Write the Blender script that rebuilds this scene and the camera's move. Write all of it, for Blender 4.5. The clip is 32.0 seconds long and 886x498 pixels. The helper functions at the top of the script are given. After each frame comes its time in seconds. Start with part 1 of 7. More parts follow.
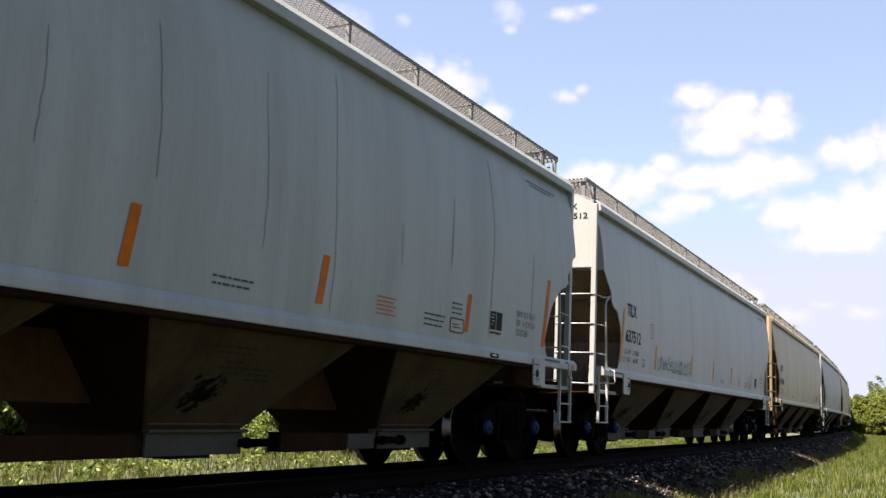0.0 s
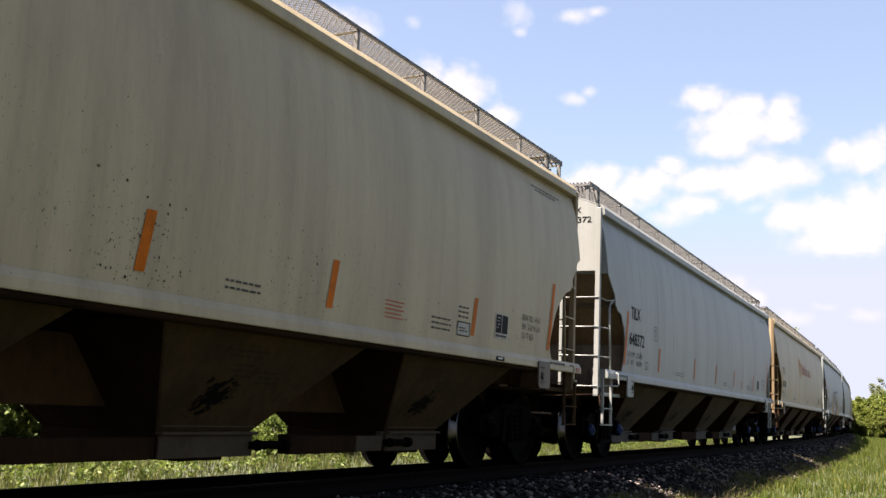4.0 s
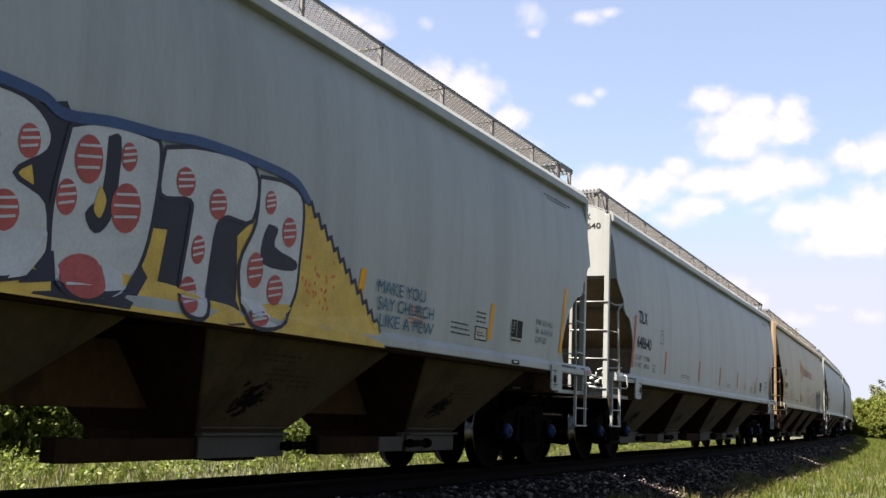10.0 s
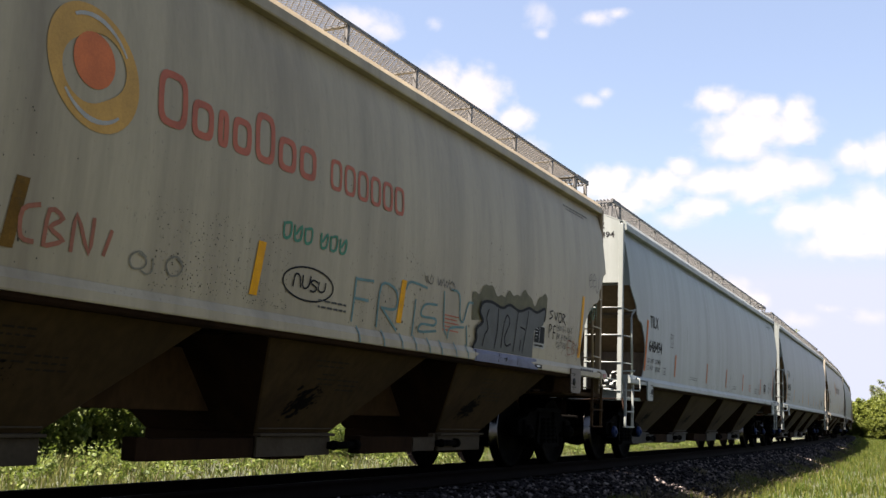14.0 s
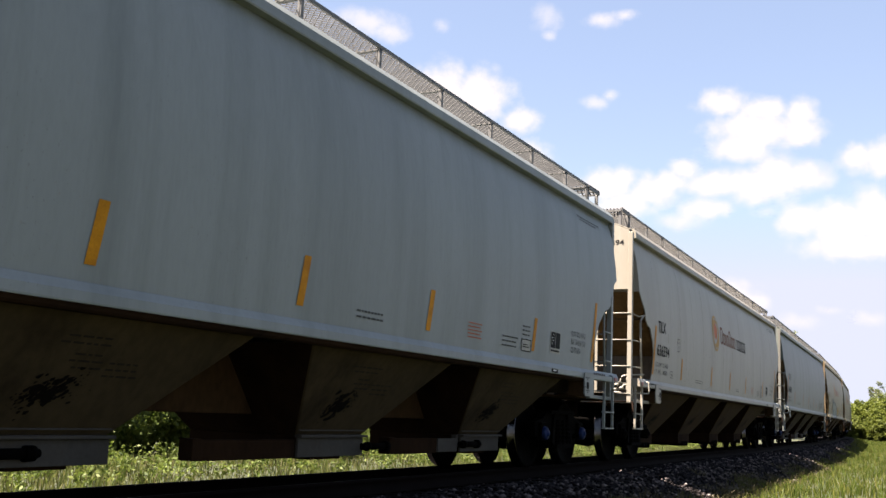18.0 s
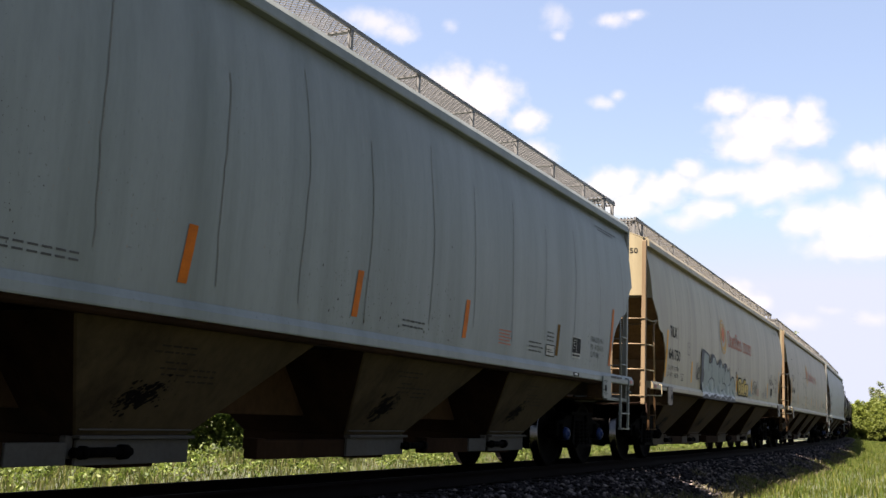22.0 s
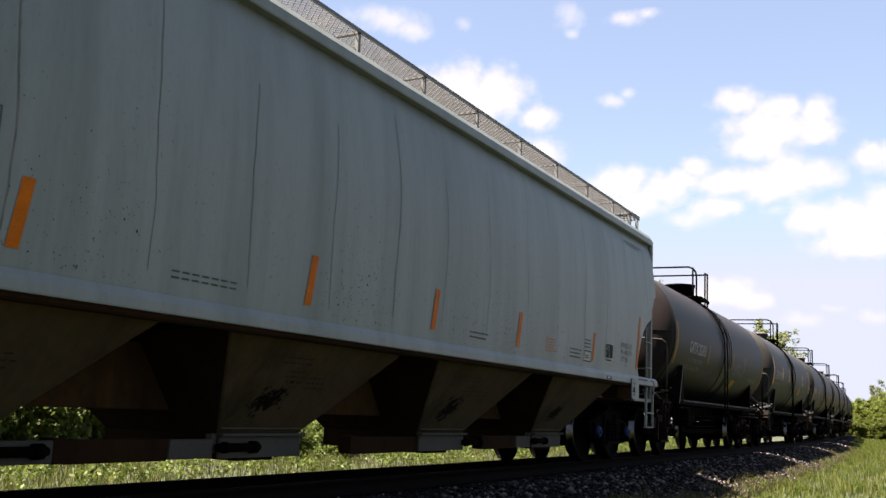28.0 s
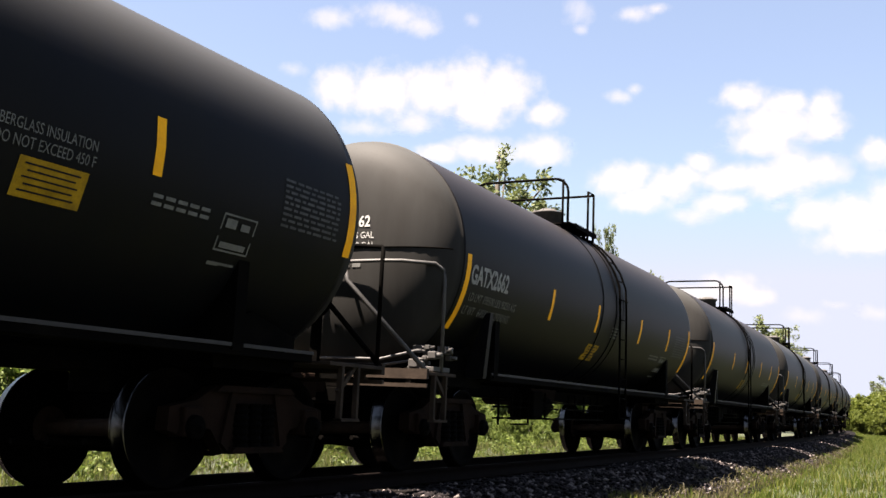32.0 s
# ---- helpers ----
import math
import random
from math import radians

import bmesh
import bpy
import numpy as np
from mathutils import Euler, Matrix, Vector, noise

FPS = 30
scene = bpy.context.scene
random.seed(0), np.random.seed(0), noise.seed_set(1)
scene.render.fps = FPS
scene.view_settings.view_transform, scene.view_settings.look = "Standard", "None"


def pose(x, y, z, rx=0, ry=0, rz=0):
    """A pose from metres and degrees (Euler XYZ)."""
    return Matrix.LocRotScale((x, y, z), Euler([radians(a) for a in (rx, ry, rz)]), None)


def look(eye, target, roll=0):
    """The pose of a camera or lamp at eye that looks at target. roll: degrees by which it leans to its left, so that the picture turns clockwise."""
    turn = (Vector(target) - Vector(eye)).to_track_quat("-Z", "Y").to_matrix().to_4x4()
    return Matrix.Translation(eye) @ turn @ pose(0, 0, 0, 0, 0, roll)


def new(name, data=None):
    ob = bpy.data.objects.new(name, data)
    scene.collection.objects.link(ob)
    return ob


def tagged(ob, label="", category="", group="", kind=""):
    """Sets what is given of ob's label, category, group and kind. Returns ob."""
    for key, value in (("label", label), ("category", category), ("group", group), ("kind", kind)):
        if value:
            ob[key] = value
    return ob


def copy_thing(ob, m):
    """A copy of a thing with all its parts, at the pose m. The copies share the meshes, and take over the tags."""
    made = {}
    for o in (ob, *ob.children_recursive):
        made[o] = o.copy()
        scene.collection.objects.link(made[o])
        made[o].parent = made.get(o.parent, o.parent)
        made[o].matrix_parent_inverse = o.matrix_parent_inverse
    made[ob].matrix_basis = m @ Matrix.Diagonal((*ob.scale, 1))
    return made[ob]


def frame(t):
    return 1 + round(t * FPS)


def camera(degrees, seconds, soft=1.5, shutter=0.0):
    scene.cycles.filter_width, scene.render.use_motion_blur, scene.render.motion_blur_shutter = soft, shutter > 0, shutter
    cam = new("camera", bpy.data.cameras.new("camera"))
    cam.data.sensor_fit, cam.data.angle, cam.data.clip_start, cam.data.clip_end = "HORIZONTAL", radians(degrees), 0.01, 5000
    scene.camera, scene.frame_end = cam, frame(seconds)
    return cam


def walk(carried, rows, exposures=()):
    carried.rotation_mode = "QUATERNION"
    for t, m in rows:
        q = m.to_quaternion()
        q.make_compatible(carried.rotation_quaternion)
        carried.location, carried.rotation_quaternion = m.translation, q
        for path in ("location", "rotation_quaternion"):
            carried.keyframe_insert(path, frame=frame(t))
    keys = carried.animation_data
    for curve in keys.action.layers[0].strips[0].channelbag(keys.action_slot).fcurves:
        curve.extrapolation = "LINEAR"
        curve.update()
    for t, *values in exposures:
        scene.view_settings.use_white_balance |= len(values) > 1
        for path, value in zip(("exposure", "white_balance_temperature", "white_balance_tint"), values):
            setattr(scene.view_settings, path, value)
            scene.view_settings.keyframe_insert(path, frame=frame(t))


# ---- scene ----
# the track is an arc of radius R; s runs along it away from the camera, w across it towards the camera
R = 1244.5
CAM = (7.081, 0.0, 0.70)
F = 1756.4
YAW, PITCH, ROLL = 27.917, 9.275, 2.495


def cam_pose(dx, dy):
    yaw, pit = radians(YAW) + dx / F, radians(PITCH) + dy / F
    way = Vector((-math.sin(yaw) * math.cos(pit), math.cos(yaw) * math.cos(pit), math.sin(pit)))
    return look(CAM, Vector(CAM) + way, ROLL)


cam = camera(48.11, 32.0, soft=1.5)
SWAY = [(0, -3, -10), (1, -3, -9), (2, -2, -8), (2.5, -2, -8), (3.5, -1, -6.5), (4.5, 0, -5), (5, 0, -3), (6, 0, 0), (7.5, 0, 0),
        (9, 0, 0), (9.5, 0, -2), (10, 0, -4), (10.5, 0, -3.5), (11, 0, -6), (12, 0, -5), (13, 0, -3), (14, 0, -3),
        (15, 0, -4), (15.5, 3, -8), (16.5, 1, -4), (17.5, -2, 0), (19, -2, 0), (20.5, -2, -2), (21, -2, -2.5), (22, -1, 0.5),
        (22.5, -1, -2), (23, -1, -3), (25, -1, -3), (27.5, -0.5, -3), (30.5, 0, -3), (31, -0.5, -2.5), (31.5, 0, -5), (32, 0, -10)]
EXPOSURE = [(0, 3.17, 6930, 17.5), (32, 3.17, 6930, 17.5)]
walk(cam, [(t, cam_pose(a, b)) for t, a, b in SWAY], EXPOSURE)

# ---- light ----
TO_SUN = Vector((-0.29, -0.31, 1.0)).normalized()
ELEV = math.asin(TO_SUN.z)
world = bpy.data.worlds.new("sky")
scene.world = world
world.use_nodes = True
wn = world.node_tree
sky = wn.nodes.new("ShaderNodeTexSky")
sky.sky_type = "NISHITA"
sky.sun_disc = False
sky.sun_elevation = ELEV
sky.sun_rotation = math.atan2(TO_SUN.x, TO_SUN.y)
sky.air_density, sky.dust_density, sky.ozone_density = 0.8, 0.3, 2.2
bg = wn.nodes["Background"]
bg.inputs[1].default_value = 0.050
haze = wn.nodes.new("ShaderNodeGamma")  # summer haze evens out and pales the blue
haze.inputs["Gamma"].default_value = 0.62
wn.links.new(sky.outputs[0], haze.inputs["Color"])
veil = wn.nodes.new("ShaderNodeMix")  # the haze at the horizon is never whiter than this
veil.data_type, veil.blend_type = "RGBA", "DARKEN"
veil.inputs[0].default_value, veil.inputs[7].default_value = 1.0, (1.72, 1.94, 2.38, 1)
clear = wn.nodes.new("ShaderNodeMix")  # a clear deep-summer blue
clear.data_type, clear.blend_type = "RGBA", "MULTIPLY"
clear.inputs[0].default_value, clear.inputs[7].default_value = 1.0, (0.945, 0.972, 1.02, 1)
wn.links.new(haze.outputs[0], clear.inputs[6])
wn.links.new(clear.outputs[2], veil.inputs[6])
wn.links.new(veil.outputs[2], bg.inputs[0])
sun = new("sun", bpy.data.lights.new("sun", "SUN"))
sun.data.energy, sun.data.angle, sun.data.color = 5.0, radians(0.53), (1.0, 0.93, 0.82)
sun.matrix_world = look((0, 0, 60), Vector((0, 0, 60)) - TO_SUN)

# ---- materials ----
def mat(name):
    m = bpy.data.materials.new(name)
    m.use_nodes = True
    return m, m.node_tree.nodes, m.node_tree.links, m.node_tree.nodes["Principled BSDF"]


def noise_node(n, l, scale, stretch=(1, 1, 1), detail=4.0, rough=0.55, coord="Object"):
    tc = n.new("ShaderNodeTexCoord")
    mp = n.new("ShaderNodeMapping")
    mp.inputs["Scale"].default_value = stretch
    l.new(tc.outputs[coord], mp.inputs[0])
    t = n.new("ShaderNodeTexNoise")
    t.inputs["Scale"].default_value, t.inputs["Detail"].default_value, t.inputs["Roughness"].default_value = scale, detail, rough
    l.new(mp.outputs[0], t.inputs["Vector"])
    return t.outputs["Fac"]


def ramp(n, l, fac, stops):
    r = n.new("ShaderNodeValToRGB")
    e = r.color_ramp.elements
    while len(e) < len(stops):
        e.new(0.5)
    for k, (p, c) in zip(e, stops):
        k.position, k.color = p, (*c, 1) if len(c) == 3 else c
    l.new(fac, r.inputs[0])
    return r.outputs[0]


def mix(n, l, fac, a, b, kind="MIX"):
    m = n.new("ShaderNodeMix")
    m.data_type, m.blend_type = "RGBA", kind
    for sock, v in ((m.inputs[0], fac), (m.inputs[6], a), (m.inputs[7], b)):
        if isinstance(v, (int, float)):
            sock.default_value = v
        elif isinstance(v, tuple):
            sock.default_value = (*v, 1)
        else:
            l.new(v, sock)
    return m.outputs[2]


def bump(n, l, bs, fac, strength=0.2, dist=0.01):
    b = n.new("ShaderNodeBump")
    b.inputs["Strength"].default_value, b.inputs["Distance"].default_value = strength, dist
    l.new(fac, b.inputs["Height"])
    l.new(b.outputs[0], bs.inputs["Normal"])


def plain(name, col, rough=0.6, metal=0.0, vary=0.25, scale=3.0, stretch=(1, 1, 1), grime=None, bumpy=0.1, spec=0.3):
    """A worn surface: the colour varied at two scales, with grime patches and fine relief."""
    m, n, l, bs = mat(name)
    a = noise_node(n, l, scale, stretch)
    b = noise_node(n, l, scale * 11, stretch, 5)
    dark = tuple(c * (1 - vary) for c in col)
    c = ramp(n, l, a, [(0.3, dark), (0.7, col)])
    g = ramp(n, l, b, [(0.35, (1 - vary, 1 - vary, 1 - vary)), (0.62, (1, 1, 1))])
    c = mix(n, l, 0.6, c, g, "MULTIPLY")
    if grime:
        k = ramp(n, l, noise_node(n, l, scale * 0.6, stretch, 6, 0.65), [(0.52, (0, 0, 0)), (0.7, (1, 1, 1))])
        c = mix(n, l, k, c, grime)
    l.new(c, bs.inputs["Base Color"])
    bs.inputs["Roughness"].default_value, bs.inputs["Metallic"].default_value = rough, metal
    bs.inputs["Specular IOR Level"].default_value = spec
    if bumpy:
        bump(n, l, bs, b, bumpy)
    return m


def paint(name, col, stain, amount, rust=(0.16, 0.08, 0.04), rough=0.46, spec=0.30, speckle=0.0, top_light=None):
    """Car paint on steel, with rain streaks down the sides, dull patches and specks of rust."""
    m, n, l, bs = mat(name)
    patch = noise_node(n, l, 0.5, (1, 1, 0.6), 5)
    streak = noise_node(n, l, 2.2, (1, 1, 0.07), 6, 0.62)
    fine = noise_node(n, l, 24, (1, 1, 0.25), 4)
    speck = noise_node(n, l, 16, (1, 1, 0.7), 6, 0.7)
    c = ramp(n, l, patch, [(0.3, tuple(x * 0.86 for x in col)), (0.7, col)])
    k = ramp(n, l, streak, [(0.50 - amount * 0.18, (0, 0, 0)), (0.78, (1, 1, 1))])
    c = mix(n, l, k, c, stain)
    k2 = ramp(n, l, fine, [(0.3, (0.9, 0.9, 0.9)), (0.6, (1, 1, 1))])
    c = mix(n, l, 0.7, c, k2, "MULTIPLY")
    k3 = ramp(n, l, speck, [(0.66, (0, 0, 0)), (0.72, (amount, amount, amount))])
    c = mix(n, l, k3, c, rust)
    if top_light:
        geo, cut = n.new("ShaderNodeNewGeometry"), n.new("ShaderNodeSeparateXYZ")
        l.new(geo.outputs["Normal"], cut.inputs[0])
        c = mix(n, l, ramp(n, l, cut.outputs["Z"], [(0.34, (0, 0, 0)), (0.74, (1, 1, 1))]), c, top_light)  # dust and the sun's light on upward faces, put into the colour
    if speckle:
        fleck = ramp(n, l, noise_node(n, l, 34, (1, 1, 0.8), 3, 0.6), [(0.665, (0, 0, 0)), (0.69, (1, 1, 1))])
        field = ramp(n, l, noise_node(n, l, 1.1, (1, 1, 0.7), 3), [(0.42, (0, 0, 0)), (0.62, (speckle, speckle, speckle))])
        c = mix(n, l, mix(n, l, 1.0, fleck, field, "MULTIPLY"), c, (0.045, 0.042, 0.036))
    l.new(c, bs.inputs["Base Color"])
    bs.inputs["Roughness"].default_value = rough
    bs.inputs["Specular IOR Level"].default_value = spec
    return m


GREY = paint("grey_paint", (0.2009, 0.2206, 0.2184), (0.1354, 0.1496, 0.1452), 0.30, speckle=0.25)
PALEGREY = paint("pale_grey_paint", (0.238, 0.248, 0.246), (0.180, 0.188, 0.184), 0.30, speckle=0.2)
NEUTRAL = paint("seamed_off_grey_paint", (0.208, 0.216, 0.209), (0.140, 0.146, 0.138), 0.50, speckle=0.4)
GREY2 = paint("streaked_grey_paint", (0.1936, 0.2153, 0.2112), (0.1174, 0.1339, 0.1257), 0.55, speckle=0.55)
WHITE = paint("off_white_paint", (0.242, 0.2266, 0.1916), (0.1854, 0.1669, 0.1339), 0.34, speckle=0.9)
BEIGE = paint("beige_paint", (0.2877, 0.2384, 0.1503), (0.1761, 0.1398, 0.0846), 0.50, speckle=0.6)
DIRTY = paint("dirty_beige_paint", (0.252, 0.210, 0.134), (0.136, 0.108, 0.067), 0.6, speckle=0.5)
BLUEGREY = paint("dull_blue_grey_paint", (0.1669, 0.1864, 0.1844), (0.1112, 0.1267, 0.1226), 0.30, speckle=0.3)
STREAKED = paint("rain_streaked_grey_paint", (0.132, 0.146, 0.138), (0.076, 0.087, 0.077), 0.60, speckle=0.6)
MOULDED = paint("mould_stained_grey_paint", (0.136, 0.154, 0.147), (0.080, 0.094, 0.083), 0.60, speckle=0.8)
SOOTED = paint("soot_streaked_beige_paint", (0.218, 0.186, 0.116), (0.112, 0.090, 0.052), 0.60, speckle=0.9)
GRIMY = paint("grime_covered_beige_paint", (0.208, 0.178, 0.113), (0.100, 0.080, 0.047), 0.75, speckle=1.0)
BLACK = paint("black_tank_paint", (0.0022, 0.0023, 0.0030), (0.0034, 0.0031, 0.0030), 0.6, (0.008, 0.0065, 0.006), 0.45, 0.05, top_light=(0.0185, 0.0165, 0.0165))
BLACK2 = paint("faded_black_tank_paint", (0.0033, 0.0036, 0.0047), (0.0048, 0.0047, 0.0044), 0.6, (0.0094, 0.0074, 0.0062), 0.45, 0.05, top_light=(0.0296, 0.0298, 0.0292))
# the front heads face the sun, whose light is put into these paler colours
BROWNHEAD = paint("purple_brown_tank_head", (0.0135, 0.0108, 0.0105), (0.0095, 0.0075, 0.0070), 0.6, (0.020, 0.013, 0.009), 0.6, 0.05, top_light=(0.019, 0.0165, 0.016))
TANKHEAD = paint("sunlit_dusty_tank_head", (0.021, 0.0205, 0.0195), (0.014, 0.013, 0.012), 0.6, (0.030, 0.018, 0.010), 0.6, 0.05, top_light=(0.036, 0.036, 0.035))
WORNTAN = paint("worn_tan_steel", (0.185, 0.135, 0.078), (0.055, 0.034, 0.018), 0.8, (0.06, 0.03, 0.015), 0.6, 0.2)
WORNGREY = paint("worn_grey_steel", (0.150, 0.155, 0.145), (0.070, 0.064, 0.052), 0.7, (0.06, 0.035, 0.02), 0.6, 0.2)
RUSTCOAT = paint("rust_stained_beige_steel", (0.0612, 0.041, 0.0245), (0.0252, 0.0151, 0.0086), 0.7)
# bay walls: dirt brown, with the shade under the car put into the colour
UNDER = plain("dirt_shade_underside", (0.0409, 0.0249, 0.0094), 0.9, 0.0, 0.4, 1.2, (1, 1, 0.5), grime=(0.0136, 0.0075, 0.0033), spec=0.1, bumpy=0.2)
UNDERGREY = plain("dust_shade_underside", (0.0437, 0.0317, 0.0158), 0.9, 0.0, 0.35, 1.2, (1, 1, 0.5), grime=(0.0094, 0.0058, 0.0026), spec=0.1, bumpy=0.2)
# slopes, gates and sill lip: rust brown, darkened in the colour for shade
RUSTSHADE = plain("rust_shade_slope_plate", (0.0187, 0.0094, 0.0044), 0.95, 0.0, 0.35, 1.4, (1, 1, 0.5), grime=(0.0039, 0.0022, 0.0011), bumpy=0.2, spec=0.05)
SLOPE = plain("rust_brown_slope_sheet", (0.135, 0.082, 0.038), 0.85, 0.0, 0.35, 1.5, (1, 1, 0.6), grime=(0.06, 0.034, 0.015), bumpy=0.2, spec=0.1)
# dark brown for floors, webs and recesses: shade is put into the colour
SLOPEDARK = plain("shade_brown_plate", (0.046, 0.026, 0.012), 0.9, 0.0, 0.35, 1.5, (1, 1, 0.6), grime=(0.014, 0.008, 0.004), bumpy=0.2, spec=0.05)
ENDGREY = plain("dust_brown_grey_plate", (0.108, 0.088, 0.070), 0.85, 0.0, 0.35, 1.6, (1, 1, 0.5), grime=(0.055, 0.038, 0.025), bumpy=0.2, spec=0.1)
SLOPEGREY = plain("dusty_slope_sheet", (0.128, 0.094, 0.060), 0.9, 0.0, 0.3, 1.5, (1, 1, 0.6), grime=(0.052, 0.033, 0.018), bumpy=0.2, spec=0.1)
GATEGREY = plain("grey_gate_frame", (0.0429, 0.0401, 0.0352), 0.8, 0.0, 0.35, 2.0, grime=(0.0303, 0.0248, 0.0193), spec=0.2)
GATETAN = plain("tan_gate_frame", (0.0475, 0.036, 0.0225), 0.85, 0.0, 0.4, 2.0, grime=(0.0225, 0.015, 0.009), spec=0.15)
# grime black, with the shade under the cars put into the colour
DARKSTEEL = plain("grimy_shade_steel", (0.0014, 0.0012, 0.001), 0.85, 0.0, 0.5, 4, grime=(0.003, 0.0024, 0.0018), bumpy=0.3, spec=0.02)
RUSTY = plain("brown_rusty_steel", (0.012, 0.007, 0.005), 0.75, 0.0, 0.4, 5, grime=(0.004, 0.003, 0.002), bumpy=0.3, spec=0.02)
DECKRUST = plain("dusty_rust_brown_steel", (0.030, 0.021, 0.015), 0.8, 0.0, 0.4, 5, grime=(0.010, 0.007, 0.005), bumpy=0.3, spec=0.1)
AXLE = plain("rust_tan_axle", (0.030, 0.018, 0.012), 0.7, 0.0, 0.4, 6, grime=(0.008, 0.006, 0.004), spec=0.1)
SHINY = plain("polished_tread_steel", (0.085, 0.082, 0.08), 0.14, 1.0, 0.4, 9, grime=(0.008, 0.007, 0.006))
GALV = plain("galvanised_grating", (0.12, 0.12, 0.12), 0.6, 0.3, 0.25, 8)
BLUECAP = plain("blue_bearing_cap", (0.004, 0.016, 0.070), 0.5, 0.0, 0.4, 9, grime=(0.004, 0.007, 0.014), spec=0.1)
ORANGE = plain("orange_reflective_tape", (0.38, 0.090, 0.001), 0.5, 0.0, 0.3, 6, grime=(0.20, 0.055, 0.004), spec=0.08)
YELLOW = plain("yellow_reflective_tape", (0.56, 0.25, 0.003), 0.5, 0.0, 0.25, 6, grime=(0.38, 0.17, 0.010), spec=0.08)
TANKTAPE = plain("bright_yellow_reflective_tape", (0.85, 0.38, 0.006), 0.5, 0.0, 0.15, 6, grime=(0.62, 0.26, 0.012), spec=0.08)
TAPEDIM = plain("dusty_yellow_tape", (0.30, 0.14, 0.012), 0.6, 0.0, 0.4, 6, grime=(0.12, 0.065, 0.015), spec=0.08)
GOLD = plain("golden_reflective_tape", (0.46, 0.185, 0.004), 0.5, 0.0, 0.3, 6, grime=(0.24, 0.09, 0.008), spec=0.08)
# tape dimmed in the colour, as it looks at a glancing angle
TAPEDULL = plain("glancing_dull_tape", (0.13, 0.066, 0.012), 0.8, 0.0, 0.4, 8, grime=(0.05, 0.035, 0.016), spec=0.1)
INK = plain("black_lettering", (0.008, 0.008, 0.009), 0.7, 0.0, 0.3, 9, bumpy=0, spec=0.12)
PALE = plain("white_lettering", (0.55, 0.55, 0.53), 0.6, 0.0, 0.3, 9, bumpy=0)
REDINK = plain("faded_red_lettering", (0.31, 0.075, 0.035), 0.6, 0.0, 0.25, 5, bumpy=0)
BROWNINK = plain("red_brown_lettering", (0.165, 0.066, 0.040), 0.6, 0.0, 0.3, 5, bumpy=0, spec=0.1)
SIGNORANGE = plain("faded_orange_emblem", (0.38, 0.205, 0.042), 0.6, 0.0, 0.25, 5, bumpy=0)
SIGNCORE = plain("red_orange_emblem_core", (0.44, 0.105, 0.025), 0.6, 0.0, 0.25, 5, bumpy=0)
FADED = plain("faded_grey_lettering", (0.062, 0.062, 0.060), 0.7, 0.0, 0.35, 8, bumpy=0, spec=0.1)
SIGNYELLOW = plain("soiled_yellow_placard", (0.34, 0.195, 0.008), 0.6, 0.0, 0.35, 6, grime=(0.14, 0.085, 0.010), spec=0.1)
SPRAYBLUE = plain("dark_blue_spray", (0.02, 0.05, 0.13), 0.6, 0.0, 0.3, 4, bumpy=0)
SPRAYCYAN = plain("teal_spray", (0.05, 0.20, 0.26), 0.6, 0.0, 0.3, 4, bumpy=0)
SPRAYWHITE = plain("silver_spray", (0.31, 0.325, 0.34), 0.5, 0.0, 0.2, 3, bumpy=0)
SPRAYGREEN = plain("grey_green_spray", (0.11, 0.145, 0.128), 0.5, 0.0, 0.25, 3, bumpy=0)
SPRAYYELLOW = plain("yellow_spray", (0.42, 0.28, 0.05), 0.6, 0.0, 0.3, 4, bumpy=0)
SPRAYRED = plain("dull_red_spray", (0.28, 0.05, 0.045), 0.6, 0.0, 0.3, 4, bumpy=0)
REDPLATE = plain("red_reflector", (0.26, 0.06, 0.05), 0.4)
# rail and ties near black: the shade under the train is in the colour
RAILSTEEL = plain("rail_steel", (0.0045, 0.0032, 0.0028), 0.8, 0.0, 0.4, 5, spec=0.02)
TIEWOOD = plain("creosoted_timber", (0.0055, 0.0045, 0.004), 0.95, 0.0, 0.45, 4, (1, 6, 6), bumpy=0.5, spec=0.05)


def stone_mat():
    m, n, l, bs = mat("crushed_stone")
    geo = n.new("ShaderNodeNewGeometry")
    # stones coloured dark for the train's shade, a few left pale
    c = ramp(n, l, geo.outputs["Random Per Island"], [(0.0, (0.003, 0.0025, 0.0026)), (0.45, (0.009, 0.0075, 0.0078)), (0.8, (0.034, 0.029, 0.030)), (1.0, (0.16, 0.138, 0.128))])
    f = noise_node(n, l, 30, detail=5)
    c = mix(n, l, 0.5, c, ramp(n, l, f, [(0.3, (0.5, 0.5, 0.5)), (0.7, (1, 1, 1))]), "MULTIPLY")
    l.new(c, bs.inputs["Base Color"])
    bs.inputs["Roughness"].default_value = 0.95
    bs.inputs["Specular IOR Level"].default_value = 0.08
    return m


def leaf_mat(name, cols, thru=0.35):
    m, n, l, bs = mat(name)
    geo = n.new("ShaderNodeNewGeometry")
    c = ramp(n, l, geo.outputs["Random Per Island"], [(i / (len(cols) - 1), c) for i, c in enumerate(cols)])
    l.new(c, bs.inputs["Base Color"])
    bs.inputs["Roughness"].default_value = 0.6
    bs.inputs["Specular IOR Level"].default_value = 0.2
    tr = n.new("ShaderNodeBsdfTranslucent")
    l.new(c, tr.inputs[0])
    mx = n.new("ShaderNodeMixShader")
    mx.inputs[0].default_value = thru
    l.new(bs.outputs[0], mx.inputs[1])
    l.new(tr.outputs[0], mx.inputs[2])
    l.new(mx.outputs[0], n["Material Output"].inputs[0])
    return m


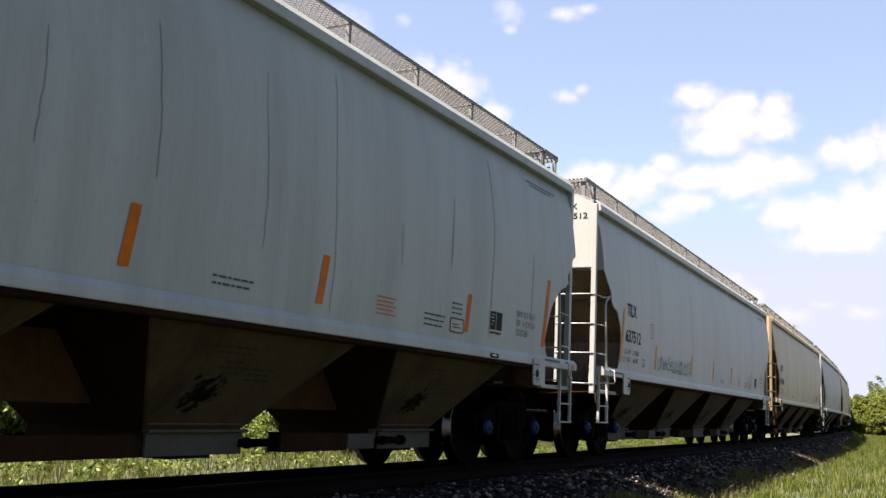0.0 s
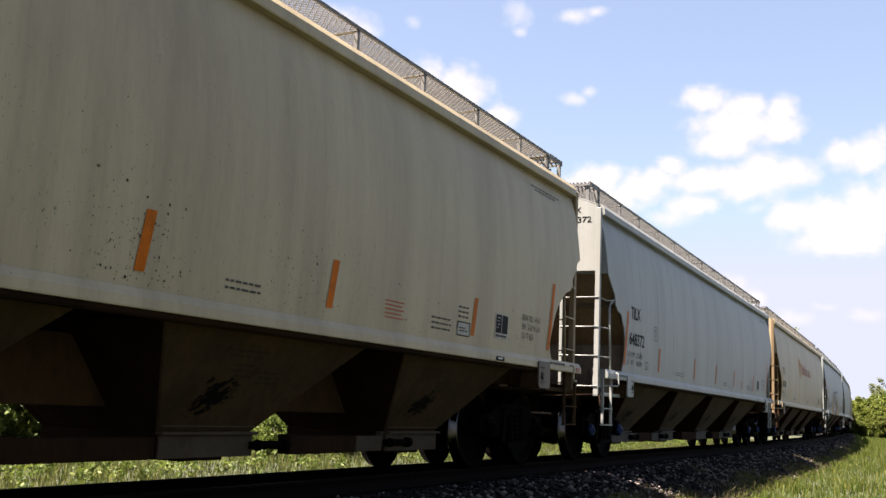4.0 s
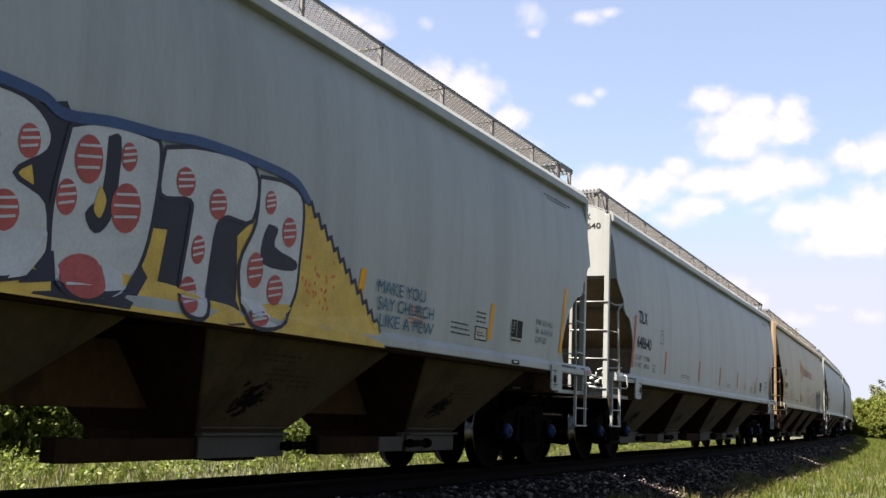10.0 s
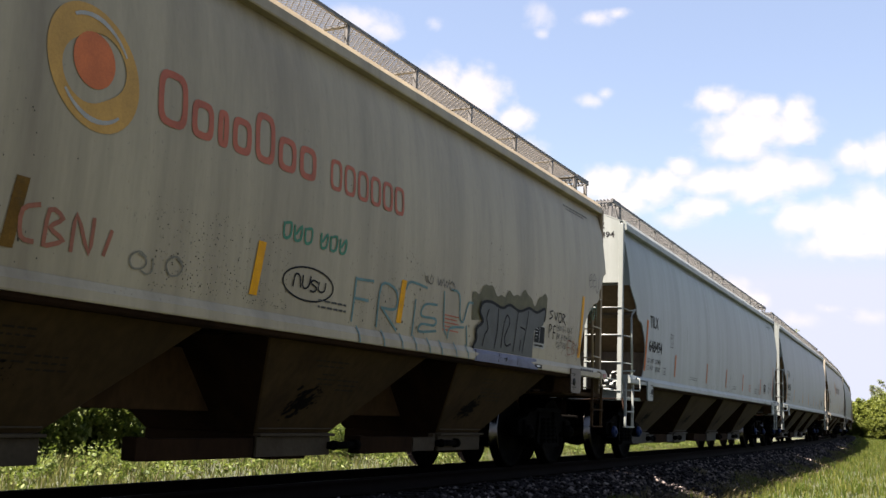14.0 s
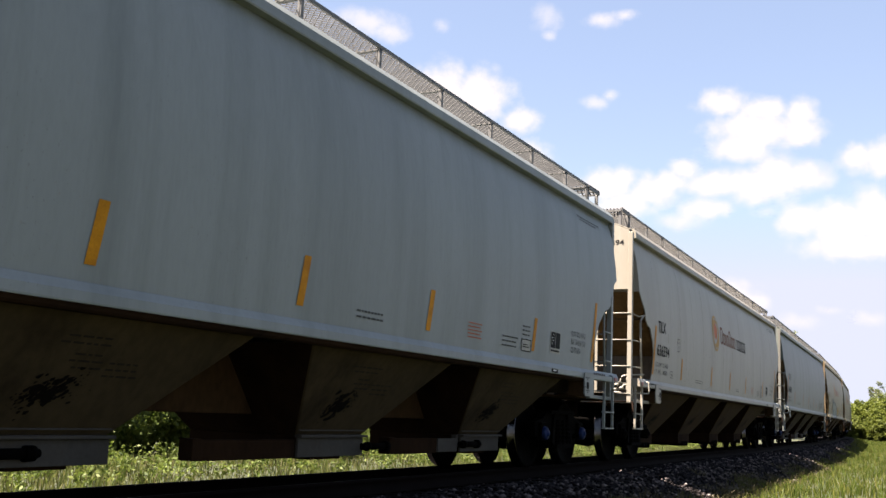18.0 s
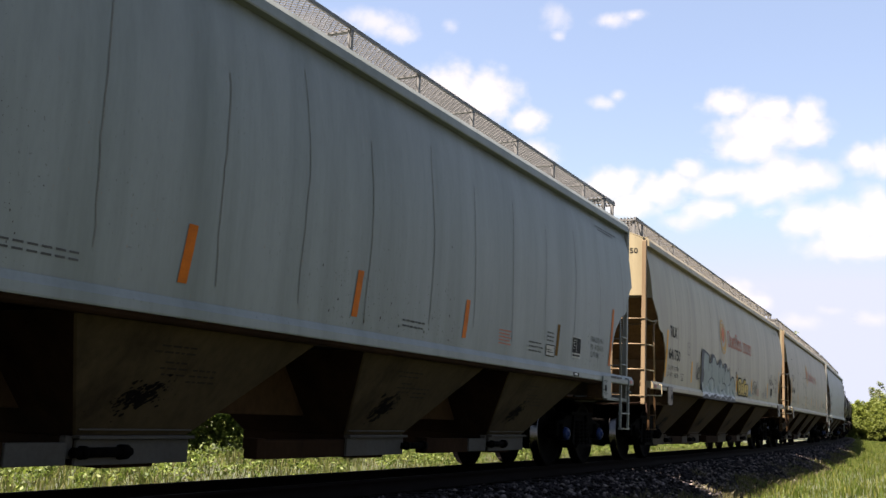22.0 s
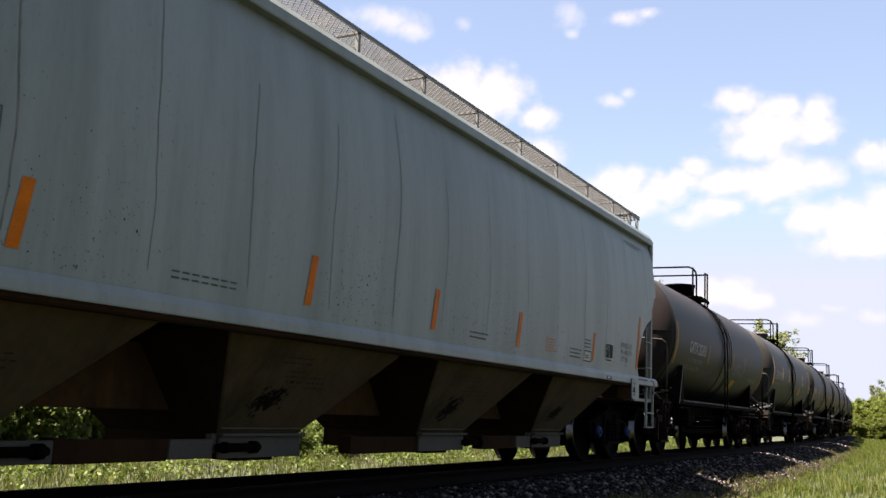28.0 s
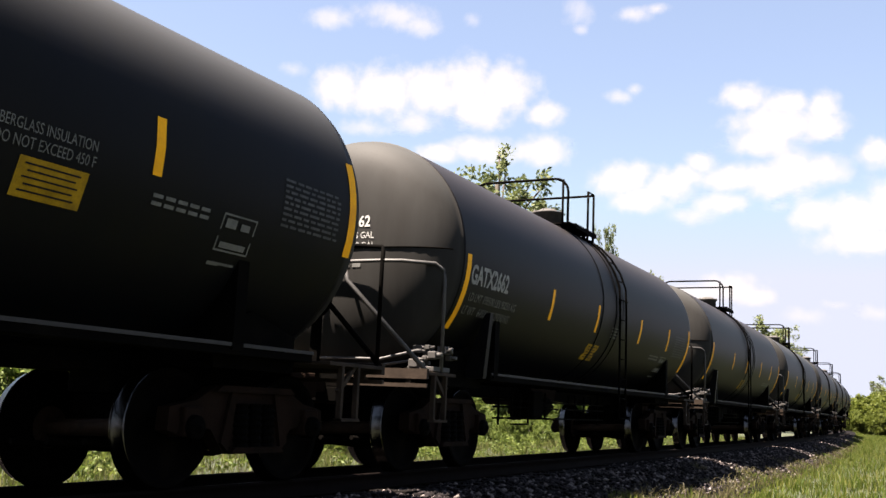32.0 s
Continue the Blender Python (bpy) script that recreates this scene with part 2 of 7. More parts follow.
STONE = stone_mat()
# bed coloured dark, for the train's shade and that between the stones
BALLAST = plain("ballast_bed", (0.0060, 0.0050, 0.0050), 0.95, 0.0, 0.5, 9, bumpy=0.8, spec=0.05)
GRASS = leaf_mat("grass_blades", [(0.0266, 0.0471, 0.0042), (0.0422, 0.0659, 0.0064), (0.0644, 0.08, 0.0106), (0.1111, 0.1082, 0.0268)], 0.4)
TANKPRINT = plain("dull_white_stencil", (0.115, 0.115, 0.11), 0.7, 0.0, 0.4, 8, bumpy=0)
VERGE = leaf_mat("verge_grass_blades", [(0.0197, 0.0331, 0.0058), (0.0503, 0.0683, 0.014), (0.0787, 0.0911, 0.0228), (0.1267, 0.1242, 0.0455)], 0.45)
STRAW = leaf_mat("dry_grass_blades", [(0.0322, 0.0313, 0.0101), (0.0552, 0.0483, 0.0207), (0.092, 0.0782, 0.0414)], 0.4)
LEAF = leaf_mat("hedge_leaves", [(0.0275, 0.0465, 0.0074), (0.0608, 0.087, 0.0147), (0.0979, 0.1214, 0.0253)], 0.4)
LEAF4 = leaf_mat("sunlit_thicket_leaves", [(0.034, 0.050, 0.006), (0.066, 0.084, 0.011), (0.10, 0.115, 0.018)], 0.4)
LEAF2 = leaf_mat("tree_leaves", [(0.045, 0.062, 0.022), (0.078, 0.095, 0.034), (0.115, 0.13, 0.050)], 0.4)
BARK = plain("bark", (0.06, 0.05, 0.04), 0.9, 0.0, 0.4, 6, (1, 1, 0.3), bumpy=0.6)


def ground_mat():
    m, n, l, bs = mat("meadow_soil_and_grass")
    a = noise_node(n, l, 0.35, detail=6)
    b = noise_node(n, l, 9, detail=6)
    c = ramp(n, l, a, [(0.3, (0.010, 0.016, 0.003)), (0.55, (0.017, 0.023, 0.0055)), (0.75, (0.027, 0.027, 0.011))])
    c = mix(n, l, 0.7, c, ramp(n, l, b, [(0.3, (0.45, 0.45, 0.45)), (0.65, (1, 1, 1))]), "MULTIPLY")
    l.new(c, bs.inputs["Base Color"])
    bs.inputs["Roughness"].default_value = 0.95
    bump(n, l, bs, b, 0.6, 0.08)
    return m


SOIL = ground_mat()

# ---- mesh helpers ----
def obj(name, bm_or_mesh, material, parent=None, label=""):
    if isinstance(bm_or_mesh, bmesh.types.BMesh):
        me = bpy.data.meshes.new(name)
        bm_or_mesh.to_mesh(me)
        bm_or_mesh.free()
    else:
        me = bm_or_mesh
    if material and not me.materials:
        me.materials.append(material)
    ob = new(name, me)
    if parent:
        ob.parent = parent
    if label:
        ob["label"] = label
    return ob


part = obj


def box(bm, x0, x1, y0, y1, z0, z1, bevel=0.0, m=None):
    v = [bm.verts.new((x, y, z)) for x in (x0, x1) for y in (y0, y1) for z in (z0, z1)]
    fs = [bm.faces.new([v[i] for i in q]) for q in ((0, 1, 3, 2), (4, 6, 7, 5), (0, 4, 5, 1), (2, 3, 7, 6), (0, 2, 6, 4), (1, 5, 7, 3))]
    if bevel:
        es = list({e for f in fs for e in f.edges})
        r = bmesh.ops.bevel(bm, geom=es, offset=bevel, segments=2, affect="EDGES", profile=0.5)
    return v


def prism(bm, pts, axis, lo, hi):
    """A solid from an outline (two coordinates) pushed along axis from lo to hi."""
    def at(p, d):
        c = list(p)
        c.insert(axis, d)
        return c
    a = [bm.verts.new(at(p, lo)) for p in pts]
    b = [bm.verts.new(at(p, hi)) for p in pts]
    n = len(pts)
    bm.faces.new(a)
    bm.faces.new(b[::-1])
    for i in range(n):
        bm.faces.new((a[i], b[i], b[(i + 1) % n], a[(i + 1) % n]))
    bmesh.ops.recalc_face_normals(bm, faces=bm.faces[:])


def tube(bm, pts, r, seg=8):
    """A round bar along the points."""
    pts = [Vector(p) for p in pts]
    rings = []
    for i, p in enumerate(pts):
        d = (pts[min(i + 1, len(pts) - 1)] - pts[max(i - 1, 0)]).normalized()
        u = d.cross(Vector((0, 0, 1)) if abs(d.z) < 0.9 else Vector((1, 0, 0))).normalized()
        w = d.cross(u)
        rings.append([bm.verts.new(p + (u * math.cos(2 * math.pi * k / seg) + w * math.sin(2 * math.pi * k / seg)) * r) for k in range(seg)])
    for a, b in zip(rings, rings[1:]):
        for k in range(seg):
            f = bm.faces.new((a[k], a[(k + 1) % seg], b[(k + 1) % seg], b[k]))
            f.smooth = True
    bm.faces.new(rings[0][::-1])
    bm.faces.new(rings[-1])


def turned(bm, profile, seg=32, axis="x", centre=(0, 0, 0), smooth=True):
    """A turned solid: profile of (along the axis, radius)."""
    rings = []
    for d, r in profile:
        ring = []
        for k in range(seg):
            a = 2 * math.pi * k / seg
            c, s = r * math.cos(a), r * math.sin(a)
            p = {"x": (d, c, s), "y": (c, d, s), "z": (c, s, d)}[axis]
            ring.append(bm.verts.new(Vector(p) + Vector(centre)))
        rings.append(ring)
    for a, b in zip(rings, rings[1:]):
        for k in range(seg):
            f = bm.faces.new((a[k], a[(k + 1) % seg], b[(k + 1) % seg], b[k]))
            f.smooth = smooth
    bm.faces.new(rings[0])
    bm.faces.new(rings[-1])
    bmesh.ops.recalc_face_normals(bm, faces=bm.faces[:])


def cloud_of(name, verts, faces, material, smooth=False):
    me = bpy.data.meshes.new(name)
    nv, nf, k = len(verts), len(faces), faces.shape[1]
    me.vertices.add(nv)
    me.vertices.foreach_set("co", np.asarray(verts, np.float32).ravel())
    me.loops.add(nf * k)
    me.loops.foreach_set("vertex_index", np.asarray(faces, np.int32).ravel())
    me.polygons.add(nf)
    me.polygons.foreach_set("loop_start", np.arange(nf, dtype=np.int32) * k)
    me.update(calc_edges=True)
    me.materials.append(material)
    return me


def arc(s, w, z=0.0):
    a = s / R
    return Vector((-R + (R + w) * math.cos(a), (R + w) * math.sin(a), z))


def arcs(s, w):
    a = s / R
    return -R + (R + w) * np.cos(a), (R + w) * np.sin(a)


def empty(name, label, category, group=""):
    return tagged(new(name), label, category, group)


# ---- ground and track ----
def strip(name, s_list, profile, material, kind="structure"):
    """A sheet along the arc with the given cross-section of (w, z)."""
    ss, ws = np.array(s_list, float), np.array([p[0] for p in profile])
    x, y = arcs(ss[:, None], ws[None, :])
    z = np.broadcast_to(np.array([p[1] for p in profile])[None, :], x.shape)
    v = np.stack([x, y, z], -1).reshape(-1, 3)
    n, m = x.shape
    i = np.arange(n * m).reshape(n, m)
    f = np.stack([i[:-1, :-1], i[:-1, 1:], i[1:, 1:], i[1:, :-1]], -1).reshape(-1, 4)
    ob = obj(name, cloud_of(name, v, f, material), None)
    return tagged(ob, kind=kind)


GW = [-900, -300, -120, -60, -30, -14, -10, -6, -4, -3.0, -1.5, 1.5, 2.6, 3.2, 3.8, 4.6, 5.5, 7, 9, 12, 16, 24, 40, 80, 200, 600, 2500]


CANT = 0.0464  # the outer rail lies higher in the curve
SINK = -0.055
BED_W = [-3.3, -2.4, -1.75, -1.2, 1.2, 1.75, 2.5, 3.25]
BED_Z = [-0.76, -0.56, -0.46, -0.43, -0.345, -0.375, -0.62, -0.97]


def soil_z(w):
    return np.interp(w, [-60, -14, -6, -3.0, -1.5, 1.5, 2.6, 3.3, 4.6, 9, 40], [-1.2, -0.85, -0.62, -0.64, -0.8, -0.9, -0.98, -0.90, -0.92, -0.9, -0.85])


ground = strip("ground", np.concatenate([np.arange(-900, -40, 60), np.arange(-40, 160, 4), np.arange(160, 1500, 60)]),
               [(w, float(soil_z(w))) for w in GW], SOIL)
tagged(ground, "meadow ground with rough grass beside the railway", "ground")
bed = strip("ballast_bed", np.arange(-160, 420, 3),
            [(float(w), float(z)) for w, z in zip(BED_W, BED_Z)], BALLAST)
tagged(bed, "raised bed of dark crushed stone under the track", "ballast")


def stones():
    """Loose crushed stone on the shoulder: uneven eight-sided lumps."""
    rng = np.random.default_rng(3)
    n = 30000
    s = 4 + 90 * rng.random(n) ** 1.8
    w = np.where(rng.random(n) < 0.86, rng.uniform(0.95, 3.25, n), rng.uniform(-3.2, 0.9, n))
    edge = np.interp(s, [10, 40, 70, 95], [2.85, 2.9, 2.5, 2.2]) + 0.15 * np.sin(s * 0.9) + 0.1 * np.sin(s * 2.3)
    keep = w < edge
    s, w = s[keep], w[keep]
    n = len(s)
    z = np.interp(w, BED_W, BED_Z)
    x, y = arcs(s, w)
    r = rng.uniform(0.022, 0.05, n) * np.interp(s, [0, 25, 90], [1, 1.15, 1.7])
    base = np.array([(1, 0, 0), (0, 1, 0), (-1, 0, 0), (0, -1, 0), (0.3, 0.3, 0.8), (-0.3, 0.2, -0.8), (0.55, 0.6, 0.3), (-0.5, -0.6, 0.45)], float)[:6]
    tri = np.array([(0, 1, 4), (1, 2, 4), (2, 3, 4), (3, 0, 4), (1, 0, 5), (2, 1, 5), (3, 2, 5), (0, 3, 5)])
    v = base[None] * (1 + 0.4 * rng.uniform(-1, 1, (n, 6, 3)))
    a = rng.uniform(0, 6.283, n)
    c, sn = np.cos(a)[:, None], np.sin(a)[:, None]
    vx, vy = v[..., 0] * c - v[..., 1] * sn, v[..., 0] * sn + v[..., 1] * c
    v = np.stack([vx, vy, v[..., 2] * 0.8], -1) * r[:, None, None] + np.stack([x, y, z + r * 0.35], -1)[:, None]
    f = (tri[None] + 6 * np.arange(n)[:, None, None]).reshape(-1, 3)
    ob = obj("ballast_stones", cloud_of("ballast_stones", v.reshape(-1, 3), f, STONE), None)
    tagged(ob, "loose grey and brown crushed stones on the track shoulder", "gravel", kind="stuff")


def blades(name, label, s, w, h, material, seed, width=0.012, lean=0.45, z=None):
    rng = np.random.default_rng(seed)
    n = len(s)
    x, y = arcs(s, w)
    z = soil_z(w) if z is None else z
    a, b = rng.uniform(0, 6.283, n), rng.uniform(0, 6.283, n)
    d = np.stack([np.cos(a), np.sin(a)], -1)
    k = np.stack([np.cos(b), np.sin(b)], -1) * (h * lean * rng.random(n))[:, None]
    wd = (width * rng.uniform(0.6, 1.4, n))[:, None]
    P = np.stack([x, y], -1)
    lo = z - 0.02
    v = np.empty((n, 5, 3))
    for j, (side, f, hh) in enumerate(((-1, 0, 0), (1, 0, 0), (0.8, 0.35, 0.6), (-0.8, 0.35, 0.6), (0, 1, 1))):
        v[:, j, :2] = P + d * wd * side + k * f
        v[:, j, 2] = lo + h * hh * (1 - 0.12 * f)
    i = 5 * np.arange(n)[:, None]
    f = np.concatenate([i + [0, 1, 2], i + [0, 2, 3], i + [3, 2, 4]], 0)
    ob = obj(name, cloud_of(name, v.reshape(-1, 3), f, material), None)
    return tagged(ob, label, "grass", kind="stuff")


def edge_w(s):
    """Where the meadow grass meets the ballast."""
    return np.interp(s, [10, 40, 70, 95], [2.68, 2.72, 2.3, 2.0]) + 0.16 * np.sin(s * 0.7) + 0.12 * np.sin(s * 1.9 + 1)


def top_z(w):
    return np.maximum(soil_z(w), np.interp(w, BED_W[5:], BED_Z[5:]))


def meadow():
    rng = np.random.default_rng(5)
    n = 150000
    s = 9 + 140 * rng.random(n) ** 2.2
    w = 1.9 + 18 * rng.random(n) ** 1.8
    clump = np.sin(s * 1.3 + 2 * np.sin(w * 1.7)) * np.sin(w * 2.1 + np.sin(s * 0.8))
    keep = (w > edge_w(s) + rng.normal(0, 0.10, n)) & (np.hypot(s, w - 7.08) > 3)
    s, w, clump = s[keep], w[keep], clump[keep]
    h = (0.16 + 0.10 * np.clip(clump, -1, 1) + 0.12 * rng.random(len(s))) * np.interp(s, [9, 40, 150], [0.9, 1.0, 1.3]) * np.interp(w - edge_w(s), [0, 0.8], [0.55, 1.0])
    blades("meadow_grass", "tall bright green grass beside the ballast", s, w, np.clip(h, 0.05, 1), GRASS, 6, 0.008, z=top_z(w))
    n = 5000
    s = 9 + 60 * rng.random(n) ** 1.6
    w = edge_w(s) + rng.normal(0.16, 0.16, n)
    blades("dry_grass", "straw-coloured dry grass along the ballast edge", s, w, rng.uniform(0.08, 0.26, n), STRAW, 7, 0.006, 1.0, np.maximum(soil_z(w), np.interp(w, BED_W[5:], BED_Z[5:])))
    cs, cw = rng.uniform(11, 60, 26), rng.uniform(2.0, 3.0, 26)
    pick = rng.integers(0, 26, 1400)
    s, w = cs[pick] + rng.normal(0, 0.35, 1400), cw[pick] + rng.normal(0, 0.10, 1400)
    blades("straw_litter", "pale dead grass strewn over the ballast shoulder", s, w, rng.uniform(0.03, 0.12, 1400), STRAW, 12, 0.006, 2.2, np.maximum(soil_z(w), np.interp(w, BED_W[5:], BED_Z[5:])) + 0.04)
    n = 60000
    s = -4 + 75 * rng.random(n) ** 1.5
    w = -2.9 - 9 * rng.random(n) ** 1.3
    h = (0.14 + 0.14 * rng.random(n) + 0.08 * np.sin(s * 1.1 + w)) * np.interp(-w, [2.9, 5], [0.7, 1.0])
    blades("verge_grass", "yellow-green grass verge beyond the track", s, w, h, VERGE, 8, 0.008)
    n = 620
    s, w = -3 + 66 * rng.random(n) ** 1.3, -3.4 - 5.7 * rng.random(n)
    x, y = arcs(s, w)
    tall = rng.uniform(0.10, 0.34, n)
    v, f = leaf_cards(np.stack([x, y, soil_z(w) + tall * 0.8], -1), tall, 60, 0.042, 14)
    tagged(obj("verge_weeds", cloud_of("verge_weeds", v, f, LEAF), None), "leafy green weeds in clumps on the grass verge", "weeds", kind="stuff")
    n = 9000
    s = -4 + 75 * rng.random(n) ** 1.5
    w = -2.9 - 6 * rng.random(n)
    blades("verge_straw", "pale seeding grass stems on the verge", s, w, rng.uniform(0.12, 0.38, n), STRAW, 9, 0.005)


def leaf_cards(centres, radii, per, size, seed):
    """Leaf quads scattered round clump centres."""
    rng = np.random.default_rng(seed)
    n = len(centres) * per
    c = np.repeat(centres, per, 0)
    r = np.repeat(radii, per)[:, None]
    d = rng.normal(0, 1, (n, 3))
    d /= np.linalg.norm(d, axis=1, keepdims=True)
    p = c + d * r * rng.random((n, 1)) ** 0.5
    u = rng.normal(0, 1, (n, 3))
    u /= np.linalg.norm(u, axis=1, keepdims=True)
    v = np.cross(u, rng.normal(0, 1, (n, 3)))
    v /= np.linalg.norm(v, axis=1, keepdims=True)
    sz = (size * rng.uniform(0.6, 1.3, n))[:, None]
    q = np.stack([p - u * sz, p + v * sz * 0.45 - u * sz * 0.1, p + u * sz, p - v * sz * 0.45 - u * sz * 0.1], 1)
    return q.reshape(-1, 3), (4 * np.arange(n)[:, None] + np.arange(4)).astype(int)


def shrub(seed, width, height, size, per=70, clumps=60, material=None):
    rng = np.random.default_rng(seed)
    root = empty("shrub", "dense leafy green shrub at the field edge", "shrub", "shrubs of the hedge")
    d = rng.normal(0, 1, (clumps, 3))
    d /= np.linalg.norm(d, axis=1, keepdims=True)
    c = d * (0.45 + 0.5 * rng.random((clumps, 1))) * np.array([width / 2, width / 2, height / 2]) + [0, 0, height * 0.5]
    c[:, 2] = np.maximum(c[:, 2], 0.12)
    v, f = leaf_cards(c, rng.uniform(0.16, 0.34, clumps) * (height / 2.2), per, size, seed)
    v[:, 2] = np.abs(v[:, 2])
    part("crown", cloud_of("crown", v, f, material or LEAF), None, root)
    bm = bmesh.new()
    for k in range(7):
        e = c[rng.integers(clumps)]
        tube(bm, [(rng.uniform(-.15, .15), rng.uniform(-.15, .15), -0.1), tuple(e * [0.4, 0.4, 0.55]), tuple(e)], 0.018, 5)
    part("branching_stem", bm, BARK, root)
    return root


def tree(seed, height, spread, size, per=40):
    """A trunk with limbs reaching through a loose rounded crown, leaves in clumps with gaps between."""
    rng = np.random.default_rng(seed)
    root = empty("tree", "tall broadleaf tree with a loose open crown", "tree", "trees behind the railway")
    bm = bmesh.new()
    lean = rng.uniform(-0.5, 0.5, 2)
    trunk = [(lean[0] * (k / 6) ** 2, lean[1] * (k / 6) ** 2, -0.2 + height * 0.86 * k / 6) for k in range(7)]
    rad = [height * 0.016 * (1 - 0.13 * k) for k in range(7)]
    for a, b, r in zip(trunk, trunk[1:], rad):
        tube(bm, [a, b], r, 7)
    cs, rs = [], []
    for k in range(46):
        d = rng.normal(0, 1, 3)
        d /= np.linalg.norm(d)
        tip = Vector((d[0] * spread, d[1] * spread, height * (0.70 + 0.28 * d[2]))) * float(rng.uniform(0.82, 1.03))
        h = max(0.25 * height, tip.z - 0.22 * height - 0.4 * math.hypot(tip.x, tip.y))
        p0 = Vector((lean[0] * (h / height) ** 2, lean[1] * (h / height) ** 2, h))
        p1 = p0.lerp(tip, 0.55) + Vector((0, 0, 0.04 * height))
        tube(bm, [p0, p1, tip], height * 0.0032, 5)
        for j in range(4):
            cs.append(np.array(p1.lerp(tip, rng.uniform(0.35, 1.08))) + rng.normal(0, 0.32, 3))
            rs.append(height * rng.uniform(0.018, 0.042))
    part("trunk", bm, BARK, root)
    v, f = leaf_cards(np.array(cs), np.array(rs), per, size, seed + 9)
    part("crown", cloud_of("crown", v, f, LEAF2), None, root)
    return root


def at_ground(s, w, turn=0.0, sc=1.0):
    p = arc(s, w, float(soil_z(w)) - 0.03)
    return Matrix.Translation(p) @ Matrix.Rotation(turn, 4, "Z") @ Matrix.Scale(sc, 4)


def plant():
    rng = random.Random(11)
    kinds = [shrub(20 + k, 2.6, 2.2, 0.068, 105, 85) for k in range(4)]
    spots = []
    for k in range(38):
        s = 6 + 1.75 * k + rng.uniform(-0.5, 0.5)
        spots.append((s, -10.6 - 0.035 * s + rng.uniform(-0.9, 0.9), rng.uniform(0.9, 1.35)))
    spots += [(14.5, -10.0, 1.0), (17.0, -10.6, 1.15), (12.5, -9.6, 0.9), (19.6, -11.6, 1.2), (15.8, -12.5, 1.3)]
    for k in range(34):
        s = 19 + 1.3 * k + rng.uniform(-0.5, 0.5)
        spots.append((s, -6.6 - 0.04 * s + rng.uniform(-0.9, 0.9), rng.uniform(0.38, 0.62)))
    for k in range(16):
        spots.append((8 + 4 * k, -13.5 + rng.uniform(-1, 1), rng.uniform(1.2, 1.7)))
    for i, (s, w, sc) in enumerate(spots):
        m = at_ground(s, w, rng.uniform(0, 6.28), sc)
        if i < 4:
            kinds[i].matrix_basis = m
        else:
            t = copy_thing(kinds[i % 4], Matrix())
            t.matrix_basis = m
    far = [shrub(40 + k, 6.5, 6.0, 0.17, 130, 110, LEAF4) for k in range(3)]
    spots = [(150, 6.0, 0.92), (152, 2.2, 0.9), (156, 9.5, 0.98), (151, 4.2, 0.9), (160, 13.5, 1.1), (168, 8, 1.15), (156, 3.0, 0.95), (166, 17.5, 1.2), (158, 6.0, 1.0), (174, 12.5, 1.3), (180, 21, 1.5), (158, 20, 1.1), (186, 16, 1.6),
             (146, 10, 0.55), (148, 14, 0.6), (152, 18, 0.7), (176, 5.5, 1.0), (149, 3.4, 0.6), (148, 5.2, 0.62), (150, 1.8, 0.55), (147, 7.4, 0.6), (166, 2.2, 0.9), (149, 8.0, 0.95), (150, 12, 1.0)]
    for i, (s, w, sc) in enumerate(spots):
        m = at_ground(s, w, rng.uniform(0, 6.28), sc)
        if i < 3:
            far[i].matrix_basis = m
        else:
            copy_thing(far[i % 3], Matrix()).matrix_basis = m
    kinds = [tree(60 + k, 14.8, 3.1, 0.15) for k in range(3)]
    # place, size, and breadth against height
    spots = [(44, -12.0, 0.99, 1.0), (65, -12.8, 1.0, 0.35), (80, -12.7, 0.95, 0.5), (113, -7.6, 0.86, 1.5), (118, -6.2, 0.84, 1.3), (52, -15.5, 0.95, 0.9), (205, 16, 0.85, 1.2), (215, 24, 0.95, 1.2), (186, 9.5, 0.72, 1.5), (192, 13.0, 0.78, 1.4)]
    for i, (s, w, sc, k) in enumerate(spots):
        m = at_ground(s, w, 0.9 * i, sc) @ Matrix.Diagonal((k, k, 1, 1))
        if i < 3:
            kinds[i].matrix_basis = m
        else:
            copy_thing(kinds[i % 3], Matrix()).matrix_basis = m


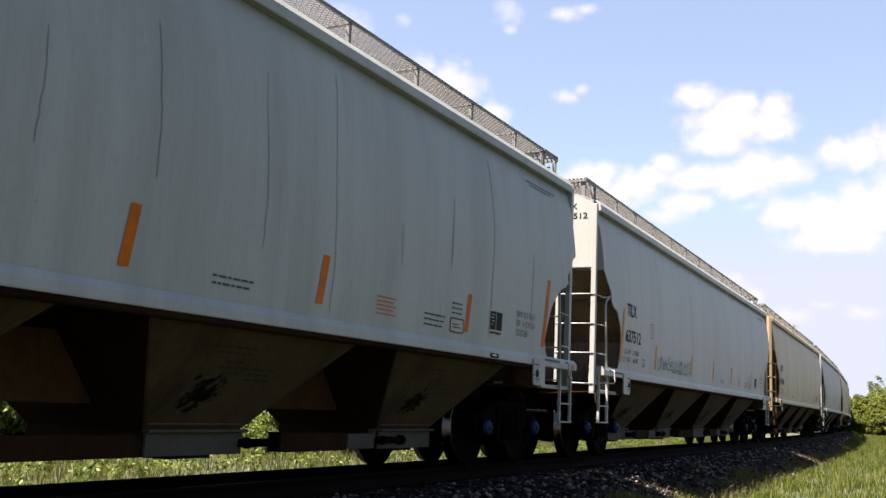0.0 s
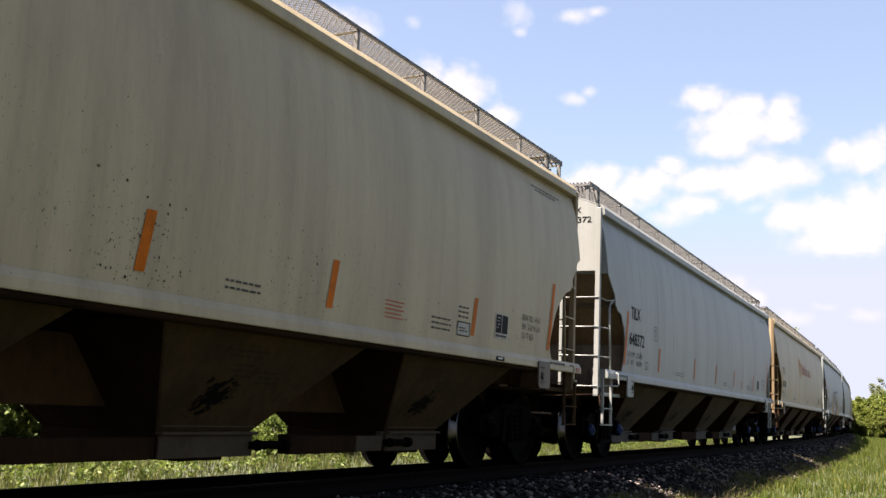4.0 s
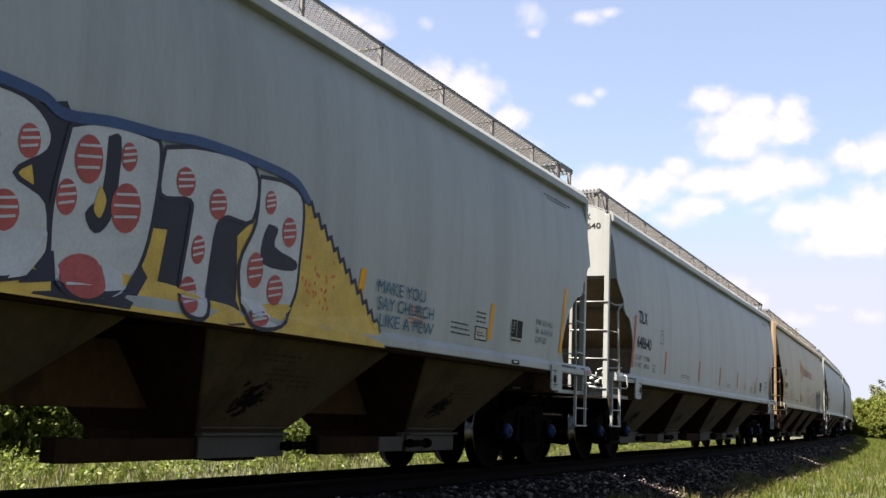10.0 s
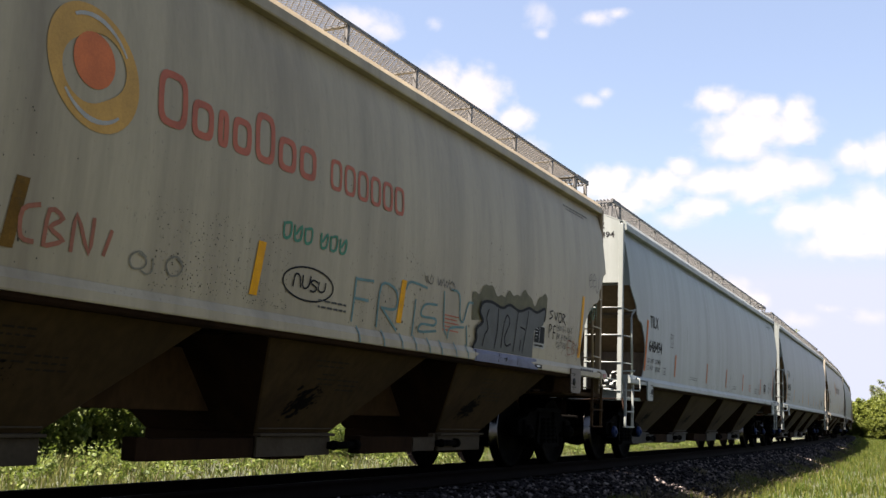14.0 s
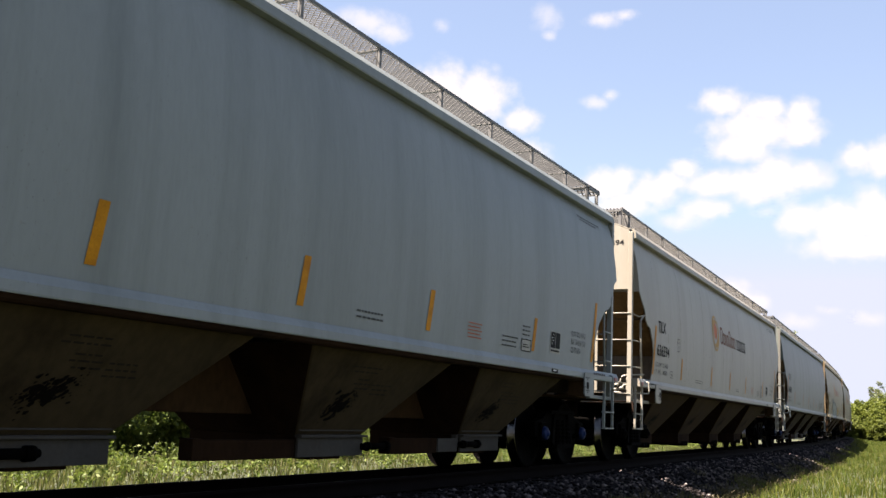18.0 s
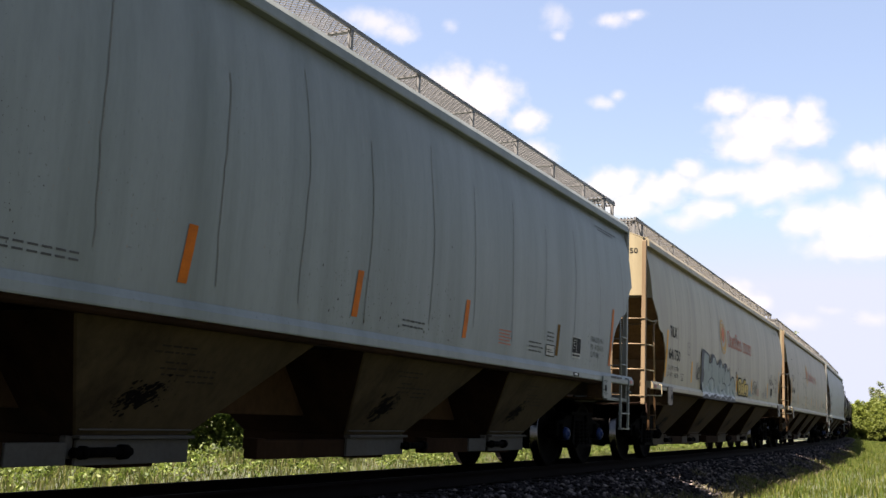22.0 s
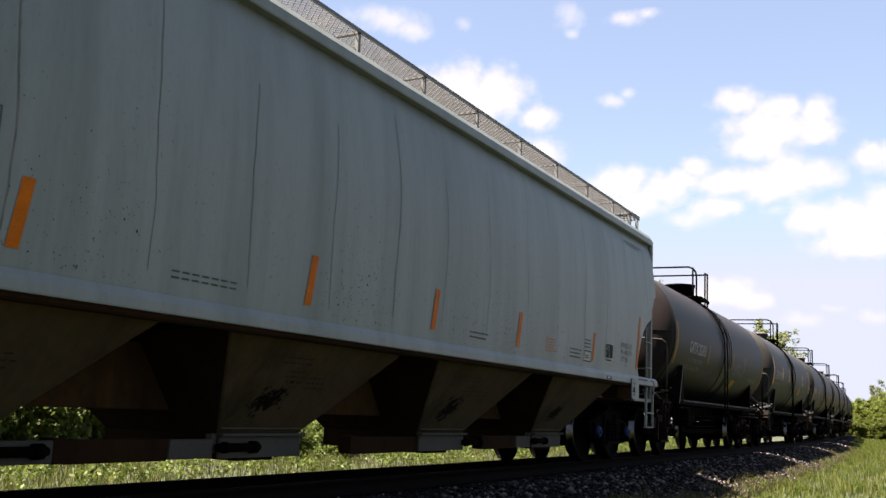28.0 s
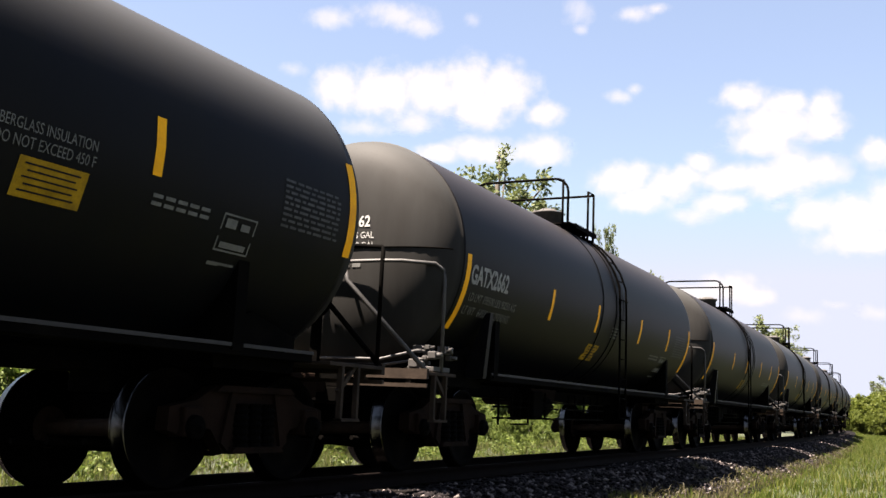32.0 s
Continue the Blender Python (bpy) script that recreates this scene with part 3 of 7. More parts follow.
def track():
    root = tagged(new("railway_track"), "single curved railway track on timber ties", "track", kind="structure")
    prof = [(-0.075, -0.18), (0.075, -0.18), (0.075, -0.165), (0.012, -0.14), (0.012, -0.045), (0.038, -0.03), (0.038, -0.004), (0.03, 0.0),
            (-0.03, 0.0), (-0.038, -0.004), (-0.038, -0.03), (-0.012, -0.045), (-0.012, -0.14), (-0.075, -0.165)]
    for side in (-1, 1):
        ss = np.arange(-150, 401, 2.5)
        w = np.array([side * 0.755 + p[0] for p in prof])
        x, y = arcs(ss[:, None], w[None, :])
        z = np.broadcast_to(np.array([p[1] - 0.12 + SINK + side * 0.755 * CANT for p in prof]), x.shape)
        n, m = x.shape
        i = np.arange(n * m).reshape(n, m)
        j = np.roll(i, -1, 1)
        f = np.stack([i[:-1], j[:-1], j[1:], i[1:]], -1).reshape(-1, 4)
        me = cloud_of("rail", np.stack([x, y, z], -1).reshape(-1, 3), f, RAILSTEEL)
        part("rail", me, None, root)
    bm = bmesh.new()
    box(bm, -1.3, 1.3, -0.115, 0.115, -0.48, -0.302, 0.012)
    tie = bpy.data.meshes.new("tie")
    bm.to_mesh(tie)
    bm.free()
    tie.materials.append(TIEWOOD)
    rng = random.Random(2)
    for k in range(230):
        s = -12 + 0.52 * k
        t = part("tie", tie, None, root)
        t.matrix_basis = Matrix.Translation(arc(s, rng.uniform(-0.05, 0.05), SINK + rng.uniform(-0.015, 0.0))) @ Matrix.Rotation(s / R + rng.uniform(-0.02, 0.02), 4, "Z") @ Matrix.Rotation(-CANT, 4, "Y")


# ---- hopper cars: local x across (towards the camera), y back from the front, z up from the rail ----
LH, BODY = 21.05, 19.6
HALF = BODY / 2


def side_w(z):
    return 1.55 - (0.064 if z > 2.6 else 0.025) * (z - 2.6) ** 2 - (0.16 * (z - 3.85) ** 2 if z > 3.85 else 0)


FRONT, REAR = -0.13, 19.41
PLATE = 0.155  # how far the end panels stand out before the side walls
# edge of the side wall round the end bays: height, distance from the front
CUT_FRONT = [(1.48, 0.80), (1.56, 0.86), (1.77, 0.93), (1.93, 0.95), (2.11, 0.955), (2.31, 0.87), (2.52, 0.69), (2.565, 0.62), (2.59, 0.44), (2.70, 0.295), (2.865, 0.26), (3.0, 0.083), (3.21, -0.13)]
CUT_REAR = [(1.48, 18.26), (1.56, 18.19), (1.66, 18.14), (1.74, 18.12), (1.95, 18.18), (2.16, 18.27), (2.34, 18.39), (2.575, 18.69), (2.645, 18.92), (2.72, 19.01), (2.84, 19.02), (2.99, 19.17), (3.15, 19.28), (3.21, 19.41)]


def cut_at(z, cut):
    return float(np.interp(z, [c[0] for c in cut], [c[1] for c in cut]))


MESHES = {}


def shared(key, build, material):
    """One mesh per kind of part and paint."""
    k = (key, material.name)
    if k not in MESHES:
        bm = bmesh.new()
        build(bm)
        me = bpy.data.meshes.new(key)
        bm.to_mesh(me)
        bm.free()
        me.materials.append(material)
        MESHES[k] = me
    return MESHES[k]


def plate(bm, rows, thick):
    """A curved plate: the outer grid of points and the same grid pushed in by thick, closed round the rim."""
    outer = [[bm.verts.new(p) for p in r] for r in rows]
    inner = [[bm.verts.new(Vector(p) + Vector(thick)) for p in r] for r in rows]
    n, m = len(rows), len(rows[0])
    for i in range(n - 1):
        for j in range(m - 1):
            for g in (outer, inner):
                bm.faces.new((g[i][j], g[i][j + 1], g[i + 1][j + 1], g[i + 1][j])).smooth = True
    for i in range(n - 1):
        for j in (0, m - 1):
            bm.faces.new((outer[i][j], outer[i + 1][j], inner[i + 1][j], inner[i][j]))
    for j in range(m - 1):
        for i in (0, n - 1):
            bm.faces.new((outer[i][j], outer[i][j + 1], inner[i][j + 1], inner[i][j]))
    bmesh.ops.recalc_face_normals(bm, faces=bm.faces[:])
    for e in bm.edges:
        if e.calc_face_angle(0) > 0.7:
            e.smooth = False


def side_sheet(bm, sgn):
    zs = sorted(set([c[0] for c in CUT_FRONT + CUT_REAR] + [round(float(z), 3) for z in np.linspace(1.48, 4.30, 20)]))
    rows = []
    for z in zs:
        a0, a1 = cut_at(z, CUT_FRONT), cut_at(z, CUT_REAR)
        if sgn < 0:  # the far side is cut less deep
            a0, a1 = min(a0, 0.45), max(a1, 18.66)
        row = []
        for j in range(49):
            y = a0 + (a1 - a0) * j / 48 - HALF
            row.append((sgn * (side_w(z) + 0.004 * noise.noise(Vector((y * 0.8, z * 0.7, sgn * 3.0)))), y, z))
        rows.append(row)
    plate(bm, rows, (-sgn * 0.02, 0, 0))


def roof_sheet(bm):
    ws = np.linspace(-1.36, 1.36, 15)
    plate(bm, [[(w, y, 4.47 + 0.30 * (1 - (w / 1.36) ** 2)) for w in ws] for y in np.linspace(FRONT - PLATE - HALF, REAR + PLATE - HALF, 13)], (0, 0, -0.02))


def end_sheet(bm, sgn):
    """The upper end of the bin: a flat panel standing out between the flanges of the side walls."""
    zs = np.linspace(3.215, 4.44, 9)
    y = FRONT - HALF if sgn < 0 else REAR - HALF
    out = [(side_w(z) - 0.004, z) for z in zs] + [(-side_w(z) + 0.004, z) for z in zs[::-1]]
    prism(bm, out, 1, *sorted((y + 0.002 * sgn, y - sgn * 0.015)))
    out = [(1.405, 3.25), (1.345, 4.44)] + [(w, 4.45 + 0.30 * (1 - (w / 1.34) ** 2)) for w in np.linspace(1.33, -1.33, 13)] + [(-1.345, 4.44), (-1.405, 3.25)]
    prism(bm, out, 1, *sorted((y + sgn * 0.003, y + sgn * PLATE)))


def slope_sheet(bm, sgn):
    """The sloping end of the bin, from under the upper end sheet down to the outer hopper."""
    e = FRONT - HALF if sgn < 0 else REAR - HALF
    pts = [(e, 3.245), (e - sgn * 2.25, 1.32), (e - sgn * 2.30, 1.36), (e - sgn * 0.05, 3.29)]
    prism(bm, pts, 0, -1.50, 1.50)


def slope_brace(bm, sgn):
    """Angle across the slope sheet."""
    e = FRONT - HALF if sgn < 0 else REAR - HALF
    prism(bm, [(e - sgn * 0.64, 2.64), (e - sgn * 0.545, 2.70), (e - sgn * 0.64, 2.80), (e - sgn * 0.74, 2.72)], 0, -1.46, 1.46)


def end_wall(bm, sgn):
    """Upright plate that carries the foot of the slope sheet."""
    e = FRONT - HALF if sgn < 0 else REAR - HALF
    box(bm, -1.49, 1.49, *sorted((e - sgn * 1.36, e - sgn * 1.38)), 1.10, 2.02)


def end_fin(bm, sgn):
    """Triangular stiffener at the foot of the end wall."""
    e = FRONT - HALF if sgn < 0 else REAR - HALF
    prism(bm, [(e - sgn * 1.358, 1.065), (e - sgn * 1.06, 1.065), (e - sgn * 1.10, 1.30), (e - sgn * 1.33, 1.56), (e - sgn * 1.358, 1.56)], 0, -0.012, 0.012)


def bay(bm):
    """A hopper: a sloping funnel, its top under the side sill, its back slope the longer one."""
    top = [(-1.40, -1.38), (1.40, -1.38), (1.40, 1.74), (-1.40, 1.74)]
    bot = [(-0.74, -0.66), (0.74, -0.66), (0.74, 0.66), (-0.74, 0.66)]
    a = [bm.verts.new((x, y, 1.315)) for x, y in top]
    b = [bm.verts.new((x, y, 0.38)) for x, y in bot]
    for i in range(4):
        bm.faces.new((a[i], b[i], b[(i + 1) % 4], a[(i + 1) % 4]))
    bm.faces.new(a)
    bm.faces.new(b[::-1])
    bmesh.ops.recalc_face_normals(bm, faces=bm.faces[:])
    bmesh.ops.bevel(bm, geom=[e for e in bm.edges if abs(e.verts[0].co.z - e.verts[1].co.z) > 0.5], offset=0.014, segments=1, affect="EDGES")


def gate(bm):
    """Box under a bay that holds the slide gate."""
    box(bm, -0.735, 0.735, -0.65, 0.65, 0.15, 0.378, 0.01)
    box(bm, -0.70, 0.70, -0.30, 0.30, 0.11, 0.15, 0.01)


def gate_plate(bm):
    """Side plate of the gate frame, with a lip and a ridge under the bay."""
    box(bm, 0.742, 0.775, -0.66, 0.66, 0.145, 0.352, 0.006)
    box(bm, 0.735, 0.83, -0.68, 0.68, 0.356, 0.385, 0.006)
    box(bm, 0.768, 0.795, -0.66, 0.66, 0.425, 0.440, 0.004)


def gate_rack(bm):
    """Rack and rollers hanging under a gate that has no side plate."""
    for y in (-0.22, 0.0, 0.22):
        turned(bm, [(-0.5, 0.001), (-0.5, 0.06), (0.78, 0.06), (0.78, 0.001)], 10, "x", (0, y, 0.13))
    box(bm, -0.7, 0.74, -0.32, 0.32, 0.15, 0.20, 0.01)


def bay_wall(y, z, lift=0.004):
    return (0.74 + (z - 0.38) * 0.706 + lift, y, z)


def leak(bm, seed):
    """Dark oily splashes where grain and grease leak from the bay."""
    rng = random.Random(seed)
    for i in range(170):
        far = abs(rng.gauss(0, 1))
        t, q = rng.uniform(0, 6.283), rng.gauss(0, 1)
        c0, c1 = -0.22 + 0.16 * q + 0.05 * math.cos(t), 0.72 + 0.045 * q + 0.055 * rng.gauss(0, 1)
        r0 = max(0.006, 0.045 - 0.022 * max(far, abs(q))) * rng.uniform(0.5, 1.2) * (2.0 if i % 12 == 0 and abs(q) < 0.9 else 1)
        up = 0.005 + 0.00003 * i
        ring = [(c0 + r0 * math.cos(0.785 * k) * rng.uniform(0.6, 1.3), c1 + 0.6 * r0 * math.sin(0.785 * k) * rng.uniform(0.6, 1.3) + 0.3 * r0 * math.cos(0.785 * k)) for k in range(8)]
        bm.faces.new([bm.verts.new(bay_wall(y, z, up)) for y, z in ring])


def bay_print(bm, seed):
    rng = random.Random(seed)
    for y0, z0, n, wd in ((-0.45, 1.13, 2, 0.62), (-0.22, 1.00, 3, 0.36), (0.15, 0.95, 3, 0.42)):
        for k in range(n):
            w = wd * rng.uniform(0.55, 1.0)
            z = z0 - 0.05 * k
            c = y0 + wd / 2
            x = c - w / 2
            while x < c + w / 2:
                d = rng.uniform(0.04, 0.12)
                q = [bm.verts.new(bay_wall(*p)) for p in ((x, z), (x + d, z), (x + d, z + 0.015), (x, z + 0.015))]
                bm.faces.new(q)
                x += d + 0.025


def gate_shaft(bm, d):
    """Operating shaft of a gate, its socket turned away from the bay's middle or towards it."""
    y = 0.60 if d > 0 else -0.72
    tube(bm, [(0.80, y, 0.25), (0.80, y + 0.54, 0.25)], 0.042, 10)
    turned(bm, [(y + 0.50, 0.001), (y + 0.50, 0.062), (y + 0.59, 0.062), (y + 0.59, 0.035), (y + 0.64, 0.035), (y + 0.64, 0.001)], 12, "y", (0.80, 0, 0.25))
    turned(bm, [(y + 0.08, 0.055), (y + 0.14, 0.055)], 12, "y", (0.80, 0, 0.25))


def gate_track(bm, y0, y1):
    """Rail that the slide gate runs out on."""
    box(bm, 0.64, 0.752, y0, y1, 0.14, 0.335, 0.008)
    box(bm, 0.60, 0.77, y0 - 0.14, y0 - 0.002, 0.145, 0.35, 0.01)


def gate_bracket(bm, d):
    box(bm, 0.70, 0.765, *sorted((d * 0.74, d * 1.33)), 0.15, 0.33, 0.01)
    box(bm, 0.66, 0.74, *sorted((d * 0.66, d * 0.738)), 0.20, 0.38, 0.01)


def sill(bm, sgn):
    prism(bm, [(sgn * 1.43, 1.345), (sgn * 1.575, 1.345), (sgn * 1.578, 1.36), (sgn * 1.575, 1.43), (sgn * 1.535, 1.50), (sgn * 1.43, 1.50)], 1, -0.21 - HALF, 19.43 - HALF)


def sill_flange(bm, sgn):
    """Lower lip of the side sill, between the end floors."""
    prism(bm, [(sgn * 1.43, 1.29), (sgn * 1.53, 1.29), (sgn * 1.55, 1.31), (sgn * 1.55, 1.344), (sgn * 1.43, 1.344)], 1, 1.0 - HALF, 17.95 - HALF)


def chord(bm, sgn):
    """Eave angle that overhangs the side."""
    prism(bm, [(sgn * 1.28, 4.30), (sgn * 1.435, 4.30), (sgn * 1.442, 4.315), (sgn * 1.436, 4.415), (sgn * 1.395, 4.487), (sgn * 1.28, 4.50)], 1, FRONT - HALF + 0.01, REAR - HALF - 0.01)


def post(bm, sx, sy):
    a, b = (-0.315, -0.225) if sy < 0 else (19.43, 19.53)
    box(bm, *sorted((sx * 1.34, sx * 1.43)), a - HALF, b - HALF, 1.02, 4.40, 0.008)
    box(bm, *sorted((sx * 1.30, sx * 1.42)), *sorted((b - HALF if sy < 0 else a - HALF, (FRONT if sy < 0 else REAR) - HALF)), 1.02, 1.50, 0.006)


def rung(bm, a, b):
    tube(bm, [a, b], 0.013, 6)


def end_sill(bm, sgn):
    """Floor plate of the end bay with its stub posts."""
    e = -0.21 - HALF if sgn < 0 else 19.50 - HALF
    box(bm, -1.36, 1.36, *sorted((e, e - sgn * 1.75)), 1.035, 1.06)


def end_skirt(bm, sx):
    """Plate under the side sill between the corner post and the jacking plate."""
    box(bm, *sorted((sx * 1.30, sx * 1.325)), 0.30 - HALF, 1.02 - HALF, 1.06, 1.345, 0.004)


def side_channel(bm, sgn, w):
    """Channel along the edge of the end floor."""
    e = -0.21 - HALF if sgn < 0 else 19.50 - HALF
    box(bm, *sorted((w * 1.37, w * 1.44)), *sorted((e, e - sgn * 1.25)), 1.03, 1.09, 0.006)


def end_beam(bm, sgn):
    y = -0.21 - HALF if sgn < 0 else 19.50 - HALF
    box(bm, -1.40, 1.45, *sorted((y + sgn * 0.004, y + sgn * 0.034)), 1.005, 1.165, 0.004)
    box(bm, -1.40, 1.45, *sorted((y + sgn * 0.036, y + sgn * 0.085)), 1.15, 1.168)
    for w in (-1.1, -0.7, 0.7, 1.1):
        box(bm, w - 0.02, w + 0.02, *sorted((y + sgn * 0.036, y + sgn * 0.055)), 1.06, 1.10, 0.004)


def centre_sill(bm):
    box(bm, -0.26, 0.26, -HALF + 0.05, HALF - 0.05, 0.58, 1.20, 0.015)


def coupler(bm, sgn):
    y = sgn * HALF
    a, b = sorted((y - sgn * 0.1, y + sgn * 0.55))
    box(bm, -0.08, 0.08, a, b, 0.80, 0.95, 0.02)
    a, b = sorted((y + sgn * 0.45, y + sgn * 0.735))
    box(bm, -0.16, 0.16, a, b, 0.72, 1.02, 0.04)
    a, b = sorted((y + sgn * 0.02, y + sgn * 0.12))
    box(bm, -0.28, 0.28, a, b, 0.66, 1.12, 0.02)


def hose(bm, sgn):
    y = sgn * HALF
    tube(bm, [(0.35, y, 0.80), (0.36, y + sgn * 0.25, 0.62), (0.28, y + sgn * 0.5, 0.42), (0.12, y + sgn * 0.70, 0.36)], 0.025, 8)


def jack_pad(bm, a0, a1, low):
    """Jacking plate on the sill over the truck, rounded at the foot."""
    y0, y1 = a0 - HALF, a1 - HALF
    prism(bm, [(y0, 1.42), (y0 + 0.03, 1.44), (y1 - 0.03, 1.44), (y1, 1.42), (y1, low + 0.04), (y1 - 0.04, low), (y0 + 0.04, low), (y0, low + 0.04)], 0, 1.579, 1.602)


def jack_web(bm, a0, a1, low):
    """Webs and foot plate behind the jacking plate."""
    y0, y1 = a0 - HALF, a1 - HALF
    for y in (y0 + 0.04, y1 - 0.04):
        box(bm, 1.30, 1.578, y - 0.012, y + 0.012, low + 0.02, 1.29)
    box(bm, 1.28, 1.578, y0 + 0.04, y1 - 0.04, low, low + 0.018)


def jack_hole(bm, y):
    turned(bm, [(1.603, 0.062), (1.606, 0.062), (1.606, 0.001)], 18, "x", (0, y, 1.225))
    for dy, z, w in ((-0.12, 1.345, 0.20), (-0.03, 1.320, 0.05), (-0.22, 1.19, 0.14), (-0.10, 1.135, 0.20), (-0.03, 1.105, 0.05)):
        box(bm, 1.603, 1.605, y + dy, y + dy + w, z, z + 0.012)


def side_frame(bm):
    out = [(-1.16, 0.40), (-1.14, 0.60), (-0.80, 0.66), (-0.52, 0.80), (0.52, 0.80), (0.80, 0.66), (1.14, 0.60), (1.16, 0.40), (1.04, 0.36), (0.94, 0.58), (0.82, 0.58), (0.72, 0.42), (0.60, 0.40),
           (0.42, 0.18), (-0.42, 0.18), (-0.60, 0.40), (-0.72, 0.42), (-0.82, 0.58), (-0.94, 0.58), (-1.04, 0.36)]
    prism(bm, out, 0, 0.92, 1.06)
    out = [(-0.60, 0.74), (0.60, 0.74), (0.52, 0.80), (-0.52, 0.80)]
    prism(bm, out, 0, 0.88, 1.12)
    prism(bm, [(-0.40, 0.18), (0.40, 0.18), (0.34, 0.24), (-0.34, 0.24)], 0, 0.86, 1.14)
    for s in (-1, 1):
        prism(bm, [(s * 0.40, 0.20), (s * 0.50, 0.28), (s * 0.36, 0.74), (s * 0.28, 0.74)], 0, 1.055, 1.10)
        box(bm, 0.90, 1.12, s * 0.889 - 0.12, s * 0.889 + 0.12, 0.34, 0.60, 0.02)


def spring(bm):
    turned(bm, [(0.24 + 0.40 * k / 12, 0.075 if k % 2 else 0.095) for k in range(13)], 12, "z", (1.06, 0, 0), smooth=False)


def wheelset(bm):
    for s in (-1, 1):
        prof = [(0.66, 0.20), (0.675, 0.46), (0.68, 0.568), (0.69, 0.576), (0.712, 0.566), (0.722, 0.548), (0.81, 0.540), (0.82, 0.530), (0.82, 0.475), (0.775, 0.45), (0.76, 0.20), (0.80, 0.12)]
        turned(bm, [(s * d, r) for d, r in prof], 40, "x")
    turned(bm, [(-1.0, 0.075), (-0.66, 0.08), (0.66, 0.08), (1.0, 0.075)], 14, "x")


def cap(bm):
    turned(bm, [(1.0, 0.105), (1.12, 0.112), (1.16, 0.104), (1.175, 0.084), (1.178, 0.045), (1.20, 0.04), (1.205, 0.0005)], 20, "x")


def bolster(bm):
    box(bm, -1.05, 1.05, -0.20, 0.20, 0.50, 0.72, 0.03)
    for y in (-0.42, 0.42):
        tube(bm, [(-0.85, y, 0.36), (0.85, y, 0.36)], 0.05, 8)


def rigging(bm):
    """Brake rods through an added dark block that fills the space between wheels."""
    box(bm, -0.60, 0.60, -0.76, 0.76, 0.20, 0.74, 0.06)
    for w in (-0.45, 0.0, 0.45):
        tube(bm, [(w, -1.5, 0.30), (w + 0.1, 0, 0.17), (w, 1.5, 0.30)], 0.03, 6)


WHEELSETS = []


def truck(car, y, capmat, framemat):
    t = part("truck", shared("truck", bolster, DARKSTEEL), None, car, "greasy four-wheel truck, darkened in colour for shade")
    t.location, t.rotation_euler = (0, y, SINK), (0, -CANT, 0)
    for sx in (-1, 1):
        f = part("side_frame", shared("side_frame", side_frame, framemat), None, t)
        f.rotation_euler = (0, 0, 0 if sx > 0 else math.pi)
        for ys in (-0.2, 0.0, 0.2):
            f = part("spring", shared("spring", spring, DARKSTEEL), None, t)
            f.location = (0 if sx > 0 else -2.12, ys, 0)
    part("rigging_filler", shared("rigging_filler", rigging, DARKSTEEL), None, t)
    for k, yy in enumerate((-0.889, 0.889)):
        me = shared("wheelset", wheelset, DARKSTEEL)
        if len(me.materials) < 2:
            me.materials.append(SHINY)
            me.materials.append(AXLE)
            for p in me.polygons:
                c = p.center
                r = math.hypot(c.y, c.z)
                if 0.520 < r < 0.575 and abs(p.normal.x) < 0.9:
                    p.material_index = 1
                elif r < 0.09 and abs(c.x) < 0.66:
                    p.material_index = 2
        w = part("wheelset", me, None, t, "steel wheels with bright worn treads")
        w.location = (0, yy, 0.42)
        WHEELSETS.append((k, w))
        for sx in (-1, 1):
            c = part("bearing_cap", shared("bearing_cap", cap, capmat), None, t)
            c.location = (0, yy, 0.42)
            c.rotation_euler = (0, 0, 0 if sx > 0 else math.pi)
    return t


def end_channel(bm):
    box(bm, -0.07, 0.07, -0.05, 0.05, 1.22, 3.26, 0.006)
    box(bm, -0.10, 0.10, -0.065, -0.05, 1.22, 3.26)


def brake_wheel(bm):
    pts = [(0.28 * math.cos(a), 0.0, 0.28 * math.sin(a)) for a in np.linspace(0, 2 * math.pi, 25)]
    tube(bm, pts, 0.03, 8)
    for k in range(5):
        a = 2 * math.pi * k / 5
        tube(bm, [(0, 0.03, 0), (0.27 * math.cos(a), 0, 0.27 * math.sin(a))], 0.016, 6)
    turned(bm, [(-0.05, 0.06), (0.08, 0.06)], 12, "y")
    box(bm, -0.20, 0.20, -0.22, -0.05, -0.28, 0.26, 0.04)


def grab_loop(bm):
    """Bent handhold below the sill: down, then level towards the end."""
    tube(bm, [(1.57, 0, 1.45), (1.63, 0, 1.44), (1.64, 0.0, 1.40), (1.64, 0.02, 1.25), (1.63, 0.0, 1.215), (1.60, -0.24, 1.21), (1.46, -0.48, 1.205)], 0.014, 6)


def draft_gear(bm, sgn):
    """Draft gear housing under the end of the car."""
    y0, y1 = sorted((sgn * (HALF - 1.0), sgn * (HALF + 0.10)))
    box(bm, -0.38, 0.38, y0, y1, 0.56, 1.14, 0.03)


# added dark blocks that close the bright view between the cars
def gap_filler(bm, sgn):
    y0, y1 = sorted((sgn * (HALF - 0.75), sgn * (HALF - 0.15)))
    box(bm, -0.60, 0.60, y0, y1, 0.53, 0.98, 0.05)
    y0, y1 = sorted((sgn * (HALF - 0.18), sgn * (HALF + 0.26)))
    box(bm, -0.60, 0.55, y0, y1, 0.52, 0.70, 0.05)


def under_pipe(bm, sgn, k):
    z = 0.34 + 0.1 * k
    x = -0.58 + 0.32 * k
    tube(bm, [(x, sgn * (HALF - 0.1), z), (x + 0.06, sgn * (HALF - 2.2), z + 0.06)], 0.03, 6)


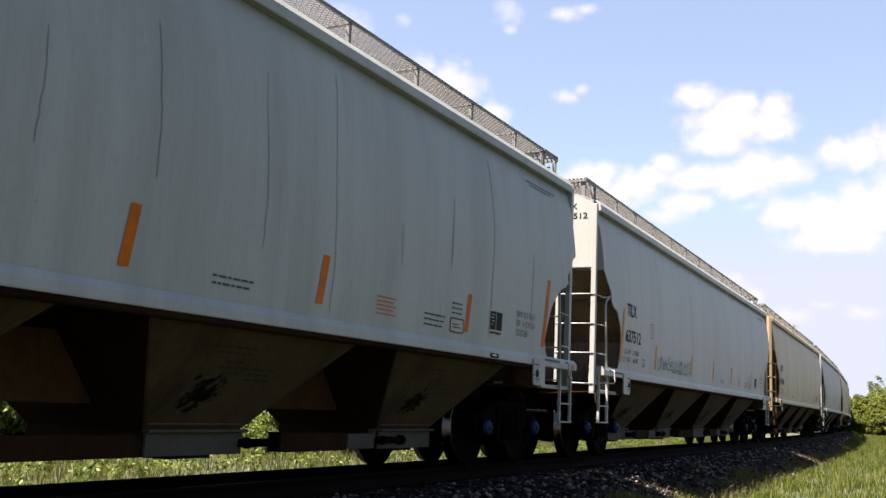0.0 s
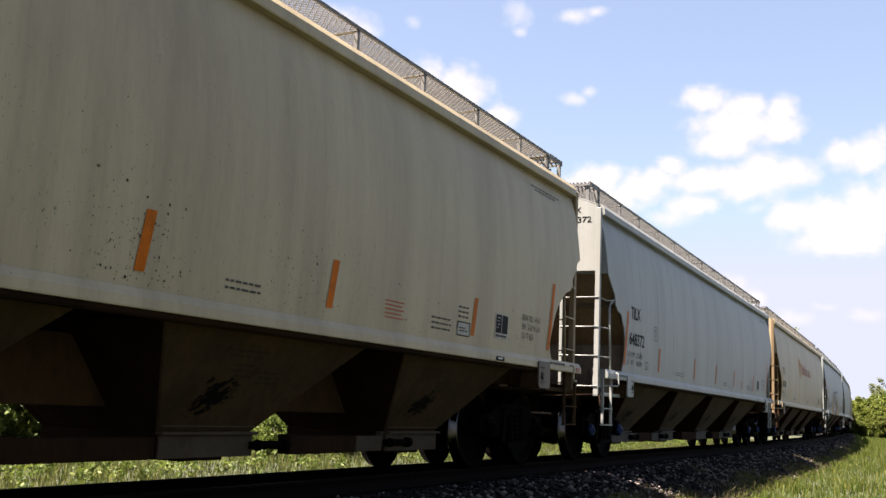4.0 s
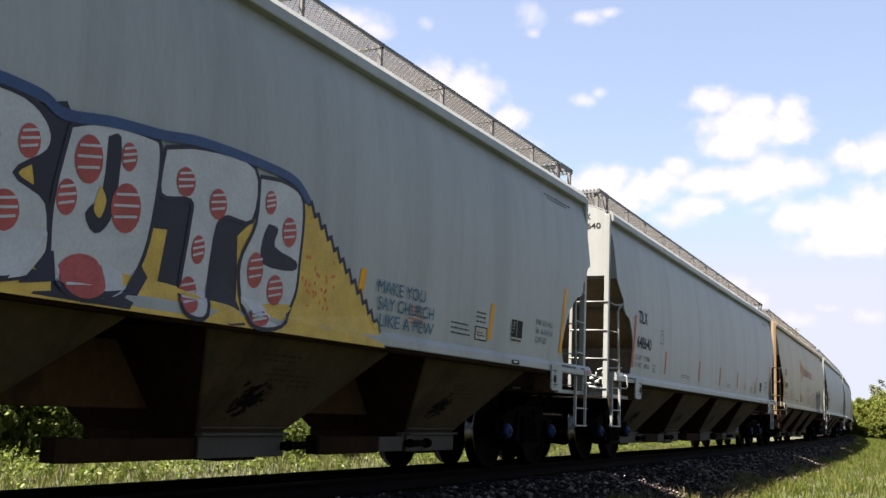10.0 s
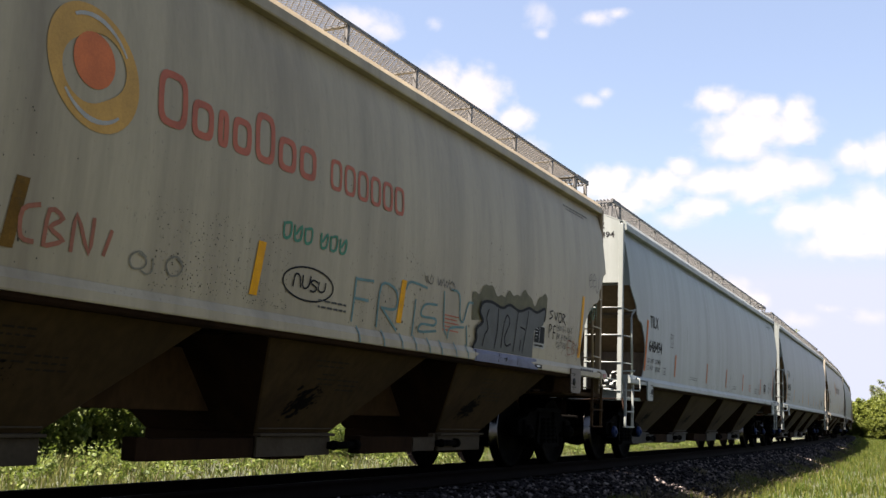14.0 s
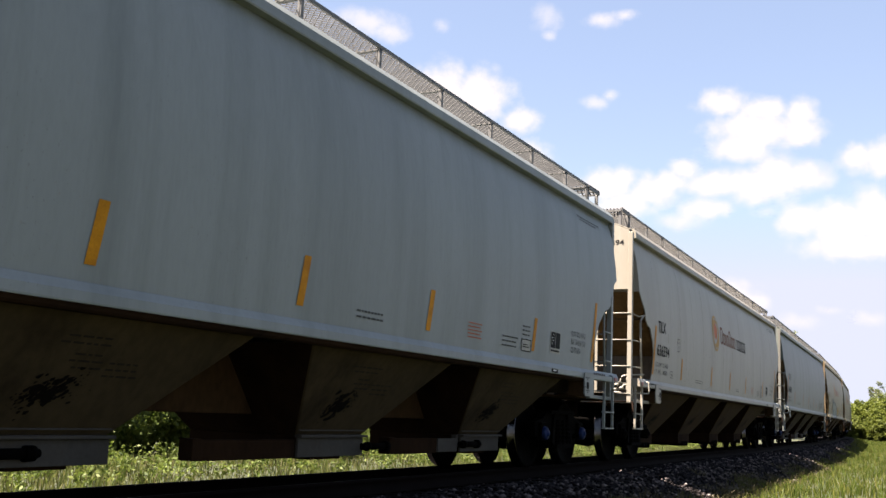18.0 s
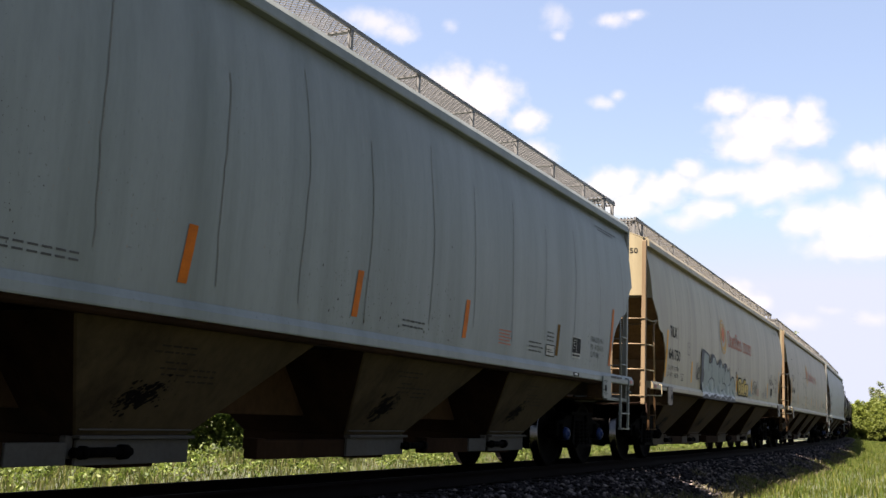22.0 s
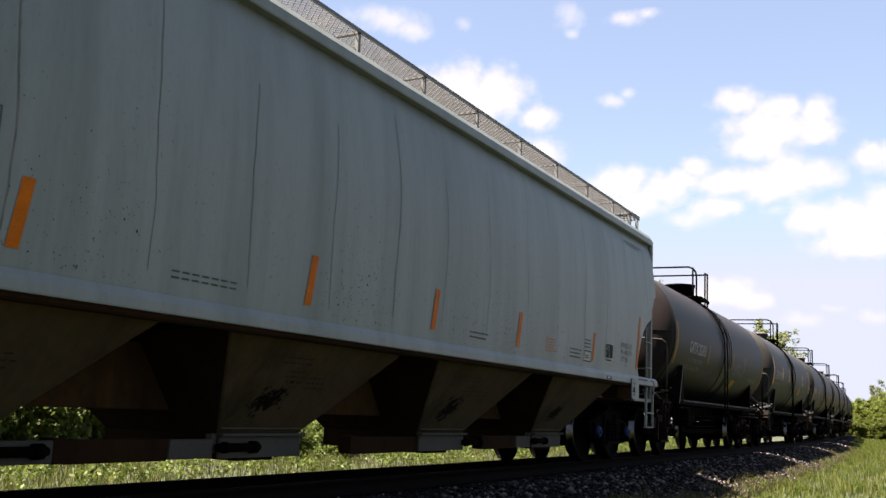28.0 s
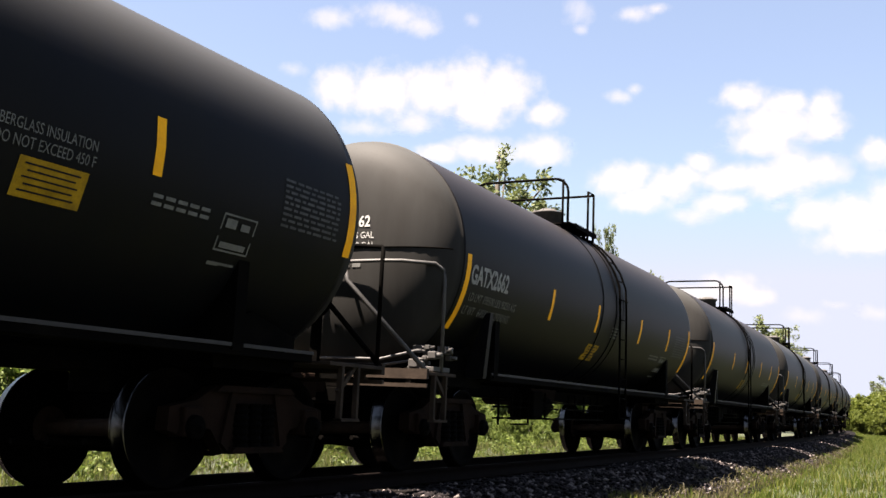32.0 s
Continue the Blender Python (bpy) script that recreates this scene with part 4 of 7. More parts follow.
def reservoir(bm):
    turned(bm, [(-1.0, 0.001), (-0.97, 0.09), (0.30, 0.09), (0.33, 0.06), (0.33, 0.001)], 16, "x", (0, -HALF + 0.30, 1.02))
    for w in (-0.7, 0.0):
        turned(bm, [(w - 0.02, 0.097), (w + 0.02, 0.097)], 16, "x", (0, -HALF + 0.30, 1.02))


def valve_box(bm):
    box(bm, 0.10, 0.36, -HALF + 0.12, -HALF + 0.30, 1.12, 1.30, 0.02)
    for w in (0.16, 0.28):
        turned(bm, [(1.30, 0.03), (1.37, 0.03), (1.37, 0.001)], 10, "z", (w, -HALF + 0.2, 0))


def brake_rod(bm):
    y = -0.30 - HALF
    tube(bm, [(0.30, y + 0.1, 1.56), (0.645, y, 1.505), (1.32, y + 0.02, 1.385)], 0.020, 6)
    tube(bm, [(1.22, y - 0.02, 1.36), (1.22, y - 0.02, 1.48), (1.25, y - 0.02, 1.53), (1.33, y, 1.55), (1.60, y + 0.30, 1.58)], 0.014, 6)
    tube(bm, [(0.95, y, 1.27), (1.22, y, 1.28), (1.28, y, 1.36), (1.36, y + 0.02, 1.37)], 0.018, 6)
    tube(bm, [(0.85, y, 1.20), (1.10, y - 0.02, 1.215), (1.30, y, 1.20)], 0.020, 6)
    for w, z in ((1.14, 1.36), (1.24, 1.30), (1.05, 1.25)):
        turned(bm, [(-0.05, 0.001), (-0.05, 0.035), (0.05, 0.035), (0.05, 0.001)], 8, "y", (w, y, z))


def uncoupling_bar(bm, sgn):
    y = sgn * (HALF + 0.16) if sgn < 0 else HALF - 0.10
    y += -0.14 if sgn < 0 else 0.0
    tube(bm, [(1.45, y, 1.05), (0.9, y, 1.02), (0.5, y + sgn * 0.06, 0.98), (0.12, y + sgn * 0.10, 1.06)], 0.016, 6)
    tube(bm, [(1.45, y, 1.05), (1.47, y, 0.85), (1.47, y + sgn * 0.08, 0.80)], 0.016, 6)


# roof walk
def grating(bm, w0, w1, y0, y1, z, pitch=0.09, bar=0.005):
    """Open diamond grating between two edge angles."""
    n = int((y1 - y0) / pitch)
    span = w1 - w0
    for k in range(-int(span / pitch), n):
        for d in (1, -1):
            ya, yb = y0 + k * pitch, y0 + k * pitch + span
            wa, wb = (w0, w1) if d > 0 else (w1, w0)
            if ya < y0:
                wa, ya = wa + (wb - wa) * (y0 - ya) / span, y0
            if yb > y1:
                wb, yb = wa + (wb - wa) * (y1 - ya) / (yb - ya), y1
            if yb - ya < 0.02:
                continue
            v = [bm.verts.new(p) for p in ((wa, ya - bar, z), (wa, ya + bar, z), (wb, yb + bar, z), (wb, yb - bar, z),
                                          (wa, ya, z + 0.02), (wb, yb, z + 0.02))]
            bm.faces.new((v[0], v[1], v[2], v[3]))
            bm.faces.new((v[0], v[3], v[5], v[4]))
            bm.faces.new((v[1], v[4], v[5], v[2]))
    for w in (w0, w1):
        box(bm, w - 0.012, w + 0.012, y0, y1, z - 0.015, z + 0.03)


RW = 4.92


def walk_long(bm, sgn):
    grating(bm, *sorted((sgn * 0.52, sgn * 1.12)), 0.49 - HALF, 18.87 - HALF, RW)


def walk_ends(sgn):
    return (-0.09 - HALF, 0.48 - HALF) if sgn < 0 else (18.88 - HALF, 19.49 - HALF)


def walk_cross(bm, sgn):
    """Frame of the platform across the end of the roof."""
    y0, y1 = walk_ends(sgn)
    for y in (y0, (y0 + y1) / 2, y1):
        box(bm, -1.12, 1.12, y - 0.014, y + 0.014, RW - 0.05, RW - 0.014)
    for w in (-1.13, 1.13):
        box(bm, w - 0.012, w + 0.012, y0, y1, RW - 0.05, RW + 0.03)


def walk_slat(bm, sgn):
    box(bm, -0.009, 0.009, *walk_ends(sgn), RW - 0.012, RW + 0.022)


def walk_leg(bm, sx, y):
    box(bm, *sorted((sx * 1.06, sx * 1.12)), y - 0.022, y + 0.022, 4.52, RW - 0.05, 0.004)


def bracket(bm, sgn):
    box(bm, *sorted((sgn * 1.08, sgn * 1.13)), -0.025, 0.025, 4.50, RW, 0.004)
    box(bm, *sorted((sgn * 0.50, sgn * 1.13)), -0.03, 0.03, RW - 0.035, RW - 0.018)


BRACKETS = [0.52, 1.95, 3.35, 4.95, 6.55, 8.15, 9.75, 11.35, 12.95, 14.55, 16.15, 17.7, 18.84]


# writing and sprayed marks lie on the curved side: outlines in (distance from the front, height)
def wrap(me, lift=0.006, surface=None):
    surface = surface or (lambda a, z: (side_w(z) + lift, a - HALF, z))
    for v in me.vertices:
        v.co = surface(v.co.x, v.co.y)
    return me


def text_mesh(body, size, squeeze=1.0, width=0.0, bold=0.0):
    cu = bpy.data.curves.new("lettering", "FONT")
    cu.body, cu.size = body, size
    cu.resolution_u = 3
    cu.offset = bold
    ob = bpy.data.objects.new("lettering", cu)
    me = bpy.data.meshes.new_from_object(ob)
    bpy.data.objects.remove(ob)
    if width:
        xs = [v.co.x for v in me.vertices]
        squeeze = width / (max(xs) - min(xs))
    for v in me.vertices:
        v.co.x *= squeeze
    return me


def lettering(car, body, a, z, size, material=None, squeeze=1.0, surface=None, label="", lift=0.006, width=0.0, bold=0.0):
    """Words painted on; a, z: the lower left corner; size: about 1.4 times the height of a capital."""
    me = text_mesh(body, size, squeeze, width, bold)
    for v in me.vertices:
        v.co = (v.co.x + a, v.co.y + z, 0)
    if size > 0.2:
        bm = bmesh.new()
        bm.from_mesh(me)
        for k in range(1, 6):
            bmesh.ops.bisect_plane(bm, geom=bm.verts[:] + bm.edges[:] + bm.faces[:], plane_co=(0, z + size * 0.72 * k / 6, 0), plane_no=(0, 1, 0))
        bm.to_mesh(me)
        bm.free()
    wrap(me, lift, surface)
    me.materials.clear()
    return tagged(part("lettering", me, material or INK, car, label), kind="stuff" if size < 0.2 else "")


def marks(car, name, polys, material, label="", surface=None, lift=0.006):
    """Flat painted shapes: each a list of (a, z)."""
    bm = bmesh.new()
    for p in polys:
        bm.faces.new([bm.verts.new((q[0], q[1], 0)) for q in p])
    bmesh.ops.remove_doubles(bm, verts=bm.verts[:], dist=1e-5)
    bmesh.ops.triangulate(bm, faces=bm.faces[:])
    for _ in range(3):
        long = [e for e in bm.edges if e.calc_length() > 0.45]
        if not long:
            break
        bmesh.ops.subdivide_edges(bm, edges=long, cuts=1)
        bmesh.ops.triangulate(bm, faces=bm.faces[:])
    me = bpy.data.meshes.new(name)
    bm.to_mesh(me)
    bm.free()
    wrap(me, lift, surface)
    return tagged(part(name, me, material, car, label), kind="stuff" if name.endswith(("_print", "_dots", "_frame", "_specks")) or name in ("data_box", "data_panel") and len(polys) > 4 else "")


def rect(a, z, w, h, slant=0.0):
    return [(a, z), (a + w, z), (a + w + slant, z + h), (a + slant, z + h)]


def disc(a, z, ra, rz, n=28):
    return [(a + ra * math.cos(2 * math.pi * k / n), z + rz * math.sin(2 * math.pi * k / n)) for k in range(n)]


def stroke(pts, width):
    """Ribbon along a line: pieces that share their corners."""
    n, edge = len(pts), []
    ways = []
    for (a, b), (c, d) in zip(pts, pts[1:]):
        ln = math.hypot(c - a, d - b) or 1e-6
        ways.append(((c - a) / ln, (d - b) / ln))
    for i, (a, b) in enumerate(pts):
        (ux, uy), (vx, vy) = ways[max(i - 1, 0)], ways[min(i, n - 2)]
        mx, my = -(uy + vy), ux + vx
        ln = math.hypot(mx, my)
        if ln < 0.7:
            mx, my, ln = -vy, vx, 1.0
        k = min(2 / ln, 1.35) * width / 2 / ln
        edge.append(((a + mx * k, b + my * k), (a - mx * k, b - my * k)))
    return [[p[0], p[1], q[1], q[0]] for p, q in zip(edge, edge[1:])]


def frame_of(a, z, w, h, t):
    return [rect(a, z, w, t), rect(a, z + h - t, w, t), rect(a, z + t, t, h - 2 * t), rect(a + w - t, z + t, t, h - 2 * t)]


def front_end(w, z, lift=0.004):
    return lambda a, zz: (a, FRONT - PLATE - HALF - lift, zz)


# reflective tape dims at a glancing view; that dimness is in these colours
DULL_TAPES = {"639991": {3.43: TAPEDULL, 6.83: TAPEDULL}, "648386": {15.32: TAPEDULL}}


def hopper(number, coat, tape, label, caps, seams=0):
    dusty = coat in (GREY, PALEGREY, NEUTRAL, GREY2, BLUEGREY, STREAKED, MOULDED)
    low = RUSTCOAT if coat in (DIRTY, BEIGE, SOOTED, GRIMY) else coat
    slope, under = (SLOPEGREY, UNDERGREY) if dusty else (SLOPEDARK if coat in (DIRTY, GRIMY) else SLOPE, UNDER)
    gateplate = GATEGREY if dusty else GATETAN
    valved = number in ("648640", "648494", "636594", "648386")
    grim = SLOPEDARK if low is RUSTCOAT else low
    worn = WORNTAN if coat in (DIRTY, BEIGE, SOOTED, GRIMY) else WORNGREY if coat in (STREAKED, MOULDED) else coat
    car = empty("hopper_car", label, "freight car", "covered hopper cars of the train")
    for sgn in (-1, 1):
        part("side_wall", shared("side_wall_%d" % sgn, lambda b: side_sheet(b, sgn), coat), None, car).name = "side_wall"
        part("side_sill", shared("side_sill_%d" % sgn, lambda b: sill(b, sgn), coat), None, car)
        # the sill's lower lip lies in shade, which its dark colour holds
        part("sill_flange", shared("sill_flange_%d" % sgn, lambda b: sill_flange(b, sgn), RUSTSHADE), None, car)
        part("top_chord", shared("top_chord_%d" % sgn, lambda b: chord(b, sgn), coat), None, car)
        part("end_panel", shared("end_panel_%d" % sgn, lambda b: end_sheet(b, sgn), coat), None, car)
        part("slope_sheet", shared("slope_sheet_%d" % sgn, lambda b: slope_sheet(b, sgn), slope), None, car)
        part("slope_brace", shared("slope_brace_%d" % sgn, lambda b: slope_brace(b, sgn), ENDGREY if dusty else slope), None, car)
        # end floor: the shade of the end bay is put into its colour
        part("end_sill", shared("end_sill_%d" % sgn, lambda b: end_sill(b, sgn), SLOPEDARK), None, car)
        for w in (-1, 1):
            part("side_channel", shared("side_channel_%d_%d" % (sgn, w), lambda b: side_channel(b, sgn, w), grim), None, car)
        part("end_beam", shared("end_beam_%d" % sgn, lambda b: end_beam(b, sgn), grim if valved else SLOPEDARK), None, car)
        part("coupler", shared("coupler_%d" % sgn, lambda b: coupler(b, sgn), RUSTY), None, car)
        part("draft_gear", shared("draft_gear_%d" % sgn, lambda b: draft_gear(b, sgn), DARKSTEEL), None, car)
        part("gap_filler", shared("lever_housing_%d" % sgn, lambda b: gap_filler(b, sgn), DARKSTEEL), None, car)
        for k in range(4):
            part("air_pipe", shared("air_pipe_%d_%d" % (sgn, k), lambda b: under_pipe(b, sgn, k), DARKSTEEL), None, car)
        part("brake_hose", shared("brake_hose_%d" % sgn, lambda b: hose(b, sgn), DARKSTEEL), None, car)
        part("end_skirt", shared("end_skirt_%d" % sgn, lambda b: end_skirt(b, sgn), ENDGREY if dusty or coat is WHITE else SLOPEDARK), None, car)
        part("roof_walk", shared("roof_walk_%d" % sgn, lambda b: walk_long(b, sgn), GALV), None, car, "galvanised open grating walkway")
        for a in BRACKETS:
            part("walk_bracket", shared("walk_bracket_%d" % sgn, lambda b: bracket(b, sgn), GALV), None, car).location = (0, a - HALF, 0)
        for sy in (-1, 1):
            part("corner_post", shared("corner_post_%d_%d" % (sgn, sy), lambda b: post(b, sgn, sy), worn), None, car)
            # side ladder, end ladder, and the bars between
            foot, head, hook, py = (0.17, 0.056, 0.28, -0.27) if sy < 0 else (18.85, 18.765, 19.02, 19.48)
            ends = -0.30 - HALF if sy < 0 else 19.50 - HALF

            def stiles(b):
                tube(b, [(sgn * 1.515, hook - HALF, 2.78), (sgn * 1.50, head + 0.4 * (hook - head) - HALF, 2.70), (sgn * 1.50, head - HALF, 2.60), (sgn * 1.50, foot - HALF, 1.49)], 0.022, 6)
                box(b, *sorted((sgn * 0.69, sgn * 0.74)), ends - 0.02, ends + 0.02, 1.16, 3.36)

            lad = part("ladder", shared("ladder_%d_%d" % (sgn, sy), stiles, worn), None, car)
            for z in (2.765, 2.24, 1.725, 1.19):
                part("rung", shared("end_rung_%d_%d" % (sgn, sy), lambda b: rung(b, (sgn * 0.70, ends - sy * -0.015, 0), (sgn * 1.41, ends - sy * -0.015, 0)), worn), None, lad).location = (0, 0, z)
                if z > 2.5:
                    part("rung", shared("side_grab_%d_%d" % (sgn, sy), lambda b: tube(b, [(sgn * 1.42, py - HALF, 0.0), (sgn * 1.48, py + 0.5 * (hook - py) - HALF, -0.035), (sgn * 1.525, hook - HALF, 0.015)], 0.013, 6), coat), None, lad).location = (0, 0, z)
                elif z > 1.5:
                    part("rung", shared("side_rung_%d_%d" % (sgn, sy), lambda b: rung(b, (sgn * 1.42, py - HALF, 0), (sgn * 1.50, foot - 0.05 - HALF, -0.012)), coat), None, lad).location = (0, 0, z)

            def step(b):
                lo, hi = (-0.22, 0.31) if sy < 0 else (18.90, 19.42)
                for yy in (lo, hi - 0.04):
                    box(b, *sorted((sgn * 1.46, sgn * 1.50)), yy - HALF, yy + 0.04 - HALF, 0.51, 1.36)
                for z in (0.525, 0.81):
                    box(b, *sorted((sgn * 1.44, sgn * 1.515)), lo - HALF, hi - HALF, z - 0.010, z + 0.010)

            part("sill_step", shared("sill_step_%d_%d" % (sgn, sy), step, grim), None, car)
            lo, hi, hole = (0.96, 1.37, 1.29) if sy < 0 else (17.53, 17.98, 17.67)
            if sgn < 0:
                lo, hi = 19.6 - hi, 19.6 - lo
            jp = part("jack_pad", shared("jack_pad_%d_%d" % (sgn, sy), lambda b: jack_pad(b, lo, hi, 1.05), low), None, car)
            jp.rotation_euler = (0, 0, 0 if sgn > 0 else math.pi)
            # pad webs are coloured darker than the plate, for the shade behind it
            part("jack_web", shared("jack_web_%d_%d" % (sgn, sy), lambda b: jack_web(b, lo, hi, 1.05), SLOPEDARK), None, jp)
            if sgn > 0:
                part("jack_hole", shared("jack_hole_%d" % sy, lambda b: jack_hole(b, hole - HALF), INK), None, jp, "black jacking hole and stencil")
    for w in (-1.05, -0.36, 0.36, 1.05):
        part("end_channel", shared("end_channel", end_channel, slope), None, car).location = (w, (19.0 if abs(w) > 1 else 19.34) - HALF, 0)
    part("brake_wheel", shared("brake_wheel", brake_wheel, DARKSTEEL), None, car, "black hand-brake wheel").location = (0.05, 19.62 - HALF, 2.25)
    for sgn in (-1, 1):
        part("uncoupling_bar", shared("uncoupling_bar_%d" % sgn, lambda b: uncoupling_bar(b, sgn), RUSTY), None, car)
        part("end_handrail", shared("end_handrail", lambda b: rung(b, (-1.38, 0, 0), (0.70, 0, 0)), coat), None, car).location = (0, (-0.315 if sgn < 0 else 19.515) - HALF, 2.765)
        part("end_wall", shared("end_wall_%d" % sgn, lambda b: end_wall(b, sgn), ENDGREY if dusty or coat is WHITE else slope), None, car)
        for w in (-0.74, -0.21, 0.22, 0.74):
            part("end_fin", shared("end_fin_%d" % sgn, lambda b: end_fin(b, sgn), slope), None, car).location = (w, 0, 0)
        deckwalk = part("end_walk", shared("end_walk_%d" % sgn, lambda b: walk_cross(b, sgn), GALV), None, car, "slatted end platform of the roof walk")
        for k in range(31):
            part("slat", shared("walk_slat_%d" % sgn, lambda b: walk_slat(b, sgn), GALV), None, deckwalk).location = (-1.10 + 2.2 * k / 30, 0, 0)
        for sx in (-1, 1):
            for y in ((-0.06, 0.44) if sgn < 0 else (18.92, 19.46)):
                part("walk_leg", shared("walk_leg_%d_%d" % (sx, y * 100), lambda b: walk_leg(b, sx, y - HALF), GALV), None, car)
    part("grab_loop", shared("grab_loop", grab_loop, coat), None, car).location = (0, 0.22 - HALF, 0)
    g = part("grab_loop", shared("grab_loop", grab_loop, coat), None, car)
    g.location, g.scale = (0, 18.92 - HALF, 0), (1, -1, 1)
    part("roof", shared("roof", roof_sheet, coat), None, car)
    if valved:
        part("air_reservoir", shared("air_reservoir", reservoir, grim), None, car)
        part("valve_box", shared("valve_box", valve_box, grim), None, car)
        part("brake_rod", shared("brake_rod", brake_rod, grim), None, car)
    # coloured dark for the shade between the bays
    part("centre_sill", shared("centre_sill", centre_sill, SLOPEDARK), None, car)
    for k in range(4):
        y = (3.37, 7.33, 11.34, 15.29)[k] - HALF
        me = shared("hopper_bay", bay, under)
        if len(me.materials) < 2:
            me.materials.append(RUSTSHADE)
            # the cross slopes are shaded by colour: faces along y get the darker one
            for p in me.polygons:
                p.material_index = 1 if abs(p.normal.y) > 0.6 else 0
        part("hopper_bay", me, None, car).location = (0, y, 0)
        part("outlet_gate", shared("outlet_gate", gate, RUSTSHADE), None, car).location = (0, y, 0)
        if number == "636594":
            part("gate_rack", shared("gate_rack", gate_rack, DARKSTEEL), None, car).location = (0, y, 0)
        else:
            part("gate_plate", shared("gate_plate", gate_plate, gateplate), None, car).location = (0, y, 0)
        stain = part("leak_stain", shared("leak_stain_%d" % k, lambda b: leak(b, k), GREASE), None, car)
        tagged(stain, kind="stuff").location = (0, y, 0)
        stain = part("bay_print", shared("bay_print_%d" % k, lambda b: bay_print(b, k), BAYINK), None, car)
        tagged(stain, kind="stuff").location = (0, y, 0)
        side = 1 if k in (0, 2) else -1
        if number == "636594":
            continue
        if k != 2:
            part("gate_bracket", shared("gate_bracket_%d" % side, lambda b: gate_bracket(b, side), gateplate), None, car).location = (0, y, 0)
        part("gate_shaft", shared("gate_shaft_%d" % side, lambda b: gate_shaft(b, side), DARKSTEEL), None, car).location = (0, y, 0)
        if k:
            lo, hi = (-2.50, -1.34) if k != 2 else (-2.18, -0.68)
            part("gate_track", shared("gate_track_%d" % (k == 2), lambda b: gate_track(b, lo, hi), RUSTSHADE), None, car).location = (0, y, 0)
    for sy in (-1, 1):
        truck(car, (1.22 if sy < 0 else 17.94) - HALF, caps, DARKSTEEL)
    # reflective tape along the side
    for a, z, h, wd in ((0.87, 1.635, 1.02, 0.115), (3.43, 1.63, 0.49, 0.11), (6.83, 1.63, 0.49, 0.11), (9.43, 1.63, 0.49, 0.11), (12.03, 1.63, 0.49, 0.11), (15.32, 1.63, 0.49, 0.11), (17.975, 1.63, 1.03, 0.11)):
        marks(car, "reflective_tape", [rect(a, z, wd, h, (0.18 if a < 2 else 0.155) if h > 0.8 else 0.07)], DULL_TAPES.get(number, {}).get(a, tape))
    # reporting marks and data
    if number:
        lettering(car, "TILX", 1.30, 2.545, 0.335, width=0.66, bold=0.006)
        lettering(car, number, 1.22, 2.05, 0.325, width=1.06, bold=0.006)
        lettering(car, "LD LMT  217800", 1.13, 1.815, 0.135, FADED, width=1.05)
        lettering(car, "LT  WT    68200", 1.09, 1.665, 0.135, FADED, width=1.05)
        up = 0.03 if number == "648386" else 0.105
        lettering(car, "TILX", 0.70, 4.215 + up, 0.145, surface=front_end(0, 0), width=0.35, bold=0.002)
        lettering(car, number, 0.69, 4.035 + up, 0.15, surface=front_end(0, 0), width=0.55, bold=0.002)
        for body, w, z, wide in () if number == "648386" else (("36 IN CLASS C WHLS", 0.05, 3.905, 0.90), ("DRAFT GEAR", 0.28, 3.785, 0.44), ("AAR NO 24 BRAKE BEAM", -0.03, 3.66, 1.0)):
            lettering(car, body, w, z, 0.085, FADED, surface=front_end(0, 0), width=wide)
    lettering(car, "EXW 10-2  H 9-3", 16.98, 1.985, 0.13, FADED, 0.72)
    lettering(car, "EW   8-10 H 15-0", 16.98, 1.855, 0.13, FADED, 0.72)
    lettering(car, "CU FT 6351", 16.98, 1.725, 0.13, FADED, 0.72)
    marks(car, "data_panel", [rect(16.07, 1.655, 0.42, 0.34)], PALESIGN, "black and white stencilled data panel")
    marks(car, "panel_field", [rect(16.085, 1.735, 0.185, 0.245)], INK, lift=0.008)
    marks(car, "panel_field", [rect(16.285, 1.735, 0.19, 0.245)], INK, lift=0.008)
    marks(car, "panel_print", [rect(16.10 + 0.04 * j, 1.68, 0.03, 0.03) for j in range(9)], INK, lift=0.008)
    marks(car, "panel_print", [rect(16.11 + 0.03 * (k % 2), 1.80 + 0.045 * k, 0.05 + 0.02 * (k % 3), 0.008) for k in range(4)] + [rect(16.20, 1.93, 0.03, 0.008)], PALE, lift=0.010)
    marks(car, "data_box", frame_of(3.02, 2.25, 0.26, 0.29, 0.014), FADED)
    lettering(car, "PLATE", 3.055, 2.43, 0.065, FADED, 1.0)
    lettering(car, "C", 3.12, 2.31, 0.10, FADED, 1.0)
    marks(car, "data_box", frame_of(2.44, 1.63, 0.22, 0.15, 0.014) + [rect(2.53, 1.66, 0.04, 0.06)], FADED)
    rng = random.Random(int(number or 5))
    for a, n, wd in ((10.5, 2, 0.5), (14.25, 3, 0.48)):
        rows = []
        for k in range(n):
            x = a
            while x < a + wd:
                d = rng.uniform(0.03, 0.10)
                rows.append(rect(x, 1.63 + 0.062 * k, d, 0.020))
                x += d + 0.022
        marks(car, "small_print", rows, FADED)
    marks(car, "small_print", [rect(14.95 + 0.1 * j, 1.83 + 0.06 * k, 0.075, 0.022) for k in range(3) for j in range(3)], FADED)
    marks(car, "inspection_label", [rect(14.93, 1.60, 0.36, 0.18)], PALESIGN, "small framed white inspection label")
    marks(car, "label_frame", frame_of(14.93, 1.60, 0.36, 0.18, 0.014) + [rect(14.98, 1.66 + 0.035 * k, 0.24 - 0.06 * k, 0.012) for k in range(2)], INK, lift=0.009)
